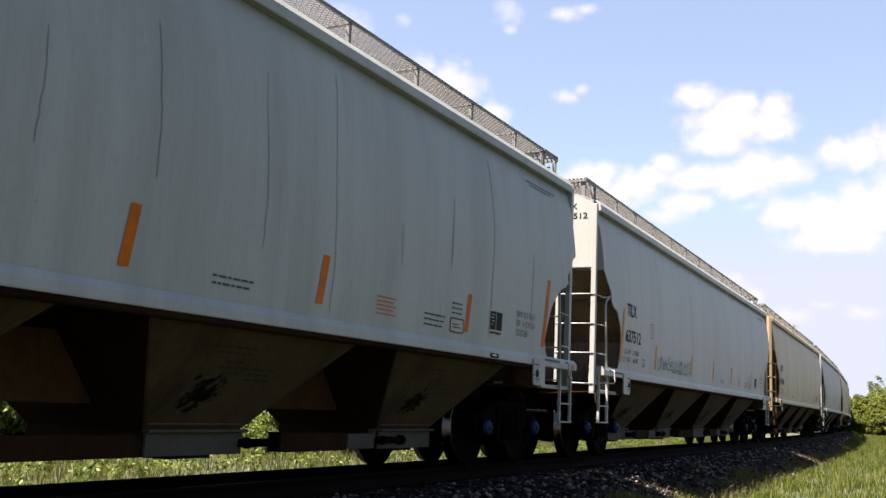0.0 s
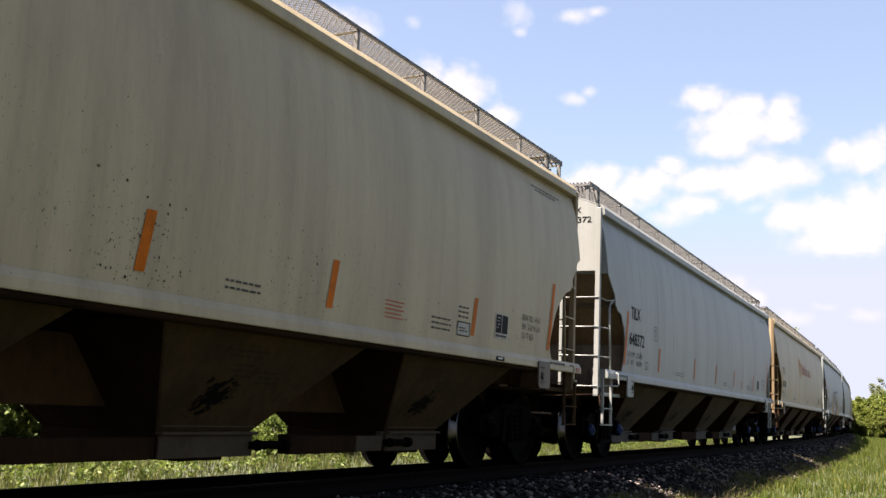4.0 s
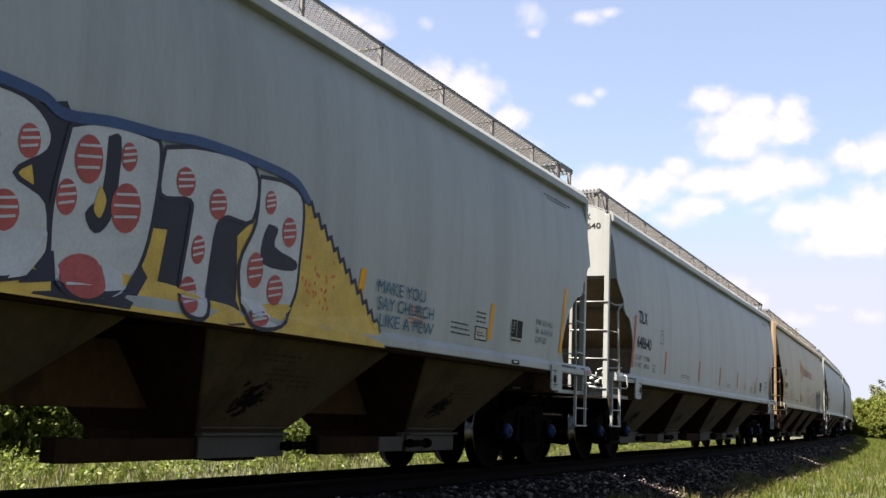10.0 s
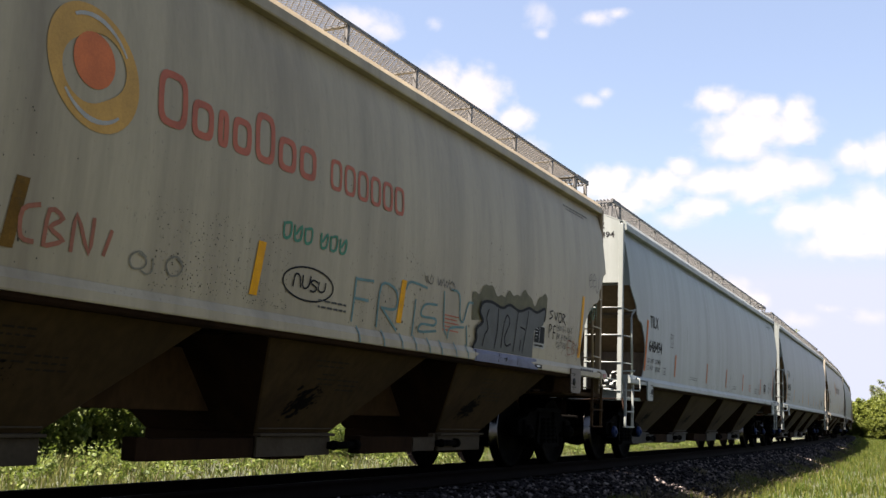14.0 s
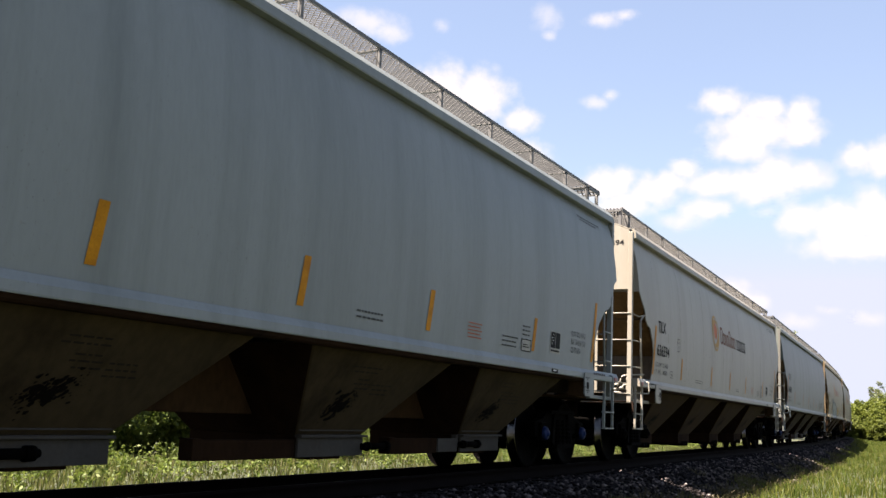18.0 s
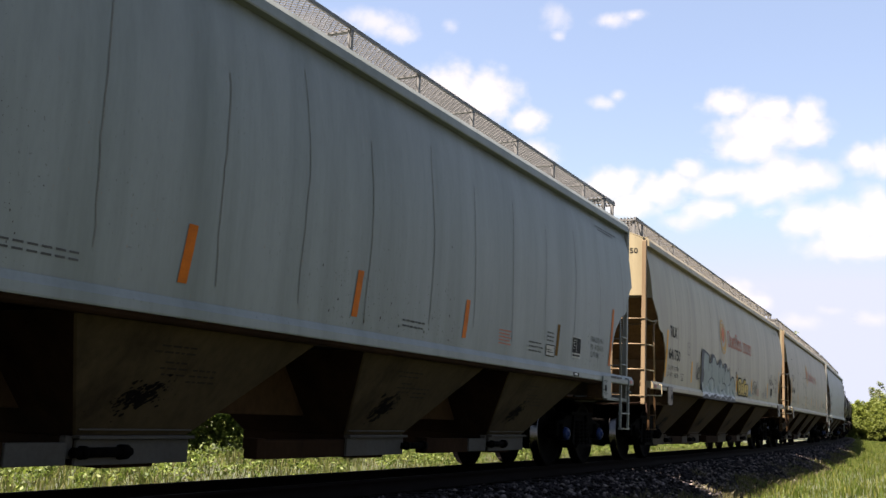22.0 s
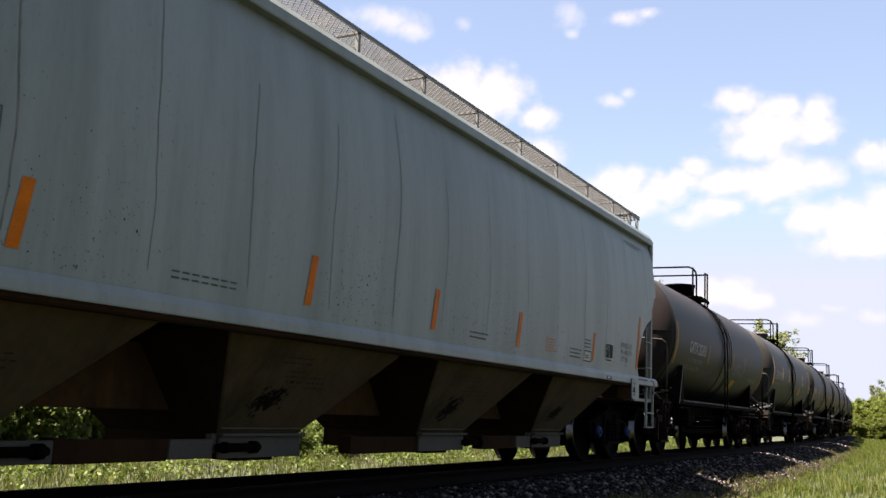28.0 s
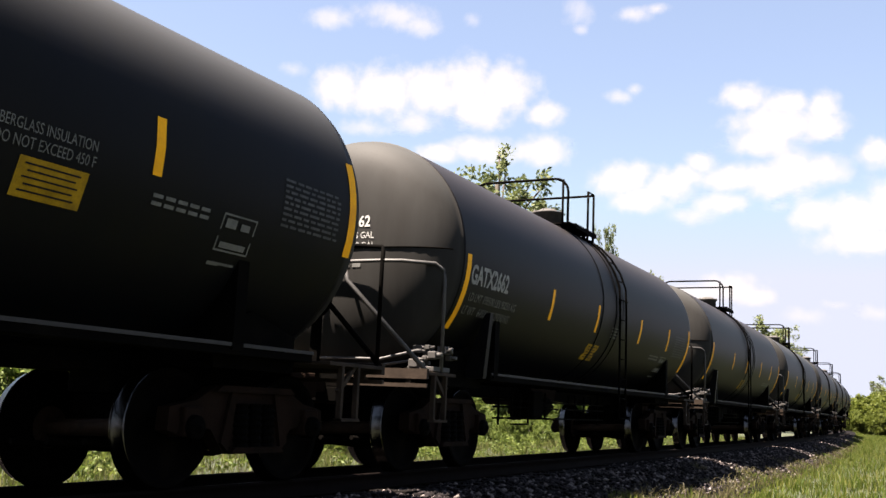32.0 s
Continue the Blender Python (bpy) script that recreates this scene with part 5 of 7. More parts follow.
    marks(car, "top_print", [rect(17.5 + 0.15 * k, 4.08, 0.11, 0.022) for k in range(8)] + [rect(17.6 + 0.15 * k, 4.03, 0.11, 0.018) for k in range(6)], FADED)
    marks(car, "sill_print", [rect(18.02 + 0.11 * j, 1.425, 0.085, 0.035) for j in range(6)] + [rect(0.42 + 0.10 * j, 1.405, 0.075, 0.03) for j in range(5)], FADED, surface=lambda a, z: (1.581, a - HALF, z))
    marks(car, "small_print", [rect(5.0 + 0.12 * j, 1.64 + 0.05 * k, 0.09, 0.016) for k in range(2) for j in range(7)], FADED)
    marks(car, "sill_plate", [rect(16.04, 1.355, 0.28, 0.06)], INK, surface=lambda a, z: (1.580, a - HALF, z))
    marks(car, "sill_plate_print", [rect(16.11, 1.38, 0.14, 0.02)], PALE, surface=lambda a, z: (1.584, a - HALF, z))
    marks(car, "warning_print", [rect(13.16, 1.65 + 0.045 * k, 0.42 - 0.05 * (k % 2), 0.016) for k in range(5)], REDINK)
    if coat not in (GREY, PALEGREY, BLUEGREY):
        rng = random.Random(int(number or 5) + 1)
        foul = coat in (SOOTED, GRIMY, MOULDED, DIRTY)
        low, specks = [rng.uniform(3, 18) for k in range(11 if foul else 6)], []
        for k in range(1300 if foul else 500):
            a, z = rng.choice(low) + rng.gauss(0, 0.35), 1.53 + abs(rng.gauss(0, 0.55 if foul else 0.40))
            if 2.2 < a < 18.0 and z < 3.6:
                e = rng.uniform(0.0025, 0.0065) * (2.0 if rng.random() < 0.08 else 1)
                specks.append([(a + e * math.cos(1.047 * q) * rng.uniform(0.5, 1.3), z + e * rng.uniform(0.8, 1.8) * math.sin(1.047 * q)) for q in range(6)])
        tagged(marks(car, "dirt_specks", specks, GRIT, "black splashed dirt", lift=0.005), kind="stuff")
    if seams:
        rng = random.Random(seams)
        warm = coat in (BEIGE, DIRTY, SOOTED, GRIMY, WHITE)
        for k in range(14):
            a = 2.1 + 1.28 * k + rng.uniform(-0.08, 0.08)
            top, low = 4.20 - (1.7 if seams > 20 else 0.7) * rng.random(), 1.55 + (0.9 if seams > 20 else 0.3) * rng.random()
            pts = [(a + 0.025 * math.sin(3 * z + k) + 0.008 * rng.uniform(-1, 1), z) for z in np.linspace(low, top, 14)]
            marks(car, "weld_streak", stroke(pts, 0.008 + 0.008 * rng.random()), (SEAMPALE if seams > 20 else SEAMTAN) if warm else SEAMFAINT if seams > 20 else SEAM, lift=0.004)
    return car


PALESIGN = plain("dusty_white_label", (0.30, 0.29, 0.26), 0.6, 0, 0.3, 8, bumpy=0)
GREASE = plain("black_grease_stain", (0.0035, 0.0026, 0.002), 0.8, 0, 0.5, 6, bumpy=0.2, spec=0.05)
BAYINK = plain("faint_stencil_print", (0.016, 0.012, 0.008), 0.8, 0, 0.3, 8, bumpy=0, spec=0.1)
SEAMFAINT = plain("faint_weld_streak", (0.158, 0.164, 0.158), 0.8, 0, 0.3, 4, bumpy=0)
GRIT = plain("dark_dirt_specks", (0.052, 0.046, 0.036), 0.9, 0, 0.5, 9, bumpy=0, spec=0.1)
SEAMPALE = plain("pale_tan_weld_streak", (0.195, 0.170, 0.120), 0.8, 0, 0.4, 5, bumpy=0)
SEAMTAN = plain("tan_weld_streak", (0.118, 0.094, 0.056), 0.8, 0, 0.4, 5, bumpy=0)
SEAM = plain("dark_weld_streak", (0.125, 0.126, 0.116), 0.8, 0, 0.4, 5, bumpy=0)


def hoop(a, z, w, h, t):
    """An upright rounded hoop, its stroke t wide."""
    n, out = 20, []

    def at(k, d):
        q = 2 * math.pi * k / n
        c, v = math.cos(q), math.sin(q)
        return (a + w / 2 + (w / 2 - d) * math.copysign(abs(c) ** 0.55, c), z + h / 2 + (h / 2 - d) * math.copysign(abs(v) ** 0.55, v))
    for k in range(n):
        out.append([at(k, 0), at(k + 1, 0), at(k + 1, t), at(k, t)])
    return out


def emblem(car, word=REDINK, core=SIGNCORE, ring=SIGNORANGE, second=None):
    """The former owner's sign: a ringed disc and two rows of plain hoops."""
    a, z, n = 7.47, 3.05, 40
    outer, swirl = [], []
    for k in range(n):
        t0, t1 = 2 * math.pi * k / n, 2 * math.pi * (k + 1) / n

        def o(t, f):
            lean = 0.06 * math.sin(t)
            return (a + 0.44 * f * math.cos(t) - lean * f, z + 0.47 * f * math.sin(t))

        def gap(t):
            return 0.62 + 0.12 * math.sin(2 * t + 0.6)
        outer.append([o(t0, 1), o(t1, 1), o(t1, gap(t1)), o(t0, gap(t0))])
        for c in (1.3, 4.5):
            d0, d1 = abs(t0 - c), abs(t1 - c)
            if d0 < 0.85 and d1 < 0.86:
                swirl.append([o(t0, 0.84 + 0.05 * (1 - d0 / 0.9)), o(t1, 0.84 + 0.05 * (1 - d1 / 0.9)), o(t1, 0.80), o(t0, 0.80)])
    marks(car, "sign_ring", outer, ring, "faded orange ring of a sign")
    marks(car, "sign_swirl", swirl, PALESIGN, lift=0.009)
    marks(car, "sign_core", [disc(a - 0.01, z + 0.055, 0.20, 0.215)], core)
    x = 8.12
    for k, (wd, h) in enumerate(((0.34, 0.47), (0.27, 0.33), (0.14, 0.33), (0.26, 0.33), (0.29, 0.47), (0.28, 0.33), (0.28, 0.33))):
        marks(car, "sign_hoop", hoop(x, 2.825, wd, h, 0.062), word)
        x += wd + 0.055
    x = 10.56
    for k in range(6):
        marks(car, "sign_hoop", hoop(x, 2.825, 0.215, 0.325, 0.042), second or word)
        x += 0.258


FLOURISH = [[(0.9, 0.75), (0.5, 1.0), (0.1, 0.6), (0.3, 0.05), (0.8, 0.15), (0.9, 0.6), (0.55, 0.9)], [(0.1, 0.0), (0.2, 0.9), (0.6, 0.95), (0.8, 0.5), (0.9, 0.05)], [(0.05, 0.95), (0.15, 0.2), (0.5, 0.0), (0.85, 0.3), (0.9, 1.0)],
            [(0.9, 0.85), (0.4, 1.0), (0.15, 0.75), (0.75, 0.4), (0.6, 0.05), (0.05, 0.1)], [(0.3, 1.0), (0.35, 0.3), (0.1, 0.0), (-0.2, 0.15)], [(0.1, 0.5), (0.7, 0.6), (0.6, 0.95), (0.15, 0.7), (0.2, 0.15), (0.9, 0.2)], [(0.0, 0.9), (0.35, 0.1), (0.5, 0.7), (0.7, 0.1), (1.0, 1.0)]]


def scribble(car, a0, a1, z0, z1, letters, width, material, seed, surface=None, label=""):
    """Quick sprayed handwriting: one looping flourish after another."""
    rng = random.Random(seed)
    step = (a1 - a0) / letters
    for k in range(letters):
        lo, h = z0 + (z1 - z0) * rng.uniform(0, 0.15), (z1 - z0) * rng.uniform(0.6, 0.85)
        pts = [(a0 + step * (k + 1.05 * x + rng.uniform(-0.06, 0.06)) + 0.12 * h * y, lo + h * y) for x, y in rng.choice(FLOURISH)]
        marks(car, "spray_stroke", stroke(bend(pts, 5), width), material, label, surface, 0.008)


def bend(pts, n=5):
    """A smooth line through the points."""
    out = []
    for i in range(len(pts) - 1):
        p0, p1, p2, p3 = pts[max(i - 1, 0)], pts[i], pts[i + 1], pts[min(i + 2, len(pts) - 1)]
        for k in range(n):
            t = k / n
            out.append(tuple(0.5 * (2 * p1[c] + (p2[c] - p0[c]) * t + (2 * p0[c] - 5 * p1[c] + 4 * p2[c] - p3[c]) * t * t + (3 * p1[c] - p0[c] - 3 * p2[c] + p3[c]) * t ** 3) for c in (0, 1)))
    return out + [pts[-1]]


def sill_face(a, z):
    """The outer face of the side sill and, above it, the side."""
    w = 1.580 if z < 1.44 else (1.580 - (z - 1.44) * 0.6 if z < 1.50 else side_w(z) + 0.012)
    return (w + 0.004, a - HALF, z)


def spots(car, rows):
    for a, z, ra, rz in rows:
        marks(car, "spray_spot", [disc(a, z, ra, rz, 18)], SPRAYRED, lift=0.013, surface=lambda x, y: (sill_face(x, y)[0] + 0.010, x - HALF, y))
        bars = []
        for k in (-0.45, 0.0, 0.45):
            h = ra * math.sqrt(1 - k * k) * 0.85
            bars.append([(a - h, z + k * rz - 0.012), (a + h, z + k * rz + 0.03), (a + h, z + k * rz + 0.05), (a - h, z + k * rz + 0.008)])
        marks(car, "spray_stripe", bars, SPRAYWHITE, surface=lambda x, y: (sill_face(x, y)[0] + 0.013, x - HALF, y))


def mural_bubbles(car):
    """The big silver letters with red spots on a saw-edged yellow ground."""
    up = lambda d: (lambda a, z: (sill_face(a, z)[0] + d, a - HALF, z))
    left = [(5.30 + 1.45 * k / 24, 1.52 + 1.02 * k / 24 + (0.075 if k % 2 else 0)) for k in range(25)]
    right = [(11.05 + 1.48 * k / 24, 2.58 - 1.10 * k / 24 + (0.075 if k % 2 else 0)) for k in range(25)]
    marks(car, "spray_ground", [left + right + [(12.60, 1.32), (5.15, 1.32)]], SPRAYYELLOW, "yellow sprayed wedge", up(0.0))
    for edge in (left, right):
        marks(car, "spray_edge", stroke(edge, 0.045), SPRAYNAVY, surface=up(0.002))
    rng = random.Random(8)
    dots = [disc(rng.uniform(5.9, 6.7), rng.uniform(1.5, 2.0), 0.018, 0.022, 6) for k in range(40)] + [disc(rng.uniform(11.05, 11.6), rng.uniform(1.5, 2.1), 0.018, 0.022, 6) for k in range(40)]
    marks(car, "spray_dots", dots, SIGNCORE, surface=up(0.003))
    # black blocks behind the letters
    for s in ([(6.45, 1.52), (6.43, 1.80), (6.80, 1.86), (6.88, 2.06), (6.64, 2.05), (6.66, 2.33), (6.83, 2.52), (7.2, 2.4), (7.1, 1.4)],
              [(7.75, 2.60), (8.10, 2.72), (8.25, 2.5), (8.12, 1.9), (8.15, 1.45), (7.85, 1.40), (7.9, 2.1)],
              [(9.0, 2.25), (9.46, 2.30), (9.42, 1.58), (9.15, 1.50), (9.20, 2.0), (8.98, 1.98)],
              [(9.79, 2.24), (10.26, 2.28), (10.05, 2.10), (10.12, 1.55), (10.22, 1.34), (10.02, 1.32), (9.70, 1.48), (9.74, 1.94)],
              [(7.95, 1.34), (8.1, 1.46), (8.5, 1.42), (8.8, 1.47), (8.95, 1.70), (9.05, 1.6), (8.85, 1.33)]):
        marks(car, "spray_shadow", [s], SPRAYNAVY, surface=up(0.002))
    shapes = [
        [(6.80, 2.48), (7.29, 2.64), (7.75, 2.65), (7.98, 2.50), (7.98, 2.32), (7.74, 2.12), (8.02, 1.98), (8.06, 1.60), (7.85, 1.44), (7.3, 1.36), (6.80, 1.38), (6.72, 1.55), (6.82, 1.85), (6.96, 2.06), (6.88, 2.24)],
        [(8.15, 2.56), (8.45, 2.66), (8.92, 2.68), (9.04, 2.62), (9.05, 2.27), (8.98, 1.76), (8.78, 1.43), (8.39, 1.35), (8.16, 1.45), (8.09, 1.68), (8.07, 2.06)],
        [(9.09, 2.64), (9.56, 2.75), (10.22, 2.74), (10.23, 2.26), (9.82, 2.21), (9.74, 1.82), (9.72, 1.38), (9.47, 1.36), (9.40, 1.54), (9.44, 2.09), (9.42, 2.28), (9.08, 2.26)],
        [(10.29, 2.68), (10.70, 2.71), (10.97, 2.58), (10.98, 2.01), (10.95, 1.67), (10.73, 1.38), (10.33, 1.34), (10.19, 1.52), (10.11, 1.88), (10.28, 2.25)]]
    for s in shapes:
        s = bend(s + [s[0]], 4)[:-1]
        marks(car, "spray_letter", [s], SPRAYWHITE, "silver sprayed letter", up(0.005))
        marks(car, "spray_outline", stroke(s + [s[0]], 0.038), SPRAYNAVY, surface=up(0.007))
    for s in ([(8.50, 2.57), (8.49, 2.15), (8.36, 1.97), (8.47, 1.84), (8.60, 1.96), (8.64, 2.25), (8.62, 2.60)], [(10.46, 2.28), (10.61, 2.26), (10.58, 2.09), (10.92, 2.01), (10.88, 1.91), (10.43, 1.91), (10.39, 2.11)]):
        marks(car, "spray_counter", [bend(s + [s[0]], 3)[:-1]], SPRAYNAVY, surface=up(0.008))
    marks(car, "spray_rim", stroke(bend([(6.70, 2.52), (7.28, 2.70), (7.84, 2.70), (8.03, 2.63), (8.19, 2.63), (8.55, 2.69), (9.07, 2.73), (9.50, 2.79), (10.27, 2.80), (10.81, 2.76), (11.06, 2.60)], 4), 0.085), SPRAYBLUE, surface=up(0.009))
    for a, z in ((7.50, 2.33), (7.40, 1.81)):
        marks(car, "spray_hole", [disc(a, z, 0.09, 0.10, 14)], SPRAYNAVY, surface=up(0.008))
    marks(car, "spray_lining", [bend([(8.47, 2.20), (8.43, 2.02), (8.50, 1.96), (8.54, 2.10), (8.47, 2.20)], 3)[:-1]], SPRAYYELLOW, surface=up(0.010))
    spots(car, [(7.29, 2.41, 0.10, 0.13), (7.82, 2.36, 0.09, 0.12), (7.23, 2.02, 0.10, 0.13), (7.69, 1.86, 0.12, 0.14), (6.95, 1.58, 0.16, 0.13), (7.15, 1.42, 0.15, 0.08),
                (8.34, 2.36, 0.13, 0.18), (8.72, 2.47, 0.08, 0.11), (8.18, 2.05, 0.09, 0.13), (8.74, 2.08, 0.15, 0.19), (8.40, 1.52, 0.22, 0.16), (9.35, 2.42, 0.11, 0.12), (9.76, 2.32, 0.11, 0.13),
                (9.57, 1.90, 0.08, 0.12), (9.50, 1.52, 0.11, 0.15), (10.47, 2.48, 0.08, 0.11), (10.78, 2.26, 0.11, 0.14), (10.33, 1.84, 0.11, 0.16), (10.64, 1.70, 0.12, 0.14), (10.40, 1.43, 0.13, 0.08)])
    # the small target and arrow
    marks(car, "spray_spot", [disc(2.86, 1.80, 0.24, 0.21)], SPRAYNAVY, surface=up(0.0))
    spots(car, [(2.87, 1.80, 0.18, 0.155)])
    marks(car, "spray_arrow", stroke([(3.42, 1.79), (3.12, 1.80)], 0.045) + [[(3.05, 1.80), (3.20, 1.88), (3.18, 1.72)]], SPRAYRED, surface=up(0.002))
    scribble(car, 4.50, 5.15, 1.78, 2.12, 4, 0.045, SPRAYBLUE, 4)
    marks(car, "dirt_specks", [disc(3.5 + 1.5 * rng.random(), 1.52 + 0.55 * rng.random() ** 1.4, rng.uniform(0.004, 0.011), rng.uniform(0.004, 0.013), 5) for k in range(420)] + [disc(2.2 + 1.2 * rng.random(), 1.9 + 0.3 * rng.random() ** 2, 0.006, 0.009, 5) for k in range(90)], INK, surface=up(-0.001))
    for k, (body, z) in enumerate((("MAKE YOU", 1.91), ("SAY CHURCH", 1.73), ("LIKE A PEW", 1.55))):
        lettering(car, body, 12.42 + 0.04 * k, z, 0.20, SPRAYTEAL, surface=up(0.004), width=(1.08, 1.28, 1.25)[k])
    lettering(car, "7 | 2010", 4.05, 1.36, 0.13, SPRAYBLUE, 1.1, surface=up(0.002))
    marks(car, "sill_print", [rect(2.6, 1.37, 0.55, 0.04), rect(3.22, 1.36, 0.42, 0.035)], SPRAYBLUE, surface=up(0.0))


def mural_throwup(car):
    """Grey-green bubble letters with a dark blue outline running over the sill."""
    up = lambda d: (lambda a, z: (sill_face(a, z)[0] + d, a - HALF, z))
    top = bend([(4.60, 2.46), (4.9, 2.47), (5.45, 2.40), (5.50, 2.24), (5.72, 2.26), (5.95, 2.44), (6.25, 2.38), (6.50, 2.24), (6.78, 2.34), (7.05, 2.36), (7.30, 2.20), (7.50, 2.30), (7.80, 2.28), (8.05, 2.12), (8.22, 2.22), (8.45, 1.92), (8.75, 2.02), (9.05, 1.92), (9.16, 1.62), (9.10, 1.50)], 4)
    marks(car, "spray_fill", [top + [(9.05, 1.46), (4.62, 1.46)]], SPRAYGREEN, "grey-green sprayed bubble letters", up(0.0))
    marks(car, "spray_outline", stroke(top, 0.05), SPRAYNAVY, surface=up(0.003))
    marks(car, "spray_shadow", [[(4.52, 1.50), (4.55, 2.44), (4.66, 2.52), (5.0, 2.50), (4.86, 2.40), (4.80, 2.05), (4.90, 1.92), (4.74, 1.50)]], SPRAYNAVY, surface=up(0.002))
    for a, z in ((5.9, 2.40), (6.95, 2.34), (7.72, 2.27)):
        marks(car, "spray_shadow", [bend([(a - 0.22, z - 0.06), (a - 0.05, z + 0.08), (a + 0.20, z), (a + 0.05, z - 0.04), (a - 0.08, z - 0.20), (a - 0.22, z - 0.06)], 4)[:-1]], SPRAYNAVY, surface=up(0.003))
    for line in ([(5.45, 2.40), (5.42, 2.0)], [(5.80, 2.22), (5.82, 1.88), (5.55, 1.80), (5.40, 1.70)], [(5.82, 1.86), (6.15, 1.78), (6.30, 1.5)], [(6.68, 2.26), (6.78, 1.9), (6.98, 1.60), (7.0, 1.47)],
                 [(7.0, 1.58), (7.25, 1.58), (7.50, 1.62)], [(7.30, 1.95), (7.30, 1.78), (7.60, 1.78), (7.86, 1.66), (7.90, 1.5)], [(7.55, 2.18), (7.60, 1.80)], [(8.42, 1.92), (8.40, 1.80), (8.10, 1.72), (8.12, 1.48)]):
        marks(car, "spray_outline", stroke(bend(line, 5), 0.035), SPRAYNAVY, surface=up(0.004))
    sc = [(4.65 + 4.4 * k / 40, 1.47) for k in range(41)] + [(9.05 - 4.4 * k / 60, 1.335 + 0.075 * abs(math.sin(math.pi * 6 * k / 60))) for k in range(61)]
    marks(car, "spray_shadow", [[(4.62, 1.31), (9.10, 1.31), (9.12, 1.47), (4.60, 1.47)]], SPRAYNAVY, surface=up(0.001))
    marks(car, "spray_scallop", [[(x, min(z + 0.012, 1.475)) for x, z in sc]], SPRAYWHITE, surface=up(0.004))
    # smaller yellow piece
    for k, (x, wd, h) in enumerate(((9.70, 0.50, 0.46), (10.20, 0.38, 0.34), (10.56, 0.44, 0.46), (10.98, 0.44, 0.34))):
        c, z = x + wd / 2, 1.56 + h / 2
        blob = [(c + (0.5 * wd + 0.02 * math.sin(3 * t)) * math.copysign(abs(math.cos(t)) ** 0.6, math.cos(t)), z + 0.5 * h * math.copysign(abs(math.sin(t)) ** 0.6, math.sin(t))) for t in np.linspace(0, 6.283, 26)[:-1]]
        marks(car, "spray_halo", [[(c + (p - c) * 1.16, z + (q - z) * 1.2) for p, q in blob]], INK, surface=up(0.001 + 0.0005 * k))
        marks(car, "spray_fill", [blob], SPRAYYELLOW, "yellow sprayed letter outlined in black", up(0.004))
        lettering(car, "DECE"[k], x + 0.10, 1.60, h * 1.05, INK, 0.9, up(0.007))
    scribble(car, 9.28, 9.50, 2.0, 2.25, 2, 0.02, INK, 12)
    scribble(car, 11.5, 12.2, 1.58, 1.80, 4, 0.025, SPRAYCYAN, 13)
    scribble(car, 12.3, 13.2, 1.6, 2.15, 5, 0.025, INK, 14)
    for line in ([(15.76, 2.35), (15.90, 2.20), (16.0, 2.11), (15.97, 2.24), (15.96, 2.35), (16.04, 2.20), (16.11, 2.07), (16.15, 2.27)], [(16.15, 2.38), (16.28, 2.45), (16.43, 2.43), (16.28, 2.36), (16.15, 2.38)],
                 [(16.20, 2.29), (16.15, 2.18), (16.22, 2.09), (16.28, 2.20), (16.20, 2.29)], [(16.33, 2.29), (16.36, 2.12), (16.46, 2.20), (16.36, 2.23)], [(16.56, 2.32), (16.46, 2.2), (16.59, 2.14), (16.73, 2.19), (16.82, 2.12), (16.79, 2.01), (16.63, 2.04)],
                 [(17.02, 2.44), (17.09, 2.21), (16.97, 2.17)], [(17.26, 2.46), (17.30, 2.17)], [(17.20, 2.27), (17.41, 2.35)], [(17.51, 2.53), (17.55, 2.21), (17.73, 2.29), (17.95, 2.13)]):
        marks(car, "spray_stroke", stroke(bend(line, 5), 0.024), INK, lift=0.008)
    scribble(car, 4.0, 4.45, 1.7, 2.2, 3, 0.03, INK, 17)


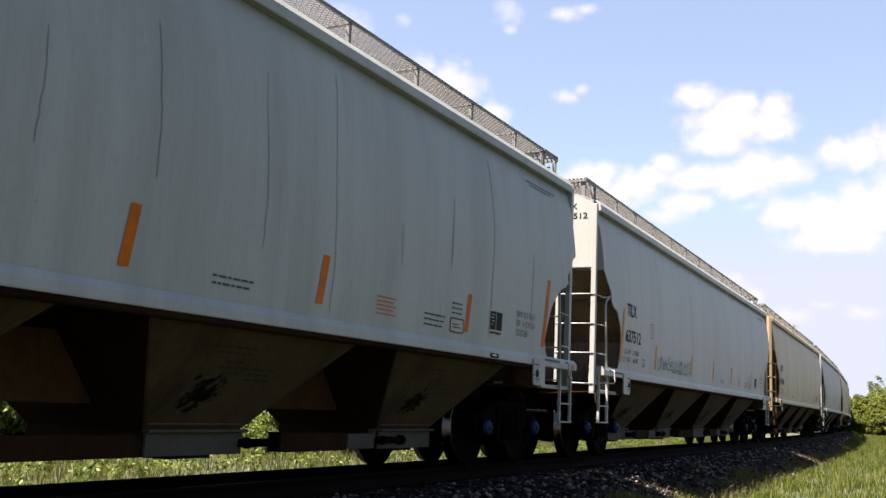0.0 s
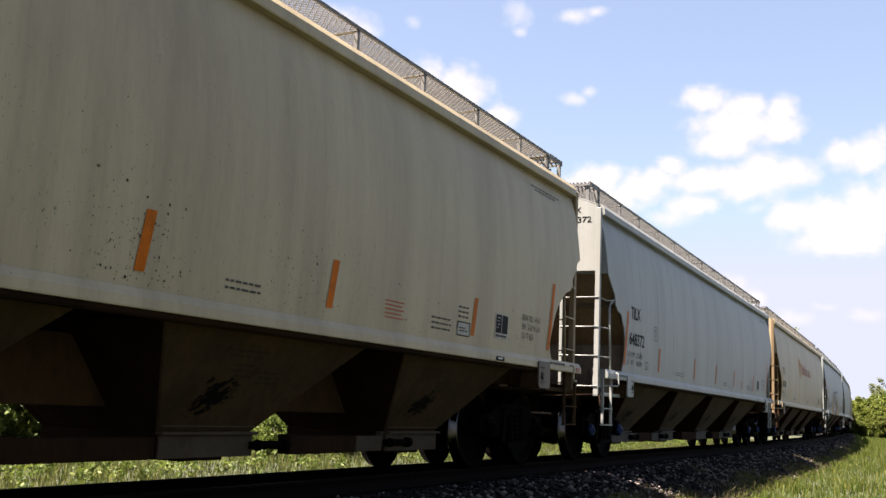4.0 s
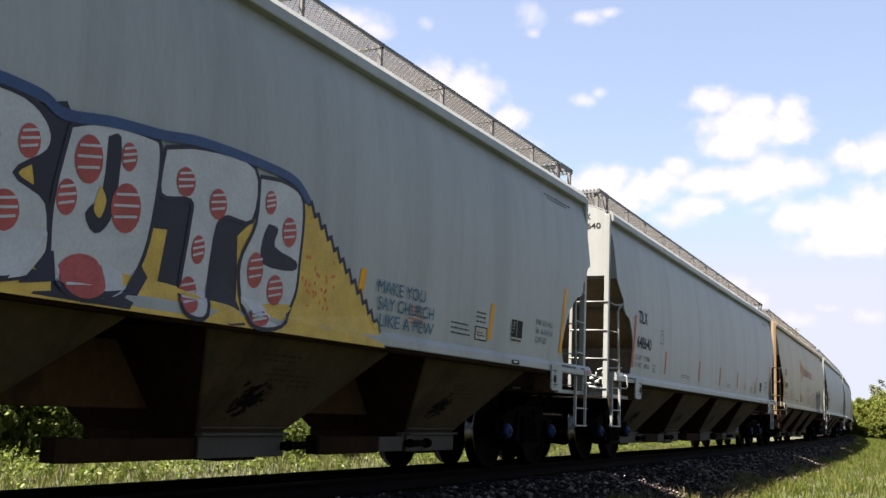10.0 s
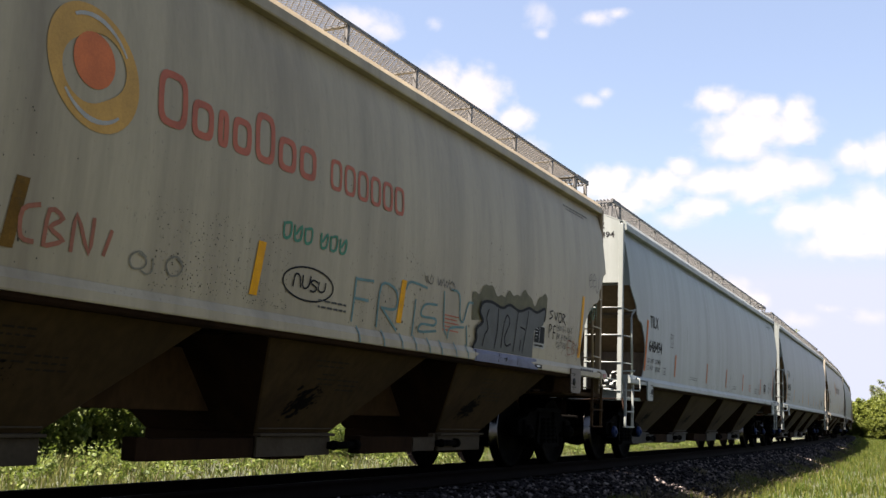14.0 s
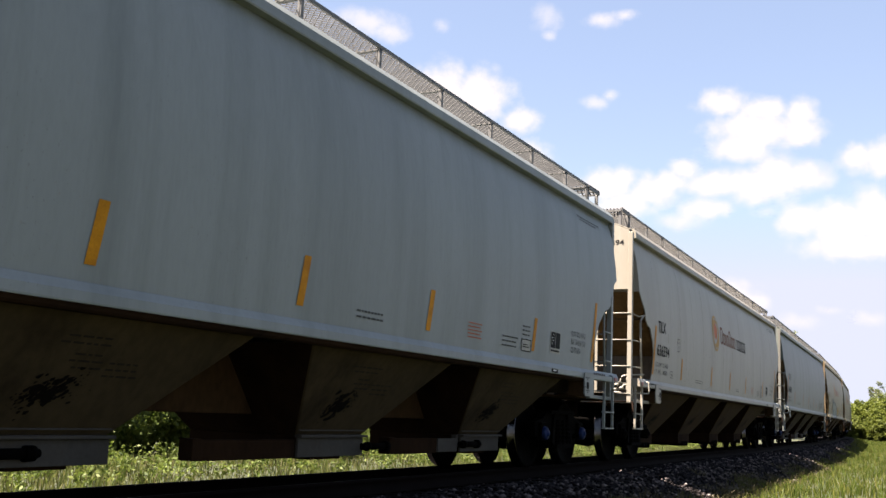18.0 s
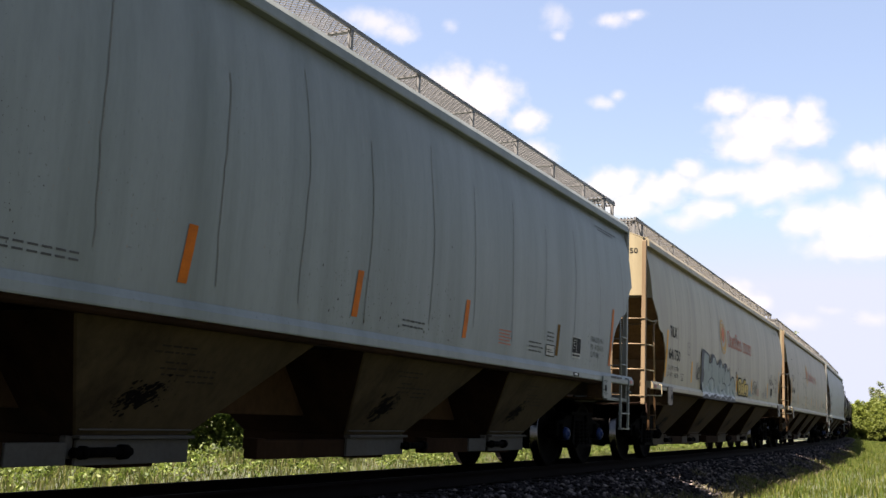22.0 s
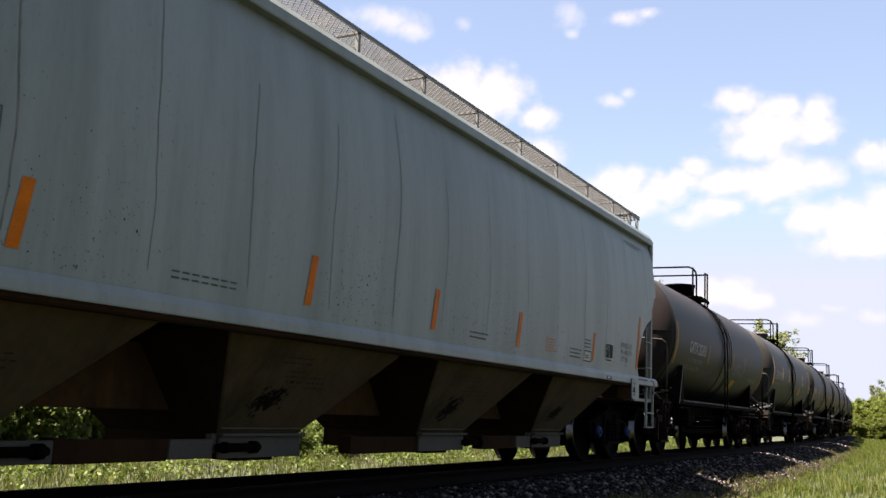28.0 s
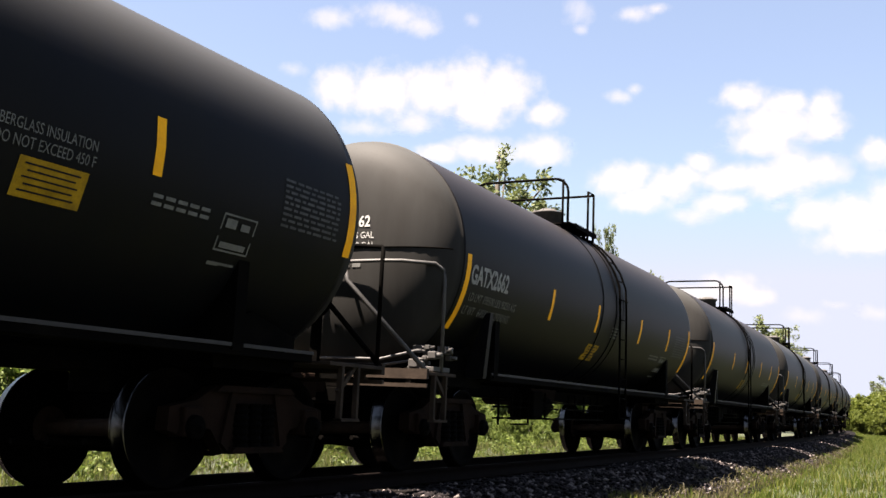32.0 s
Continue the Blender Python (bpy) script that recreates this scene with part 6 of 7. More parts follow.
def mural_layers(car):
    """Layers of small tags on the dirty car."""
    up = lambda d: (lambda a, z: (sill_face(a, z)[0] + d, a - HALF, z))
    rng = random.Random(17)
    pen = lambda lines, width, material, bow=5: [marks(car, "spray_stroke", stroke(bend(q, bow), width), material, lift=0.007) for q in lines]
    # thin scrawls towards the front
    pen([disc(4.23, 1.77, 0.33, 0.14, 22) + [(4.56, 1.77)], [(4.05, 1.80), (4.2, 1.86), (4.32, 1.74), (4.15, 1.70), (4.42, 1.82), (4.40, 1.68)], [(4.78, 1.64), (4.78, 1.73), (4.97, 1.74), (4.97, 1.65), (4.78, 1.64)],
         [(4.84, 1.68), (4.92, 1.70)], [(5.02, 1.70), (5.4, 1.685), (5.88, 1.70)], [(5.05, 1.64), (5.5, 1.635), (5.84, 1.65)], [(4.62, 1.92), (4.70, 1.80), (4.78, 1.92), (4.86, 1.82)], [(4.0, 2.0), (4.2, 2.05), (4.35, 1.98)]], 0.014, SPRAYOLIVE, 3)
    scribble(car, 2.5, 3.25, 1.75, 2.10, 5, 0.008, SPRAYGHOST, 27)
    scribble(car, 2.75, 3.1, 1.62, 1.76, 3, 0.012, FADED, 37)
    # brown tag
    pen([[(7.12, 1.96), (6.98, 1.90), (6.99, 1.72), (7.10, 1.70)], [(7.18, 1.68), (7.20, 1.94), (7.32, 1.90), (7.22, 1.82), (7.34, 1.75), (7.20, 1.69)], [(7.42, 1.68), (7.44, 1.95), (7.58, 1.70), (7.60, 1.96)], [(7.72, 1.70), (7.78, 1.90)]], 0.034, SPRAYRUST, 3)
    scribble(car, 7.95, 8.55, 1.62, 1.84, 3, 0.016, SPRAYGHOST, 22)
    for k in range(6):
        a = 9.85 + 0.17 * k + (0.1 if k > 2 else 0)
        marks(car, "spray_stroke", stroke(bend([(a, 2.36), (a + 0.01, 2.22), (a + 0.10, 2.24), (a + 0.11, 2.36), (a + 0.02, 2.35 - 0.08 * (k % 2))], 4), 0.028), SPRAYLEAF)
    marks(car, "spray_outline", stroke(disc(10.32, 1.83, 0.42, 0.16, 26) + [(10.74, 1.83)], 0.018), INK)
    scribble(car, 10.05, 10.6, 1.76, 1.92, 4, 0.018, INK, 24)
    # thin teal block letters, running down over the sill
    pen([[(11.15, 2.02), (11.12, 1.55)], [(11.15, 2.0), (11.5, 2.02)], [(11.14, 1.80), (11.42, 1.80)], [(11.62, 1.54), (11.66, 2.0), (11.98, 1.98), (12.0, 1.78), (11.68, 1.76)], [(11.7, 1.76), (12.05, 1.54)],
         [(12.44, 1.94), (12.41, 1.51)], [(12.98, 1.93), (12.70, 1.91), (12.60, 1.83), (12.63, 1.76), (12.95, 1.76), (12.93, 1.68), (12.62, 1.67), (12.58, 1.58), (13.0, 1.62)], [(13.14, 2.12), (13.18, 1.72), (13.26, 1.60)],
         [(13.32, 2.16), (13.55, 2.13), (13.60, 1.86), (13.70, 1.80), (13.82, 2.04), (13.96, 2.06)], [(13.30, 1.56), (13.36, 1.69), (13.74, 1.73)], [(13.80, 1.76), (13.86, 1.51)], [(12.2, 2.02), (12.3, 2.12), (12.7, 2.10)]], 0.030, SPRAYFADED, 4)
    for a in (11.2, 11.7, 12.1, 12.42, 12.75, 13.06, 13.45, 13.78):
        marks(car, "spray_drip", stroke([(a, 1.52), (a + 0.01, 1.42), (a + 0.03, 1.345)], 0.022), SPRAYFADED, surface=up(0.002))
    scribble(car, 12.6, 13.4, 2.14, 2.3, 5, 0.010, FADED, 25)
    # olive flames behind a dark block of four letters
    flame = []
    for k in range(49):
        a = 13.92 + 2.62 * k / 48
        flame.append((a, 2.20 + 0.06 * (a - 14) + 0.10 * abs(math.sin(2.9 * a + 0.6)) + 0.05 * math.sin(9.7 * a) + 0.025 * math.sin(23 * a)))
    marks(car, "spray_flame", [[(13.95, 1.85)] + flame + [(16.50, 2.10)]], SPRAYOLIVE, "olive sprayed flame edge")
    block = bend([(14.0, 1.50), (14.10, 1.62), (14.08, 1.75), (14.26, 1.86), (14.15, 1.98), (14.24, 2.11), (14.5, 2.14), (14.85, 2.10), (15.1, 2.17), (15.45, 2.12), (15.8, 2.20), (16.1, 2.17), (16.42, 2.25), (16.36, 2.0), (16.04, 1.90), (16.02, 1.50)], 4)
    marks(car, "spray_fill", [block], SPRAYDARK, "dark grey sprayed block letters", up(0.004))
    marks(car, "spray_outline", stroke(block[:52], 0.04), INK, surface=up(0.006))
    for q in ([(14.28, 1.54), (14.34, 1.70), (14.42, 1.78), (14.36, 1.92), (14.42, 2.04)], [(14.66, 1.54), (14.72, 1.80), (14.72, 2.08)], [(14.88, 1.56), (14.92, 1.86), (15.02, 2.02), (15.12, 1.92), (14.98, 1.72), (15.04, 1.60), (15.2, 1.64)],
              [(15.30, 1.54), (15.36, 1.90), (15.40, 2.10)], [(15.52, 1.56), (15.55, 1.72)], [(15.62, 1.54), (15.72, 1.90), (15.78, 2.16)], [(15.50, 1.90), (15.68, 1.88)]):
        marks(car, "spray_outline", stroke(bend(q, 4), 0.024), INK, surface=up(0.007))
    marks(car, "spray_fill", [rect(14.0, 1.335, 2.15, 0.155)], SPRAYLILAC, "lilac grey sprayed band on the sill", sill_face)
    for q in ([(14.72, 1.36), (14.78, 1.46)], [(14.92, 1.41), (15.02, 1.43), (14.96, 1.38)], [(15.38, 1.36), (15.40, 1.45)], [(14.03, 1.35), (14.05, 1.48)]):
        marks(car, "spray_stroke", stroke(q, 0.018), INK, surface=up(0.004))
    # black marker tags beside the panel
    pen([[(16.80, 2.27), (16.66, 2.24), (16.78, 2.18), (16.64, 2.13)], [(16.86, 2.26), (16.92, 2.14), (17.0, 2.27)], [(17.06, 2.26), (17.04, 2.14), (17.14, 2.13), (17.16, 2.25), (17.06, 2.26)], [(17.22, 2.13), (17.22, 2.26), (17.33, 2.24), (17.24, 2.19), (17.36, 2.10)],
         [(16.66, 1.84), (16.66, 2.04), (16.76, 2.02), (16.68, 1.94)], [(16.84, 1.84), (16.84, 2.03), (16.94, 2.04)], [(16.84, 1.94), (16.92, 1.94)], [(16.99, 1.85), (17.01, 1.86)]], 0.020, INK, 3)
    pen([[(17.64, 1.86), (17.50, 1.86), (17.50, 1.66), (17.64, 1.66)], [(17.50, 1.76), (17.60, 1.76)], [(17.70, 1.66), (17.71, 1.87), (17.82, 1.83), (17.72, 1.77), (17.84, 1.71), (17.70, 1.66)], [(17.90, 1.87), (17.92, 1.68), (17.98, 1.78), (18.03, 1.68), (18.05, 1.87)]], 0.016, SPRAYRUST, 3)
    scribble(car, 18.45, 18.85, 2.25, 2.65, 3, 0.012, SPRAYLEAF, 31)
    scribble(car, 18.45, 18.95, 2.80, 3.15, 3, 0.012, FADED, 35)
    tagged(marks(car, "dirt_specks", [disc(8.2 + 1.8 * rng.random(), 1.55 + 0.7 * rng.random() ** 1.5, rng.uniform(0.003, 0.007), rng.uniform(0.003, 0.009), 5) for k in range(380)], GRIT, lift=0.005), kind="stuff")


SPRAYFADED = plain("faded_teal_spray", (0.085, 0.165, 0.165), 0.7, 0.0, 0.35, 6, bumpy=0)
SPRAYLILAC = plain("lilac_grey_spray", (0.115, 0.118, 0.165), 0.7, 0.0, 0.3, 5, bumpy=0)
SPRAYGHOST = plain("ghost_grey_spray", (0.15, 0.135, 0.10), 0.7, 0.0, 0.3, 6, bumpy=0)
SPRAYOLIVE = plain("olive_spray", (0.085, 0.075, 0.035), 0.7, 0.0, 0.35, 5, bumpy=0)


def cracks(car):
    """Cracks in the paint, rust-black and broken, with dirt along the foot of the side."""
    rng = random.Random(77)
    runs = [[(1.28, 3.38), (1.57, 3.42), (1.90, 3.47)], [(1.33, 3.33), (1.32, 2.93), (1.32, 2.53)], [(1.90, 3.47), (1.96, 3.10), (1.90, 2.46)], [(1.32, 3.01), (1.73, 3.10), (2.37, 3.16)], [(2.43, 3.05), (2.38, 2.68), (2.28, 2.30), (2.16, 1.62)],
            [(3.15, 3.23), (3.17, 3.02), (3.68, 2.97), (4.28, 2.97)], [(3.16, 2.77), (3.12, 2.40), (3.0, 2.04), (2.86, 1.58)], [(4.87, 3.03), (4.78, 2.54), (4.50, 1.79), (4.40, 1.54)], [(5.23, 3.46), (5.35, 2.79), (5.20, 2.01), (5.08, 1.59)],
            [(5.81, 2.83), (6.77, 2.92), (7.5, 2.90), (8.28, 2.94)], [(5.89, 2.62), (6.15, 2.52), (7.02, 2.45)], [(6.36, 2.33), (7.11, 2.26)], [(5.95, 2.02), (6.99, 2.02), (8.27, 2.02)], [(6.37, 2.60), (6.40, 2.15), (6.28, 1.82), (6.24, 1.55)],
            [(7.14, 1.84), (8.79, 1.82)], [(7.67, 2.65), (7.52, 1.65)], [(5.52, 1.53), (6.75, 1.56), (8.14, 1.54)], [(9.95, 1.80), (10.0, 2.5), (10.1, 3.2)], [(10.6, 1.7), (10.62, 2.3)], [(10.75, 2.20), (11.4, 2.18), (11.9, 2.2)], [(11.4, 1.7), (11.5, 2.4)],
            [(12.9, 1.7), (12.95, 2.4)], [(14.8, 2.1), (15.6, 2.05)], [(13.6, 1.8), (13.65, 2.6)]]
    for n, r in enumerate(runs):
        pts = [(x + rng.uniform(-0.012, 0.012), z + rng.uniform(-0.012, 0.012)) for x, z in bend(r, 10)]
        i = 0
        while i < len(pts) - 2:
            j = min(i + rng.randint(3, 8), len(pts) - 1)
            marks(car, "paint_crack", stroke(pts[i:j + 1], rng.uniform(0.006, 0.016)), INK if rng.random() < 0.7 else GRIT, lift=0.008)
            i = j + rng.choice((0, 0, 1))
        if n in (9, 10, 11, 12, 14):
            flecks = [disc(x + rng.gauss(0, 0.10), z + rng.gauss(0, 0.03), rng.uniform(0.006, 0.024), rng.uniform(0.004, 0.012), 6) for x, z in pts for q in range(3)]
            marks(car, "flaking_specks", flecks, INK, lift=0.009)


SPRAYNAVY = plain("navy_spray", (0.008, 0.009, 0.020), 0.6, 0.0, 0.3, 4, bumpy=0)
SPRAYTEAL = plain("dark_teal_spray", (0.016, 0.10, 0.15), 0.6, 0.0, 0.3, 4, bumpy=0, spec=0.1)
SPRAYRUST = plain("rust_red_spray", (0.22, 0.07, 0.035), 0.6, 0.0, 0.3, 4, bumpy=0)
SPRAYLEAF = plain("green_spray", (0.02, 0.14, 0.08), 0.6, 0.0, 0.3, 4, bumpy=0)
SPRAYDARK = plain("charcoal_spray", (0.05, 0.052, 0.048), 0.6, 0.0, 0.3, 4, bumpy=0)


# ---- tank cars ----
LT = 14.9
PY = -0.68
TR, TZ, TL = 1.57, 2.61, 6.04
TS, DH = 6.17, 0.54


def tank_w(z):
    return math.sqrt(max(TR * TR - (z - TZ) ** 2, 0.01))


def shell(bm):
    prof = []
    for k in range(11):
        t = math.pi / 2 * k / 10
        prof.append((-TS - DH * math.cos(t), max(0.002, (TR - 0.01) * math.sin(t) ** 0.68)))
    prof += [(-TS, TR), (-TS + 0.06, TR), (-TL / 2, TR), (0, TR), (TL / 2, TR), (TS - 0.06, TR), (TS, TR)]
    prof += [(-d, r) for d, r in prof[10::-1]]
    turned(bm, prof, 72, "y", (0, 0, TZ))


def belt(bm):
    for y in (-0.42, 0.36, 0.62):
        turned(bm, [(-0.04, TR + 0.001), (-0.04, TR + 0.014), (0.04, TR + 0.014), (0.04, TR + 0.001)], 72, "y", (0, y, TZ), smooth=False)


def tank_sill(bm, sgn):
    box(bm, *sorted((sgn * 1.10, sgn * 1.38)), -TL + 1.25, TL - 0.2, 1.06, 1.16, 0.01)
    for sy in (-1, 1):
        prism(bm, [(sy * (TL - 1.3), 1.1), (sy * (TL - 1.3), 2.0), (sy * (TL - 1.45), 2.0), (sy * (TL - 1.45), 1.1)], 0, *sorted((sgn * 1.0, sgn * 1.40)))


def stub_sill(bm):
    box(bm, -0.26, 0.26, -TL - 0.85, TL + 0.85, 0.86, 1.06, 0.02)
    for sy in (-1, 1):
        box(bm, -0.26, 0.26, *sorted((sy * 4.3, sy * (TL + 0.85))), 0.68, 0.88, 0.02)
        prism(bm, [(sy * (TL - 1.4), 0.95), (sy * (TL - 0.2), 0.95), (sy * (TL - 0.2), 1.3), (sy * (TL - 0.9), 1.5), (sy * (TL - 1.4), 1.3)], 0, -1.15, 1.15)


def bottom_outlet(bm):
    prism(bm, [(-1.1, 1.06), (0.15, 1.06), (0.0, 0.82), (-0.25, 0.76), (-0.75, 0.76), (-0.95, 0.82)], 0, -0.5, 0.5)
    turned(bm, [(0.50, 0.001), (0.50, 0.10), (0.60, 0.10), (0.60, 0.14), (0.80, 0.14)], 14, "z", (0.0, -0.55, 0))


def deck(bm, sgn):
    y, half = sgn * (TL + (0.38 if sgn < 0 else 0.52)), 0.38 if sgn < 0 else 0.52
    box(bm, -1.46, 1.46, y - half, y + half, 1.05, 1.09, 0.006)
    box(bm, -1.46, 1.46, y + sgn * half - 0.03, y + sgn * half + 0.03, 1.00, 1.12)
    box(bm, -1.46, 1.46, y + sgn * half - 0.02, y + sgn * half + 0.02, 0.90, 0.945)
    for w in (-1.2, -0.6, 0.6, 1.2):
        box(bm, w - 0.03, w + 0.03, y + sgn * half - 0.015, y + sgn * half + 0.015, 0.92, 1.02)


def deck_rail(bm, sgn):
    y = sgn * (TL + (0.34 if sgn < 0 else 0.96))
    o = sgn * (TL + (0.76 if sgn < 0 else 1.04))
    pts = [(1.42, y, 1.08), (1.42, y, 2.25), (1.41, y + sgn * 0.03, 2.36), (1.34, y + sgn * 0.12, 2.43), (1.0, o - sgn * 0.06, 2.44), (0.7, o, 2.44), (-0.7, o, 2.44), (-1.0, o - sgn * 0.06, 2.44), (-1.34, y + sgn * 0.12, 2.43), (-1.41, y + sgn * 0.03, 2.36), (-1.42, y, 2.25), (-1.42, y, 1.08)]
    tube(bm, pts, 0.024, 8)


def deck_brace(bm, sx, sgn):
    tube(bm, [(sx * 1.42, sgn * (TL + (0.74 if sgn < 0 else 1.02)), 1.10), (sx * 0.27, sgn * (TL + (0.78 if sgn < 0 else 1.04)), 2.20), (sx * 0.20, sgn * (TL + (0.78 if sgn < 0 else 1.04)), 2.44)], 0.03, 6)


def tank_step(bm, sx, sy):
    y = sy * (TL + 0.55)
    for yy in (0, 0.30):
        box(bm, *sorted((sx * 1.40, sx * 1.46)), y - sy * yy - 0.02, y - sy * yy + 0.02, 0.50, 1.06)
    box(bm, *sorted((sx * 1.38, sx * 1.48)), *sorted((y + sy * 0.02, y - sy * 0.32)), 0.495, 0.525)
    prism(bm, [(y - sy * 0.0, 1.06), (y - sy * 0.06, 1.06), (y - sy * 0.36, 0.80), (y - sy * 0.30, 0.78)], 0, *sorted((sx * 1.40, sx * 1.44)))


def side_ladder(bm):
    def out(z):
        return 1.60 if z < TZ else tank_w(z) + 0.06
    for y in (-0.20, 0.20):
        tube(bm, [(out(z), y, z) for z in (0.58, 1.2, 1.8, 2.5, 3.0, 3.3, 3.6, 3.8, 3.97)], 0.02, 6)
    for k in range(10):
        z = 0.60 + 0.36 * k
        if z < 3.95:
            tube(bm, [(out(z), -0.2, z), (out(z), 0.2, z)], 0.012, 5)


def platform(bm):
    for sx in (-1, 1):
        box(bm, *sorted((sx * 0.58, sx * 0.98)), -0.30, 0.88, 4.05, 4.075)
        for k in range(9):
            y = -0.26 + 1.1 * k / 8
            box(bm, *sorted((sx * 0.58, sx * 0.98)), y - 0.018, y + 0.018, 4.076, 4.095)
        box(bm, *sorted((sx * 0.93, sx * 0.985)), -0.30, 0.88, 4.0, 4.05)
        for y in (-0.2, 0.3, 0.8):
            box(bm, *sorted((sx * 0.72, sx * 0.78)), y - 0.03, y + 0.03, 3.92, 4.05)
    box(bm, -0.98, 0.98, -0.62, -0.30, 4.03, 4.06)
    box(bm, -0.58, 0.58, -0.30, 0.20, 4.03, 4.055)


def dome(bm):
    turned(bm, [(4.0, 0.26), (4.30, 0.26), (4.31, 0.30), (4.345, 0.30), (4.35, 0.24), (4.41, 0.13), (4.42, 0.001)], 24, "z")
    for k in range(8):
        c, s = math.cos(k * 0.785), math.sin(k * 0.785)
        turned(bm, [(4.29, 0.02), (4.375, 0.02), (4.375, 0.001)], 6, "z", (0.275 * c, 0.275 * s, 0))


def valve(bm):
    turned(bm, [(4.02, 0.10), (4.17, 0.10), (4.19, 0.05), (4.22, 0.04)], 12, "z")


def rail_hoop(bm):
    bow = [(0.94 - 0.26 * (1 - math.cos(t)), 0, 4.60 + 0.26 * math.sin(t)) for t in np.linspace(0, math.pi / 2, 7)]
    tube(bm, [(0.94, 0, 4.0)] + bow + [(-w, 0, z) for w, _, z in bow[::-1]] + [(-0.94, 0, 4.0)], 0.024, 8)


def rail_loop(bm):
    """Guard rail round the back of the platform, on four posts."""
    a, z = -0.35, 4.84
    pts = [(0.94, a, 3.90), (0.94, a, z), (0.94, -0.06, z), (0.92, 0.0, z), (0.84, 0.03, z), (-0.84, 0.03, z), (-0.92, 0.0, z), (-0.94, -0.06, z), (-0.94, a, z), (-0.94, a, 3.90)]
    tube(bm, pts, 0.023, 8)


def rail_post(bm):
    tube(bm, [(0.94, 0, 3.74), (0.94, 0, 4.84)], 0.023, 8)


def brake_gear(bm):
    """Rods and hangers of the brake rigging under the tank."""
    for z, y0, y1 in ((0.82, -3.6, 1.7), (0.72, -3.6, 1.7), (0.55, -3.6, 1.7)):
        tube(bm, [(0.9, y0, z), (0.9, y1, z)], 0.016, 6)
    for k, y in enumerate((-3.4, -2.9, -2.55, -2.2, -1.45, -0.3, 0.05, 0.55, 0.95, 1.35)):
        tube(bm, [(0.9, y, 0.98), (0.9, y, 0.55 if k % 3 else 0.45)], 0.017, 6)
    tube(bm, [(0.9, -2.9, 0.46), (0.9, -2.2, 0.46)], 0.014, 5)


def brake_cylinder(bm):
    box(bm, 0.55, 0.95, -2.10, -1.65, 0.56, 1.0, 0.04)
    turned(bm, [(-0.32, 0.001), (-0.30, 0.16), (0.28, 0.16), (0.32, 0.05), (0.7, 0.03)], 16, "y", (0.75, -1.4, 0.76))


def hand_brake(bm):
    """Brake wheel on a post before the head."""
    y = -TL - 0.86
    box(bm, -0.18, -0.06, y, y + 0.08, 0.95, 2.25, 0.01)
    box(bm, -0.26, 0.02, y - 0.05, y + 0.05, 1.95, 2.25, 0.02)
    turned(bm, [(-0.018, 0.27), (-0.018, 0.30), (0.018, 0.30), (0.018, 0.27), (-0.018, 0.27)], 28, "y", (-0.12, y - 0.10, 1.98))
    turned(bm, [(-0.03, 0.001), (-0.03, 0.05), (0.03, 0.05)], 12, "y", (-0.12, y - 0.10, 1.98))
    for k in range(5):
        c, s = math.cos(1.257 * k + 0.3), math.sin(1.257 * k + 0.3)
        tube(bm, [(-0.12, y - 0.10, 1.98), (-0.12 + 0.28 * c, y - 0.10, 1.98 + 0.28 * s)], 0.014, 5)


def brake_valve(bm):
    """Valve block with studs and pipes on the corner of the deck."""
    rng = random.Random(4)
    y = -TL - 0.40
    for k in range(14):
        w, yy, z = rng.uniform(1.08, 1.44), y + rng.uniform(-0.16, 0.34), rng.uniform(1.14, 1.40)
        h = rng.uniform(0.03, 0.065)
        box(bm, w - h, w + h, yy - h, yy + h, z - h * 0.8, z + h * 0.8, 0.01)
        turned(bm, [(-0.04, 0.001), (-0.04, h * 0.6), (0.06, h * 0.6), (0.06, 0.001)], 8, "x", (w + h, yy, z))
    box(bm, 1.05, 1.42, y - 0.14, y + 0.30, 1.10, 1.16, 0.01)


def brake_pipe(bm, k):
    y = -TL - 0.66 - 0.03 * k
    tube(bm, [(-0.6, y, 1.16 + 0.07 * k), (0.75, y, 1.16 + 0.07 * k), (0.95, y + 0.1, 1.20 + 0.09 * k), (1.10, y + 0.24, 1.24 + 0.11 * k), (1.22, y + 0.30, 1.25 + 0.11 * k)], 0.02, 6)


def placard_board(bm):
    y = -TL - 0.80
    prism(bm, [(0.19, 1.62), (0.41, 1.41), (0.19, 1.20), (-0.03, 1.41)], 1, y, y + 0.02)


def placard_mark(bm):
    y = -TL - 0.806
    prism(bm, [(0.31, 1.40), (0.345, 1.40), (0.27, 1.34), (0.235, 1.34)], 1, y, y + 0.004)
    for k in range(4):
        c, s = ((1, 0), (0, 1), (-1, 0), (0, -1))[k]
    for (w0, z0), (w1, z1) in (((0.19, 1.585), (0.373, 1.41)), ((0.007, 1.41), (0.19, 1.585)), ((-0.02, 1.405), (0.40, 1.42))):
        tube(bm, [(w0, y, z0), (w1, y, z1)], 0.008, 4)


def head_seam(bm):
    put = tank_end(0.004)
    tube(bm, [put(w, TZ + 0.02) for w in np.linspace(-1.5, 1.5, 25)], 0.010, 5)


def skirt_bracket(bm, sy):
    """Saddle plate between the shell and the running board."""
    y = sy * (TL - 0.95)
    prism(bm, [(1.10, 1.08), (1.42, 1.08), (1.50, 1.95), (1.42, 1.95)], 1, y - 0.05, y + 0.05)


def board_edge(bm, sx):
    box(bm, *sorted((sx * 1.382, sx * 1.392)), -TL + 1.25, TL - 0.2, 1.135, 1.168)


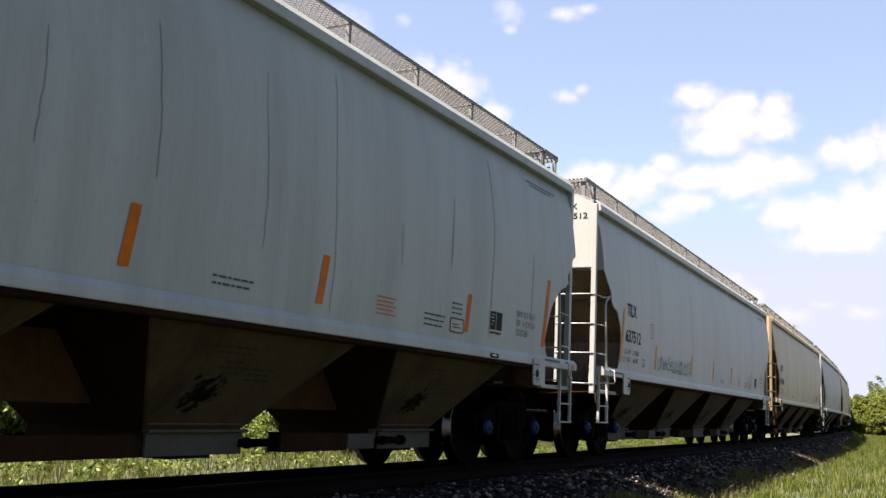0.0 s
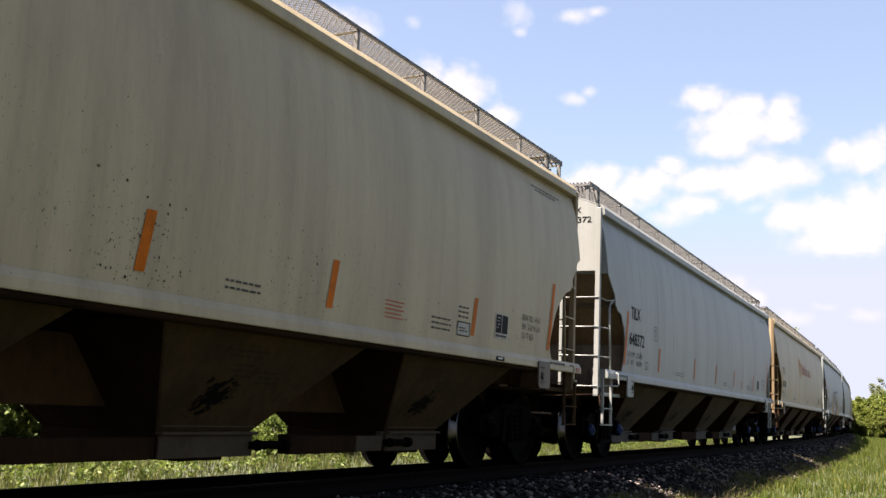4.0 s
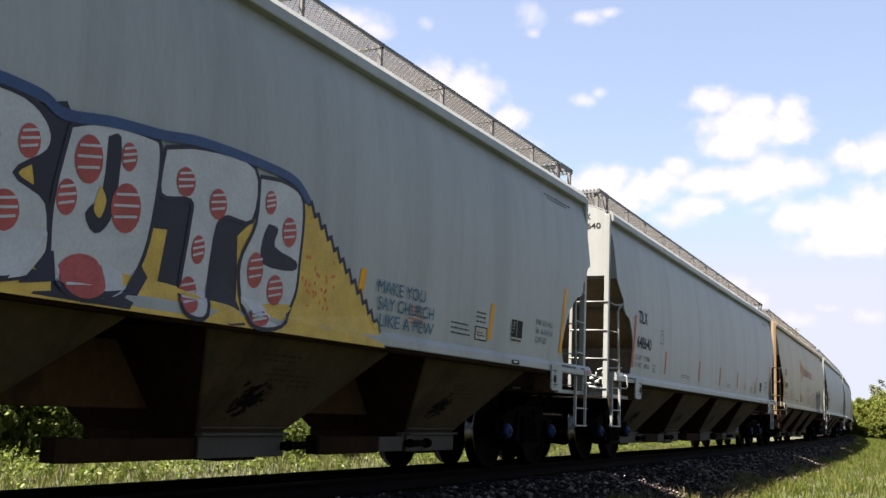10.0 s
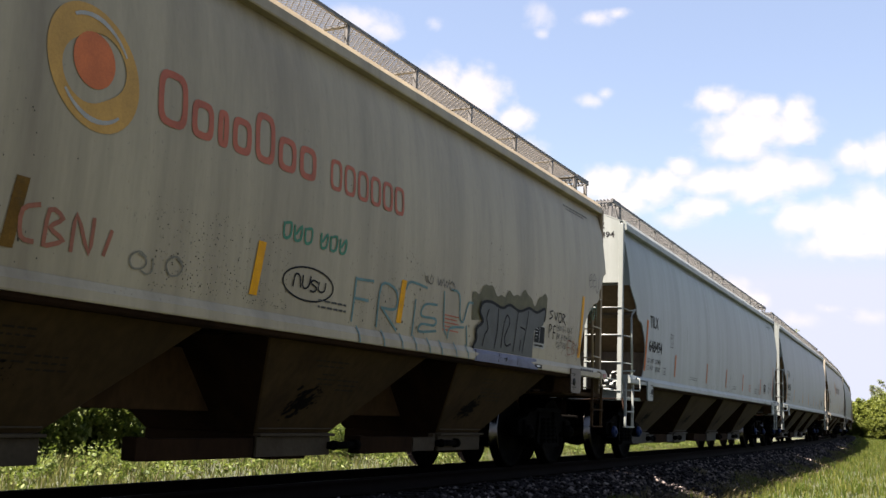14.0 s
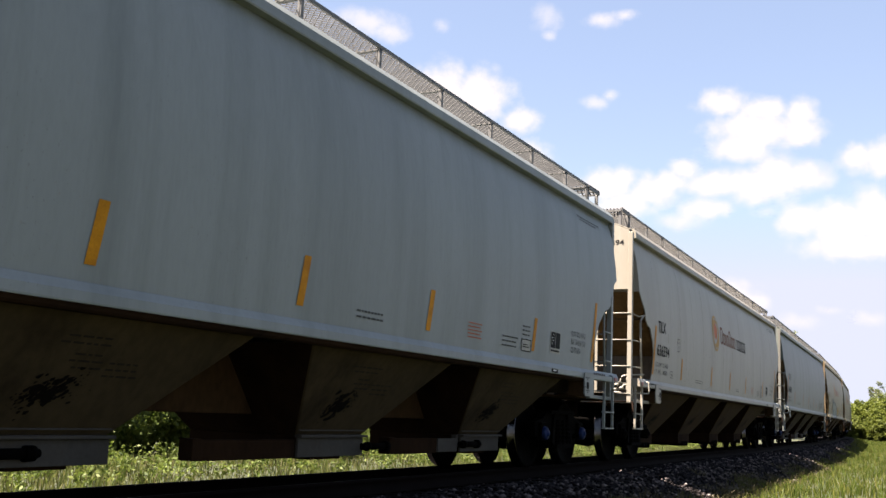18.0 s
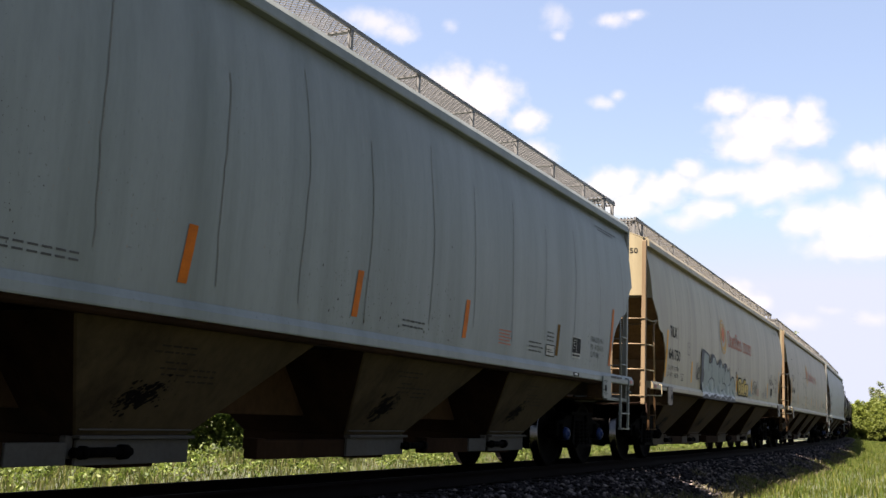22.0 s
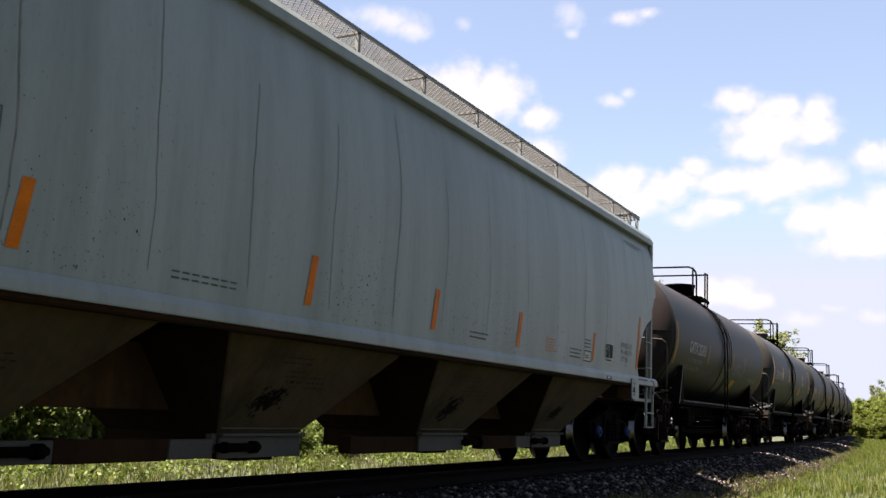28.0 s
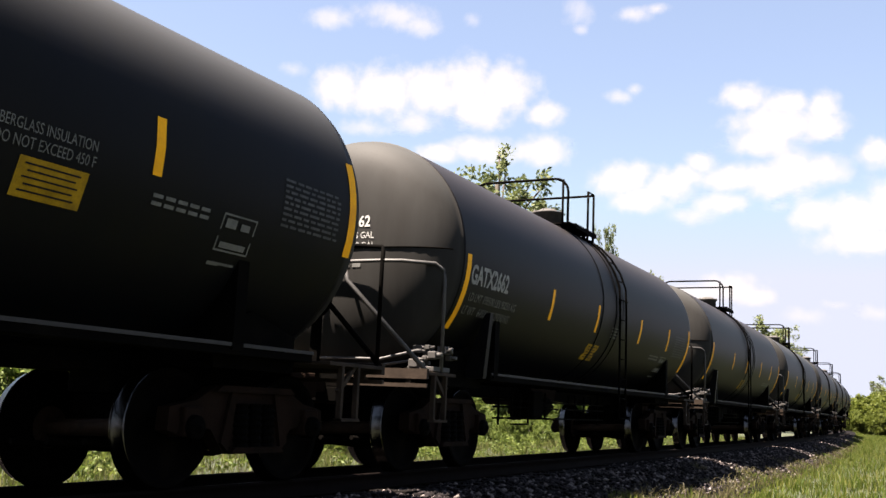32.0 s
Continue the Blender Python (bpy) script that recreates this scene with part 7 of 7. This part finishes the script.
def tank_end(lift=0.006):
    """The front head as a surface for writing."""
    def put(a, z):
        r = min(0.98, math.hypot(a, z - TZ) / (TR - 0.01))
        t = math.asin(min(1.0, r ** (1 / 0.68)))
        return (a, -TS - DH * math.cos(t) - lift, z)
    return put


def tank_side(lift=0.006):
    return lambda a, z: (math.sqrt((TR + lift) ** 2 - (z - TZ) ** 2), a - 6.16, z)


def tank(number, coat, tape, label, tall=0.42):
    car = empty("tank_car", label, "tank car", "tank cars of the train")
    first = number == "202431"
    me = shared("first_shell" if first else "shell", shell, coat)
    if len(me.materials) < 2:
        # heads get the paler sunlit colour, the shell between them the dark one
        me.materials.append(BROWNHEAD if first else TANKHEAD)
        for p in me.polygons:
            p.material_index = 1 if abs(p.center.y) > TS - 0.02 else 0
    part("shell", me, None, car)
    part("belt", shared("belt", belt, coat), None, car)
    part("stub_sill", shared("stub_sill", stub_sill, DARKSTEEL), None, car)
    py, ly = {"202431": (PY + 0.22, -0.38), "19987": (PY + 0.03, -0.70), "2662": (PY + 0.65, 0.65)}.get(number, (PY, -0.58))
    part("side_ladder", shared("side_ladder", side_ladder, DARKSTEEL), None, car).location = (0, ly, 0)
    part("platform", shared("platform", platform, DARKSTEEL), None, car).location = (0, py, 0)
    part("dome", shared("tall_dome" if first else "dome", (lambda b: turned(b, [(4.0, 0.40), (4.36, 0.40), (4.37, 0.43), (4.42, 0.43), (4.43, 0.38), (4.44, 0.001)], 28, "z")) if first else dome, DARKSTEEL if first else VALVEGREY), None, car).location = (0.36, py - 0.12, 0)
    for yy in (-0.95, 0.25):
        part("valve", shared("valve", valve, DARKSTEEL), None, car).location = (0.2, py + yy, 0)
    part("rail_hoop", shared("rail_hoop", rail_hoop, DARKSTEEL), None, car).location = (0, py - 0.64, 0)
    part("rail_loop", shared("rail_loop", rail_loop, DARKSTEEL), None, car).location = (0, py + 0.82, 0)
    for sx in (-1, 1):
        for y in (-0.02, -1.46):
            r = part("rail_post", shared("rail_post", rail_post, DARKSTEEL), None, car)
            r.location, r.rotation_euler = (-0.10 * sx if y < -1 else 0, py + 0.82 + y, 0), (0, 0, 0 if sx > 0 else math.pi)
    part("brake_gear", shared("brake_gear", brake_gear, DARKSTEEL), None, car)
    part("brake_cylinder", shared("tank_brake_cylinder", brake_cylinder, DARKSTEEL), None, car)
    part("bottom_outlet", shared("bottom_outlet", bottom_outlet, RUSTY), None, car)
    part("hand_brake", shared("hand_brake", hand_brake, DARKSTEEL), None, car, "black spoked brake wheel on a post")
    part("brake_valve", shared("brake_valve", brake_valve, DARKSTEEL if first else VALVEGREY), None, car)
    for k in range(2):
        part("brake_pipe", shared("brake_pipe_%d" % k, lambda b: brake_pipe(b, k), RUSTY if first else TANKRAIL), None, car)
    if number != "2662":
        p = part("placard_board", shared("placard_board", placard_board, VALVEGREY), None, car, "grey diamond hazard placard")
        part("placard_symbol", shared("placard_symbol", placard_mark, INK), None, p)
    part("head_seam", shared("head_seam", head_seam, DARKSTEEL), None, car)
    for sy in (-1, 1):
        if sy < 0:
            part("skirt_bracket", shared("skirt_bracket_%d" % sy, lambda b: skirt_bracket(b, sy), coat), None, car)
        part("board_edge", shared("board_edge_%d" % sy, lambda b: board_edge(b, sy), BOARDGREY), None, car)
    for sgn in (-1, 1):
        part("running_board", shared("running_board_%d" % sgn, lambda b: tank_sill(b, sgn), DARKSTEEL), None, car)
        part("end_deck", shared("end_deck_%d" % sgn, lambda b: deck(b, sgn), RUSTY if first else DECKRUST), None, car)
        # rear rails and braces are coloured black for the shade they lie in
        part("end_rail", shared("end_rail_%d" % sgn, lambda b: deck_rail(b, sgn), DARKSTEEL if sgn > 0 else BOARDGREY if first else TANKRAIL), None, car)
        for sx in (-1, 1):
            part("end_brace", shared("end_brace_%d_%d" % (sx, sgn), lambda b: deck_brace(b, sx, sgn), DARKSTEEL if sgn > 0 else BOARDGREY if first else TANKRAIL), None, car)
        c = part("coupler", shared("coupler_%d" % sgn, lambda b: coupler(b, sgn), RUSTY), None, car)
        c.location = (0, sgn * (TL + 0.68 - HALF), 0)
        for sy in (-1, 1):
            part("sill_step", shared("tank_step_%d_%d" % (sgn, sy), lambda b: tank_step(b, sgn, sy), RUSTY if first else DECKRUST), None, car)
        truck(car, -5.28 if sgn < 0 else 5.41, DARKSTEEL, RUSTY)
    side = tank_side()
    tapes, tz, ends, pl, bx, pn = MARKS.get(number, MARKS["2662"])
    for a, z, h in ends:
        marks(car, "reflective_tape", [[(a - 0.06, z + h * k / 6), (a + 0.06, z + h * k / 6), (a + 0.06, z + h * (k + 1) / 6), (a - 0.06, z + h * (k + 1) / 6)] for k in range(6)], tape, surface=side)
    for a in tapes:
        marks(car, "reflective_tape", [rect(a - 0.05, tz, 0.10, 0.47)], tape, surface=side)
    if number:
        a = {"202431": 1.50, "19987": 0.85}.get(number, 0.26)
        z = {"2662": 2.27, "202431": 2.29}.get(number, 2.33)
        lettering(car, "GATX" + (" " if number != "2662" else "") + number, a, z, {"2662": 0.34, "202431": 0.38}.get(number, tall), TANKDULL, 0.84 if number == "202431" else 0.76, side, bold=0.010)
        lettering(car, "LD LMT 198500 LBS 90050 KG", a + 0.08, z - 0.22, 0.15, TANKPRINT, 0.8, side)
        lettering(car, "LT WT   64500 LBS 29250 KG", a + 0.04, z - 0.39, 0.15, TANKPRINT, 0.8, side)
        e = tank_end()
        lettering(car, "GATX " + number, -0.36, 2.90, 0.20, TANKWHITE, 0.85, e, bold=0.004)
        lettering(car, "CAPY 20580 US GAL", -0.37, 2.75, 0.115, TANKWHITE, 0.9, e)
        lettering(car, "CAPY 17137 IMP GAL", -0.39, 2.62, 0.115, TANKWHITE, 0.9, e)
        lettering(car, "CAPY 77791 L", -0.41, 2.50, 0.115, TANKWHITE, 0.9, e)
        marks(car, "head_print", [rect(-0.22 + 0.16 * k, 2.38, 0.12, 0.05) for k in range(4)] + [rect(-0.20, 2.27, 0.24, 0.06)], TANKPRINT, surface=e)
    a, z = pl
    wide = 0.44 if first else 0.60
    marks(car, "placard", [rect(a, z, wide, 0.27)], SIGNYELLOW, "square yellow notice placard", surface=side)
    marks(car, "placard_print", [rect(a + 0.05 + 0.03 * (k % 2), z + 0.04 + 0.045 * k, wide - 0.12 - 0.06 * (k % 2), 0.012) for k in range(5)], INK, surface=tank_side(0.012))
    if number == "19987":
        lettering(car, "FIBERGLASS INSULATION", 7.98, 2.405, 0.115, TANKPRINT, 0.70, side)
        lettering(car, "DO NOT EXCEED 450 F", 8.02, 2.29, 0.115, TANKPRINT, 0.72, side)
    a, z = pn
    rng = random.Random(len(number) + 5)
    rows = []
    for k in range(9):
        x = a
        while x < a + 0.88:
            d = rng.uniform(0.05, 0.16)
            rows.append(rect(x, z + 0.053 * k, min(d, a + 0.92 - x), 0.024))
            x += d + 0.03
    marks(car, "data_panel", rows, TANKCHALK, surface=side)
    a, z = bx
    marks(car, "data_box", frame_of(a, z, 0.45, 0.32, 0.016) + [rect(a + 0.05, z + 0.03, 0.34, 0.05), rect(a + 0.05, z + 0.20, 0.14, 0.08), rect(a + 0.25, z + 0.20, 0.12, 0.06)], TANKPRINT, surface=side)
    marks(car, "small_print", [rect(a - 0.85 + 0.14 * k, z + 0.28 - 0.06 * j, 0.11, 0.03) for k in range(5) for j in range(2)] + [rect(a, z - 0.12 + 0.01 * k, 0.15 + 0.2 * k, 0.02) for k in range(2)]
          + [rect(6.4, 2.05 + 0.055 * k, 0.36, 0.022) for k in range(4)], TANKPRINT, surface=side)
    return car


# of each tank car: side tapes, their height, end tapes, placard, data box, data panel
MARKS = {"202431": ((3.77, 7.14, 9.0), 2.15, ((0.22, 1.95, 0.95), (12.3, 1.80, 0.95)), (7.65, 1.62), (10.95, 1.75), (11.2, 2.27)),
         "19987": ((2.76, 4.73, 6.88, 9.50), 2.37, ((0.26, 2.12, 0.96), (12.28, 2.15, 0.98)), (8.26, 1.97), (10.36, 1.93), (11.13, 2.27)),
         "2662": ((3.25, 5.50, 8.2, 10.4), 2.07, ((0.16, 1.67, 0.95), (12.2, 1.70, 0.95)), (5.45, 1.60), (10.2, 1.62), (11.0, 2.0))}
TANKCHALK = plain("thin_grey_spray", (0.058, 0.058, 0.060), 0.7, 0.0, 0.6, 5, bumpy=0)
TANKWHITE = plain("chalky_white_lettering", (0.40, 0.40, 0.385), 0.7, 0.0, 0.35, 9, bumpy=0)
TANKDULL = plain("dulled_white_lettering", (0.24, 0.24, 0.232), 0.7, 0.0, 0.4, 9, bumpy=0)
TANKSPRAY = plain("pale_blue_grey_spray", (0.13, 0.165, 0.17), 0.7, 0.0, 0.5, 6, bumpy=0)
VALVEGREY = plain("dusty_grey_casting", (0.050, 0.047, 0.044), 0.7, 0.0, 0.4, 9, grime=(0.012, 0.011, 0.010))
BOARDGREY = plain("dull_running_board", (0.020, 0.018, 0.018), 0.7, 0.0, 0.4, 6, grime=(0.006, 0.005, 0.005))
TANKRAIL = plain("worn_grey_handrail", (0.050, 0.048, 0.047), 0.6, 0.0, 0.4, 8, grime=(0.02, 0.018, 0.017))

# ---- the train ----
BLUEC, DARKC = BLUECAP, DARKSTEEL
G = "covered hopper car in %s paint on the railway track"


def front_at(t):
    """How far along the track the front of the first hopper stands."""
    slack = [(0, 0), (3, 0), (6, -0.2), (7, -0.24), (9, -0.2), (10, -0.18), (11, -0.24), (12, -0.29), (12.25, 0.02), (13, 0.07), (15, 0.05), (18, 0), (32, 0)]
    return -4.079 - 10.4917 * t + 0.00515 * t * t + float(np.interp(t, [q[0] for q in slack], [q[1] for q in slack]))


CARS = []


def train():
    rows = [
        ("637380", GREY, ORANGE, "light grey", BLUEC, 21), ("637512", PALEGREY, GOLD, "pale grey graffitied", BLUEC, 0), ("641686", BEIGE, ORANGE, "beige", DARKC, 0),
        ("648372", NEUTRAL, ORANGE, "seamed light grey", BLUEC, 3), ("642338", BEIGE, YELLOW, "clean beige, signed", BLUEC, 25), ("639236", GREY, YELLOW, "graffitied pale grey", BLUEC, 0),
        ("648640", GREY, ORANGE, "plain light grey", BLUEC, 0), ("639991", DIRTY, YELLOW, "dirty graffitied beige", DARKC, 0), ("648494", GREY2, ORANGE, "light blue-grey", BLUEC, 24),
        ("648526", BLUEGREY, GOLD, "plain blue-grey", BLUEC, 0), ("636594", WHITE, GOLD, "off-white, signed", DARKC, 23), ("648386", STREAKED, ORANGE, "streaked light grey", BLUEC, 5),
        ("641750", SOOTED, YELLOW, "graffitied beige", DARKC, 7), ("641848", GRIMY, YELLOW, "stained beige, signed", DARKC, 26), ("648348", MOULDED, ORANGE, "streaked pale grey", BLUEC, 9)]
    for k, (num, coat, tape, text, caps, seams) in enumerate(rows):
        car = hopper(num, coat, tape, G % text, caps, seams)
        CARS.append((car, k * LH + HALF))
        if k == 1:
            scribble(car, 3.65, 6.75, 1.62, 1.98, 14, 0.022, SPRAYTEAL, 3, label="looping dark teal sprayed tag")
        elif k == 5:
            mural_bubbles(car)
        elif k == 7:
            mural_layers(car)
        elif k == 12:
            mural_throwup(car)
        elif k == 13:
            cracks(car)
        for a in ((-0.03, 19.26) if coat in (BEIGE, DIRTY, WHITE, SOOTED, GRIMY) else (19.26,)):
            part("red_reflector", shared("red_reflector", lambda b: box(b, 1.579, 1.588, -0.07, 0.07, 1.365, 1.43), REDPLATE), None, car).location = (0, a - HALF, 0)
        if k in (4, 7, 10, 12, 13):
            if k == 10:
                emblem(car, BROWNINK, SIGNCORE, SIGNORANGE, INK)
            else:
                emblem(car)
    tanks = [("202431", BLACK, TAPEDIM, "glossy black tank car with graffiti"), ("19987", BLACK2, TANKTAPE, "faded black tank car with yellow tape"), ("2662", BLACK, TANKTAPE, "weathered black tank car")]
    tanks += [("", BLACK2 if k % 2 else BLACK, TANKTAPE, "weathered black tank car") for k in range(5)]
    for k, (num, coat, tape, text) in enumerate(tanks):
        car = tank(num, coat, tape, text + " on the railway track")
        if k == 0:
            for i, (a0, a1, z0, z1, n) in enumerate(((3.3, 4.5, 1.74, 2.12, 7), (4.75, 5.4, 1.72, 1.95, 4), (6.4, 7.0, 1.75, 2.25, 3), (7.3, 8.85, 2.0, 2.5, 9), (9.3, 9.8, 1.6, 1.9, 2))):
                scribble(car, a0, a1, z0, z1, n, 0.022, TANKSPRAY if i == 3 else TANKCHALK, 60 + i, tank_side(0.006))
        CARS.append((car, 315.77 + k * LT + 6.16))


# ---- clouds, far off, drifting with the wind ----
def cloud_mat(k, soft, dens):
    m = bpy.data.materials.new("cumulus_vapour")
    m.use_nodes = True
    n, l = m.node_tree.nodes, m.node_tree.links
    n.remove(n["Principled BSDF"])
    tc = n.new("ShaderNodeTexCoord")
    mp = n.new("ShaderNodeMapping")
    mp.inputs["Location"].default_value = (k * 7.3, k * 3.1, 0)
    l.new(tc.outputs["Object"], mp.inputs[0])
    t = n.new("ShaderNodeTexNoise")
    t.inputs["Scale"].default_value, t.inputs["Detail"].default_value, t.inputs["Roughness"].default_value = 0.020, 6, 0.55
    l.new(mp.outputs[0], t.inputs["Vector"])
    at = n.new("ShaderNodeAttribute")
    at.attribute_name = "depth"
    add = n.new("ShaderNodeMath")
    add.operation = "MULTIPLY_ADD"
    add.inputs[1].default_value, add.inputs[2].default_value = 1.3, -0.65
    l.new(t.outputs["Fac"], add.inputs[0])
    s = n.new("ShaderNodeMath")
    l.new(add.outputs[0], s.inputs[0])
    l.new(at.outputs["Fac"], s.inputs[1])
    r = n.new("ShaderNodeMapRange")
    r.interpolation_type = "SMOOTHSTEP"
    r.inputs[1].default_value, r.inputs[2].default_value = -0.10, -0.10 + soft
    r.inputs[4].default_value = 0.10 + 0.88 * dens ** 1.4
    l.new(s.outputs[0], r.inputs[0])
    em = n.new("ShaderNodeEmission")
    em.inputs[0].default_value, em.inputs[1].default_value = (1.0, 0.985, 0.985, 1), 0.125
    tr = n.new("ShaderNodeBsdfTransparent")
    mx = n.new("ShaderNodeMixShader")
    l.new(r.outputs[0], mx.inputs[0])
    l.new(tr.outputs[0], mx.inputs[1])
    l.new(em.outputs[0], mx.inputs[2])
    l.new(mx.outputs[0], n["Material Output"].inputs[0])
    return m


CLOUDS = []
FAR = 2600.0


def sky_way(x, y):
    """The direction through a point of the picture at rest."""
    m = cam_pose(0, 0).to_3x3()
    return (m @ Vector(((x - 784) / F, (441 - y) / F, -1))).normalized()


def clouds():
    # each cloud: density, then its billows as centre and half axes on the sky
    rows = [
        (1.0, (532, 175, 48, 46), (612, 180, 82, 55), (692, 175, 82, 56), (762, 160, 62, 60), (822, 165, 70, 58), (785, 200, 62, 45), (898, 203, 40, 28)),
        (0.75, (590, 240, 60, 22), (672, 226, 66, 28)),
        (0.95, (798, 278, 85, 30), (908, 275, 62, 36), (728, 285, 55, 22)),
        (0.75, (613, 35, 95, 32), (655, 50, 52, 30), (505, 50, 60, 28)),
        (0.6, (750, 46, 26, 20)), (0.6, (445, 133, 42, 20)),
        (0.6, (935, 30, 44, 40), (940, 62, 20, 16)), (0.78, (1035, 37, 40, 19), (1072, 28, 32, 14)), (0.72, (1028, 182, 38, 18), (1056, 170, 22, 16)),
        (1.0, (1265, 182, 48, 28), (1320, 230, 92, 42), (1290, 258, 66, 32), (1388, 205, 34, 30), (1388, 235, 46, 32), (1330, 198, 55, 26)),
        (0.97, (1060, 332, 62, 42), (1090, 316, 28, 26), (1140, 338, 54, 36), (1192, 302, 32, 26), (1168, 322, 42, 26), (1090, 362, 66, 30)),
        (1.0, (1255, 325, 54, 30), (1330, 327, 84, 40), (1356, 302, 38, 32), (1402, 316, 52, 32), (1240, 366, 48, 24)),
        (0.75, (1195, 392, 58, 26)), (0.55, (1345, 376, 40, 18)),
        (1.0, (1422, 386, 44, 36), (1482, 392, 74, 46), (1540, 382, 64, 60), (1600, 370, 70, 72), (1500, 430, 100, 28)),
        (0.97, (1510, 276, 34, 30), (1552, 276, 48, 40), (1600, 264, 50, 48)),
        (0.97, (1275, 520, 66, 30), (1225, 530, 66, 20), (1315, 535, 40, 20)),
        (0.6, (1405, 570, 62, 24)), (0.6, (1535, 565, 46, 22)), (0.5, (1462, 550, 40, 14))]
    for k, (dens, *lobes) in enumerate(rows):
        x0, x1 = min(a - 1.5 * c for a, b, c, d in lobes), max(a + 1.5 * c for a, b, c, d in lobes)
        y0, y1 = min(b - 1.6 * d for a, b, c, d in lobes), max(b + 1.6 * d for a, b, c, d in lobes)
        far = FAR + 12 * k
        nx, ny = int((x1 - x0) / 5) + 2, int((y1 - y0) / 5) + 2
        X, Y = np.meshgrid(np.linspace(x0, x1, nx + 1), np.linspace(y0, y1, ny + 1))
        dep = np.full(X.shape, -1.0)
        for a, b, c, d in lobes:
            # rounded heads above, a flatter softer base below
            dep = np.maximum(dep, 1 - np.hypot((X - a) / c, (Y - b) / (d * np.where(Y > b, 0.92, 1.0))))
        rim = np.minimum(np.minimum(X - x0, x1 - X) / 14, np.minimum(Y - y0, y1 - Y) / 10).clip(0, 1)
        dep = dep * 1.15 + 0.08 * dens - (1 - dens) * 0.9 - (1 - rim) * 0.8
        cx, cy = (x0 + x1) / 2, (y0 + y1) / 2
        v = np.stack([(X - cx) * far / F, (cy - Y) * far / F, 18 * dep.clip(0, 1)], -1).reshape(-1, 3)
        i = np.arange(X.size).reshape(X.shape)
        f = np.stack([i[:-1, :-1], i[1:, :-1], i[1:, 1:], i[:-1, 1:]], -1).reshape(-1, 4)
        me = cloud_of("cloud", v, f, cloud_mat(k, 1.1, dens))
        at = me.attributes.new("depth", "FLOAT", "POINT")
        at.data.foreach_set("value", dep.ravel().astype(np.float32))
        ob = obj("cloud", me, None)
        ob.visible_shadow = False
        tagged(ob, "white fair-weather cloud drifting in a blue sky", "cloud", "clouds")
        CLOUDS.append((ob, cx, cy, far))


def motions():
    for car, offset in CARS:
        rows = []
        for t in np.arange(0, 32.1, 0.25):
            s = front_at(t) + offset
            rows.append((float(t), Matrix.Translation(arc(s, 0.0)) @ Matrix.Rotation(s / R, 4, "Z")))
        walk(car, rows)
    # wheels roll without slipping
    rate = 10.35 / 0.54
    done = {}
    for k, w in WHEELSETS:
        if k not in done:
            y = -0.889 if k == 0 else 0.889
            walk(w, [(i / 15, Matrix.Translation((0, y, 0.42)) @ Matrix.Rotation(rate * i / 15, 4, "X")) for i in range(0, 481)])
            done[k] = w
        else:
            a = done[k].animation_data
            w.rotation_mode = "QUATERNION"
            w.animation_data_create()
            w.animation_data.action = a.action
            w.animation_data.action_slot = a.action_slot
    for ob, x, y, far in CLOUDS:
        rate_px = max(0.6, 4.0 - 0.0066 * y)
        rows = []
        for t in (0, 8, 16, 24, 32):
            way = sky_way(x + rate_px * (t - 9), y)
            eye = Vector(CAM)
            rows.append((t, look(eye + way * far, eye + way * (far + 1))))
        walk(ob, rows)


stones()
meadow()
plant()
train()
clouds()
track()
motions()
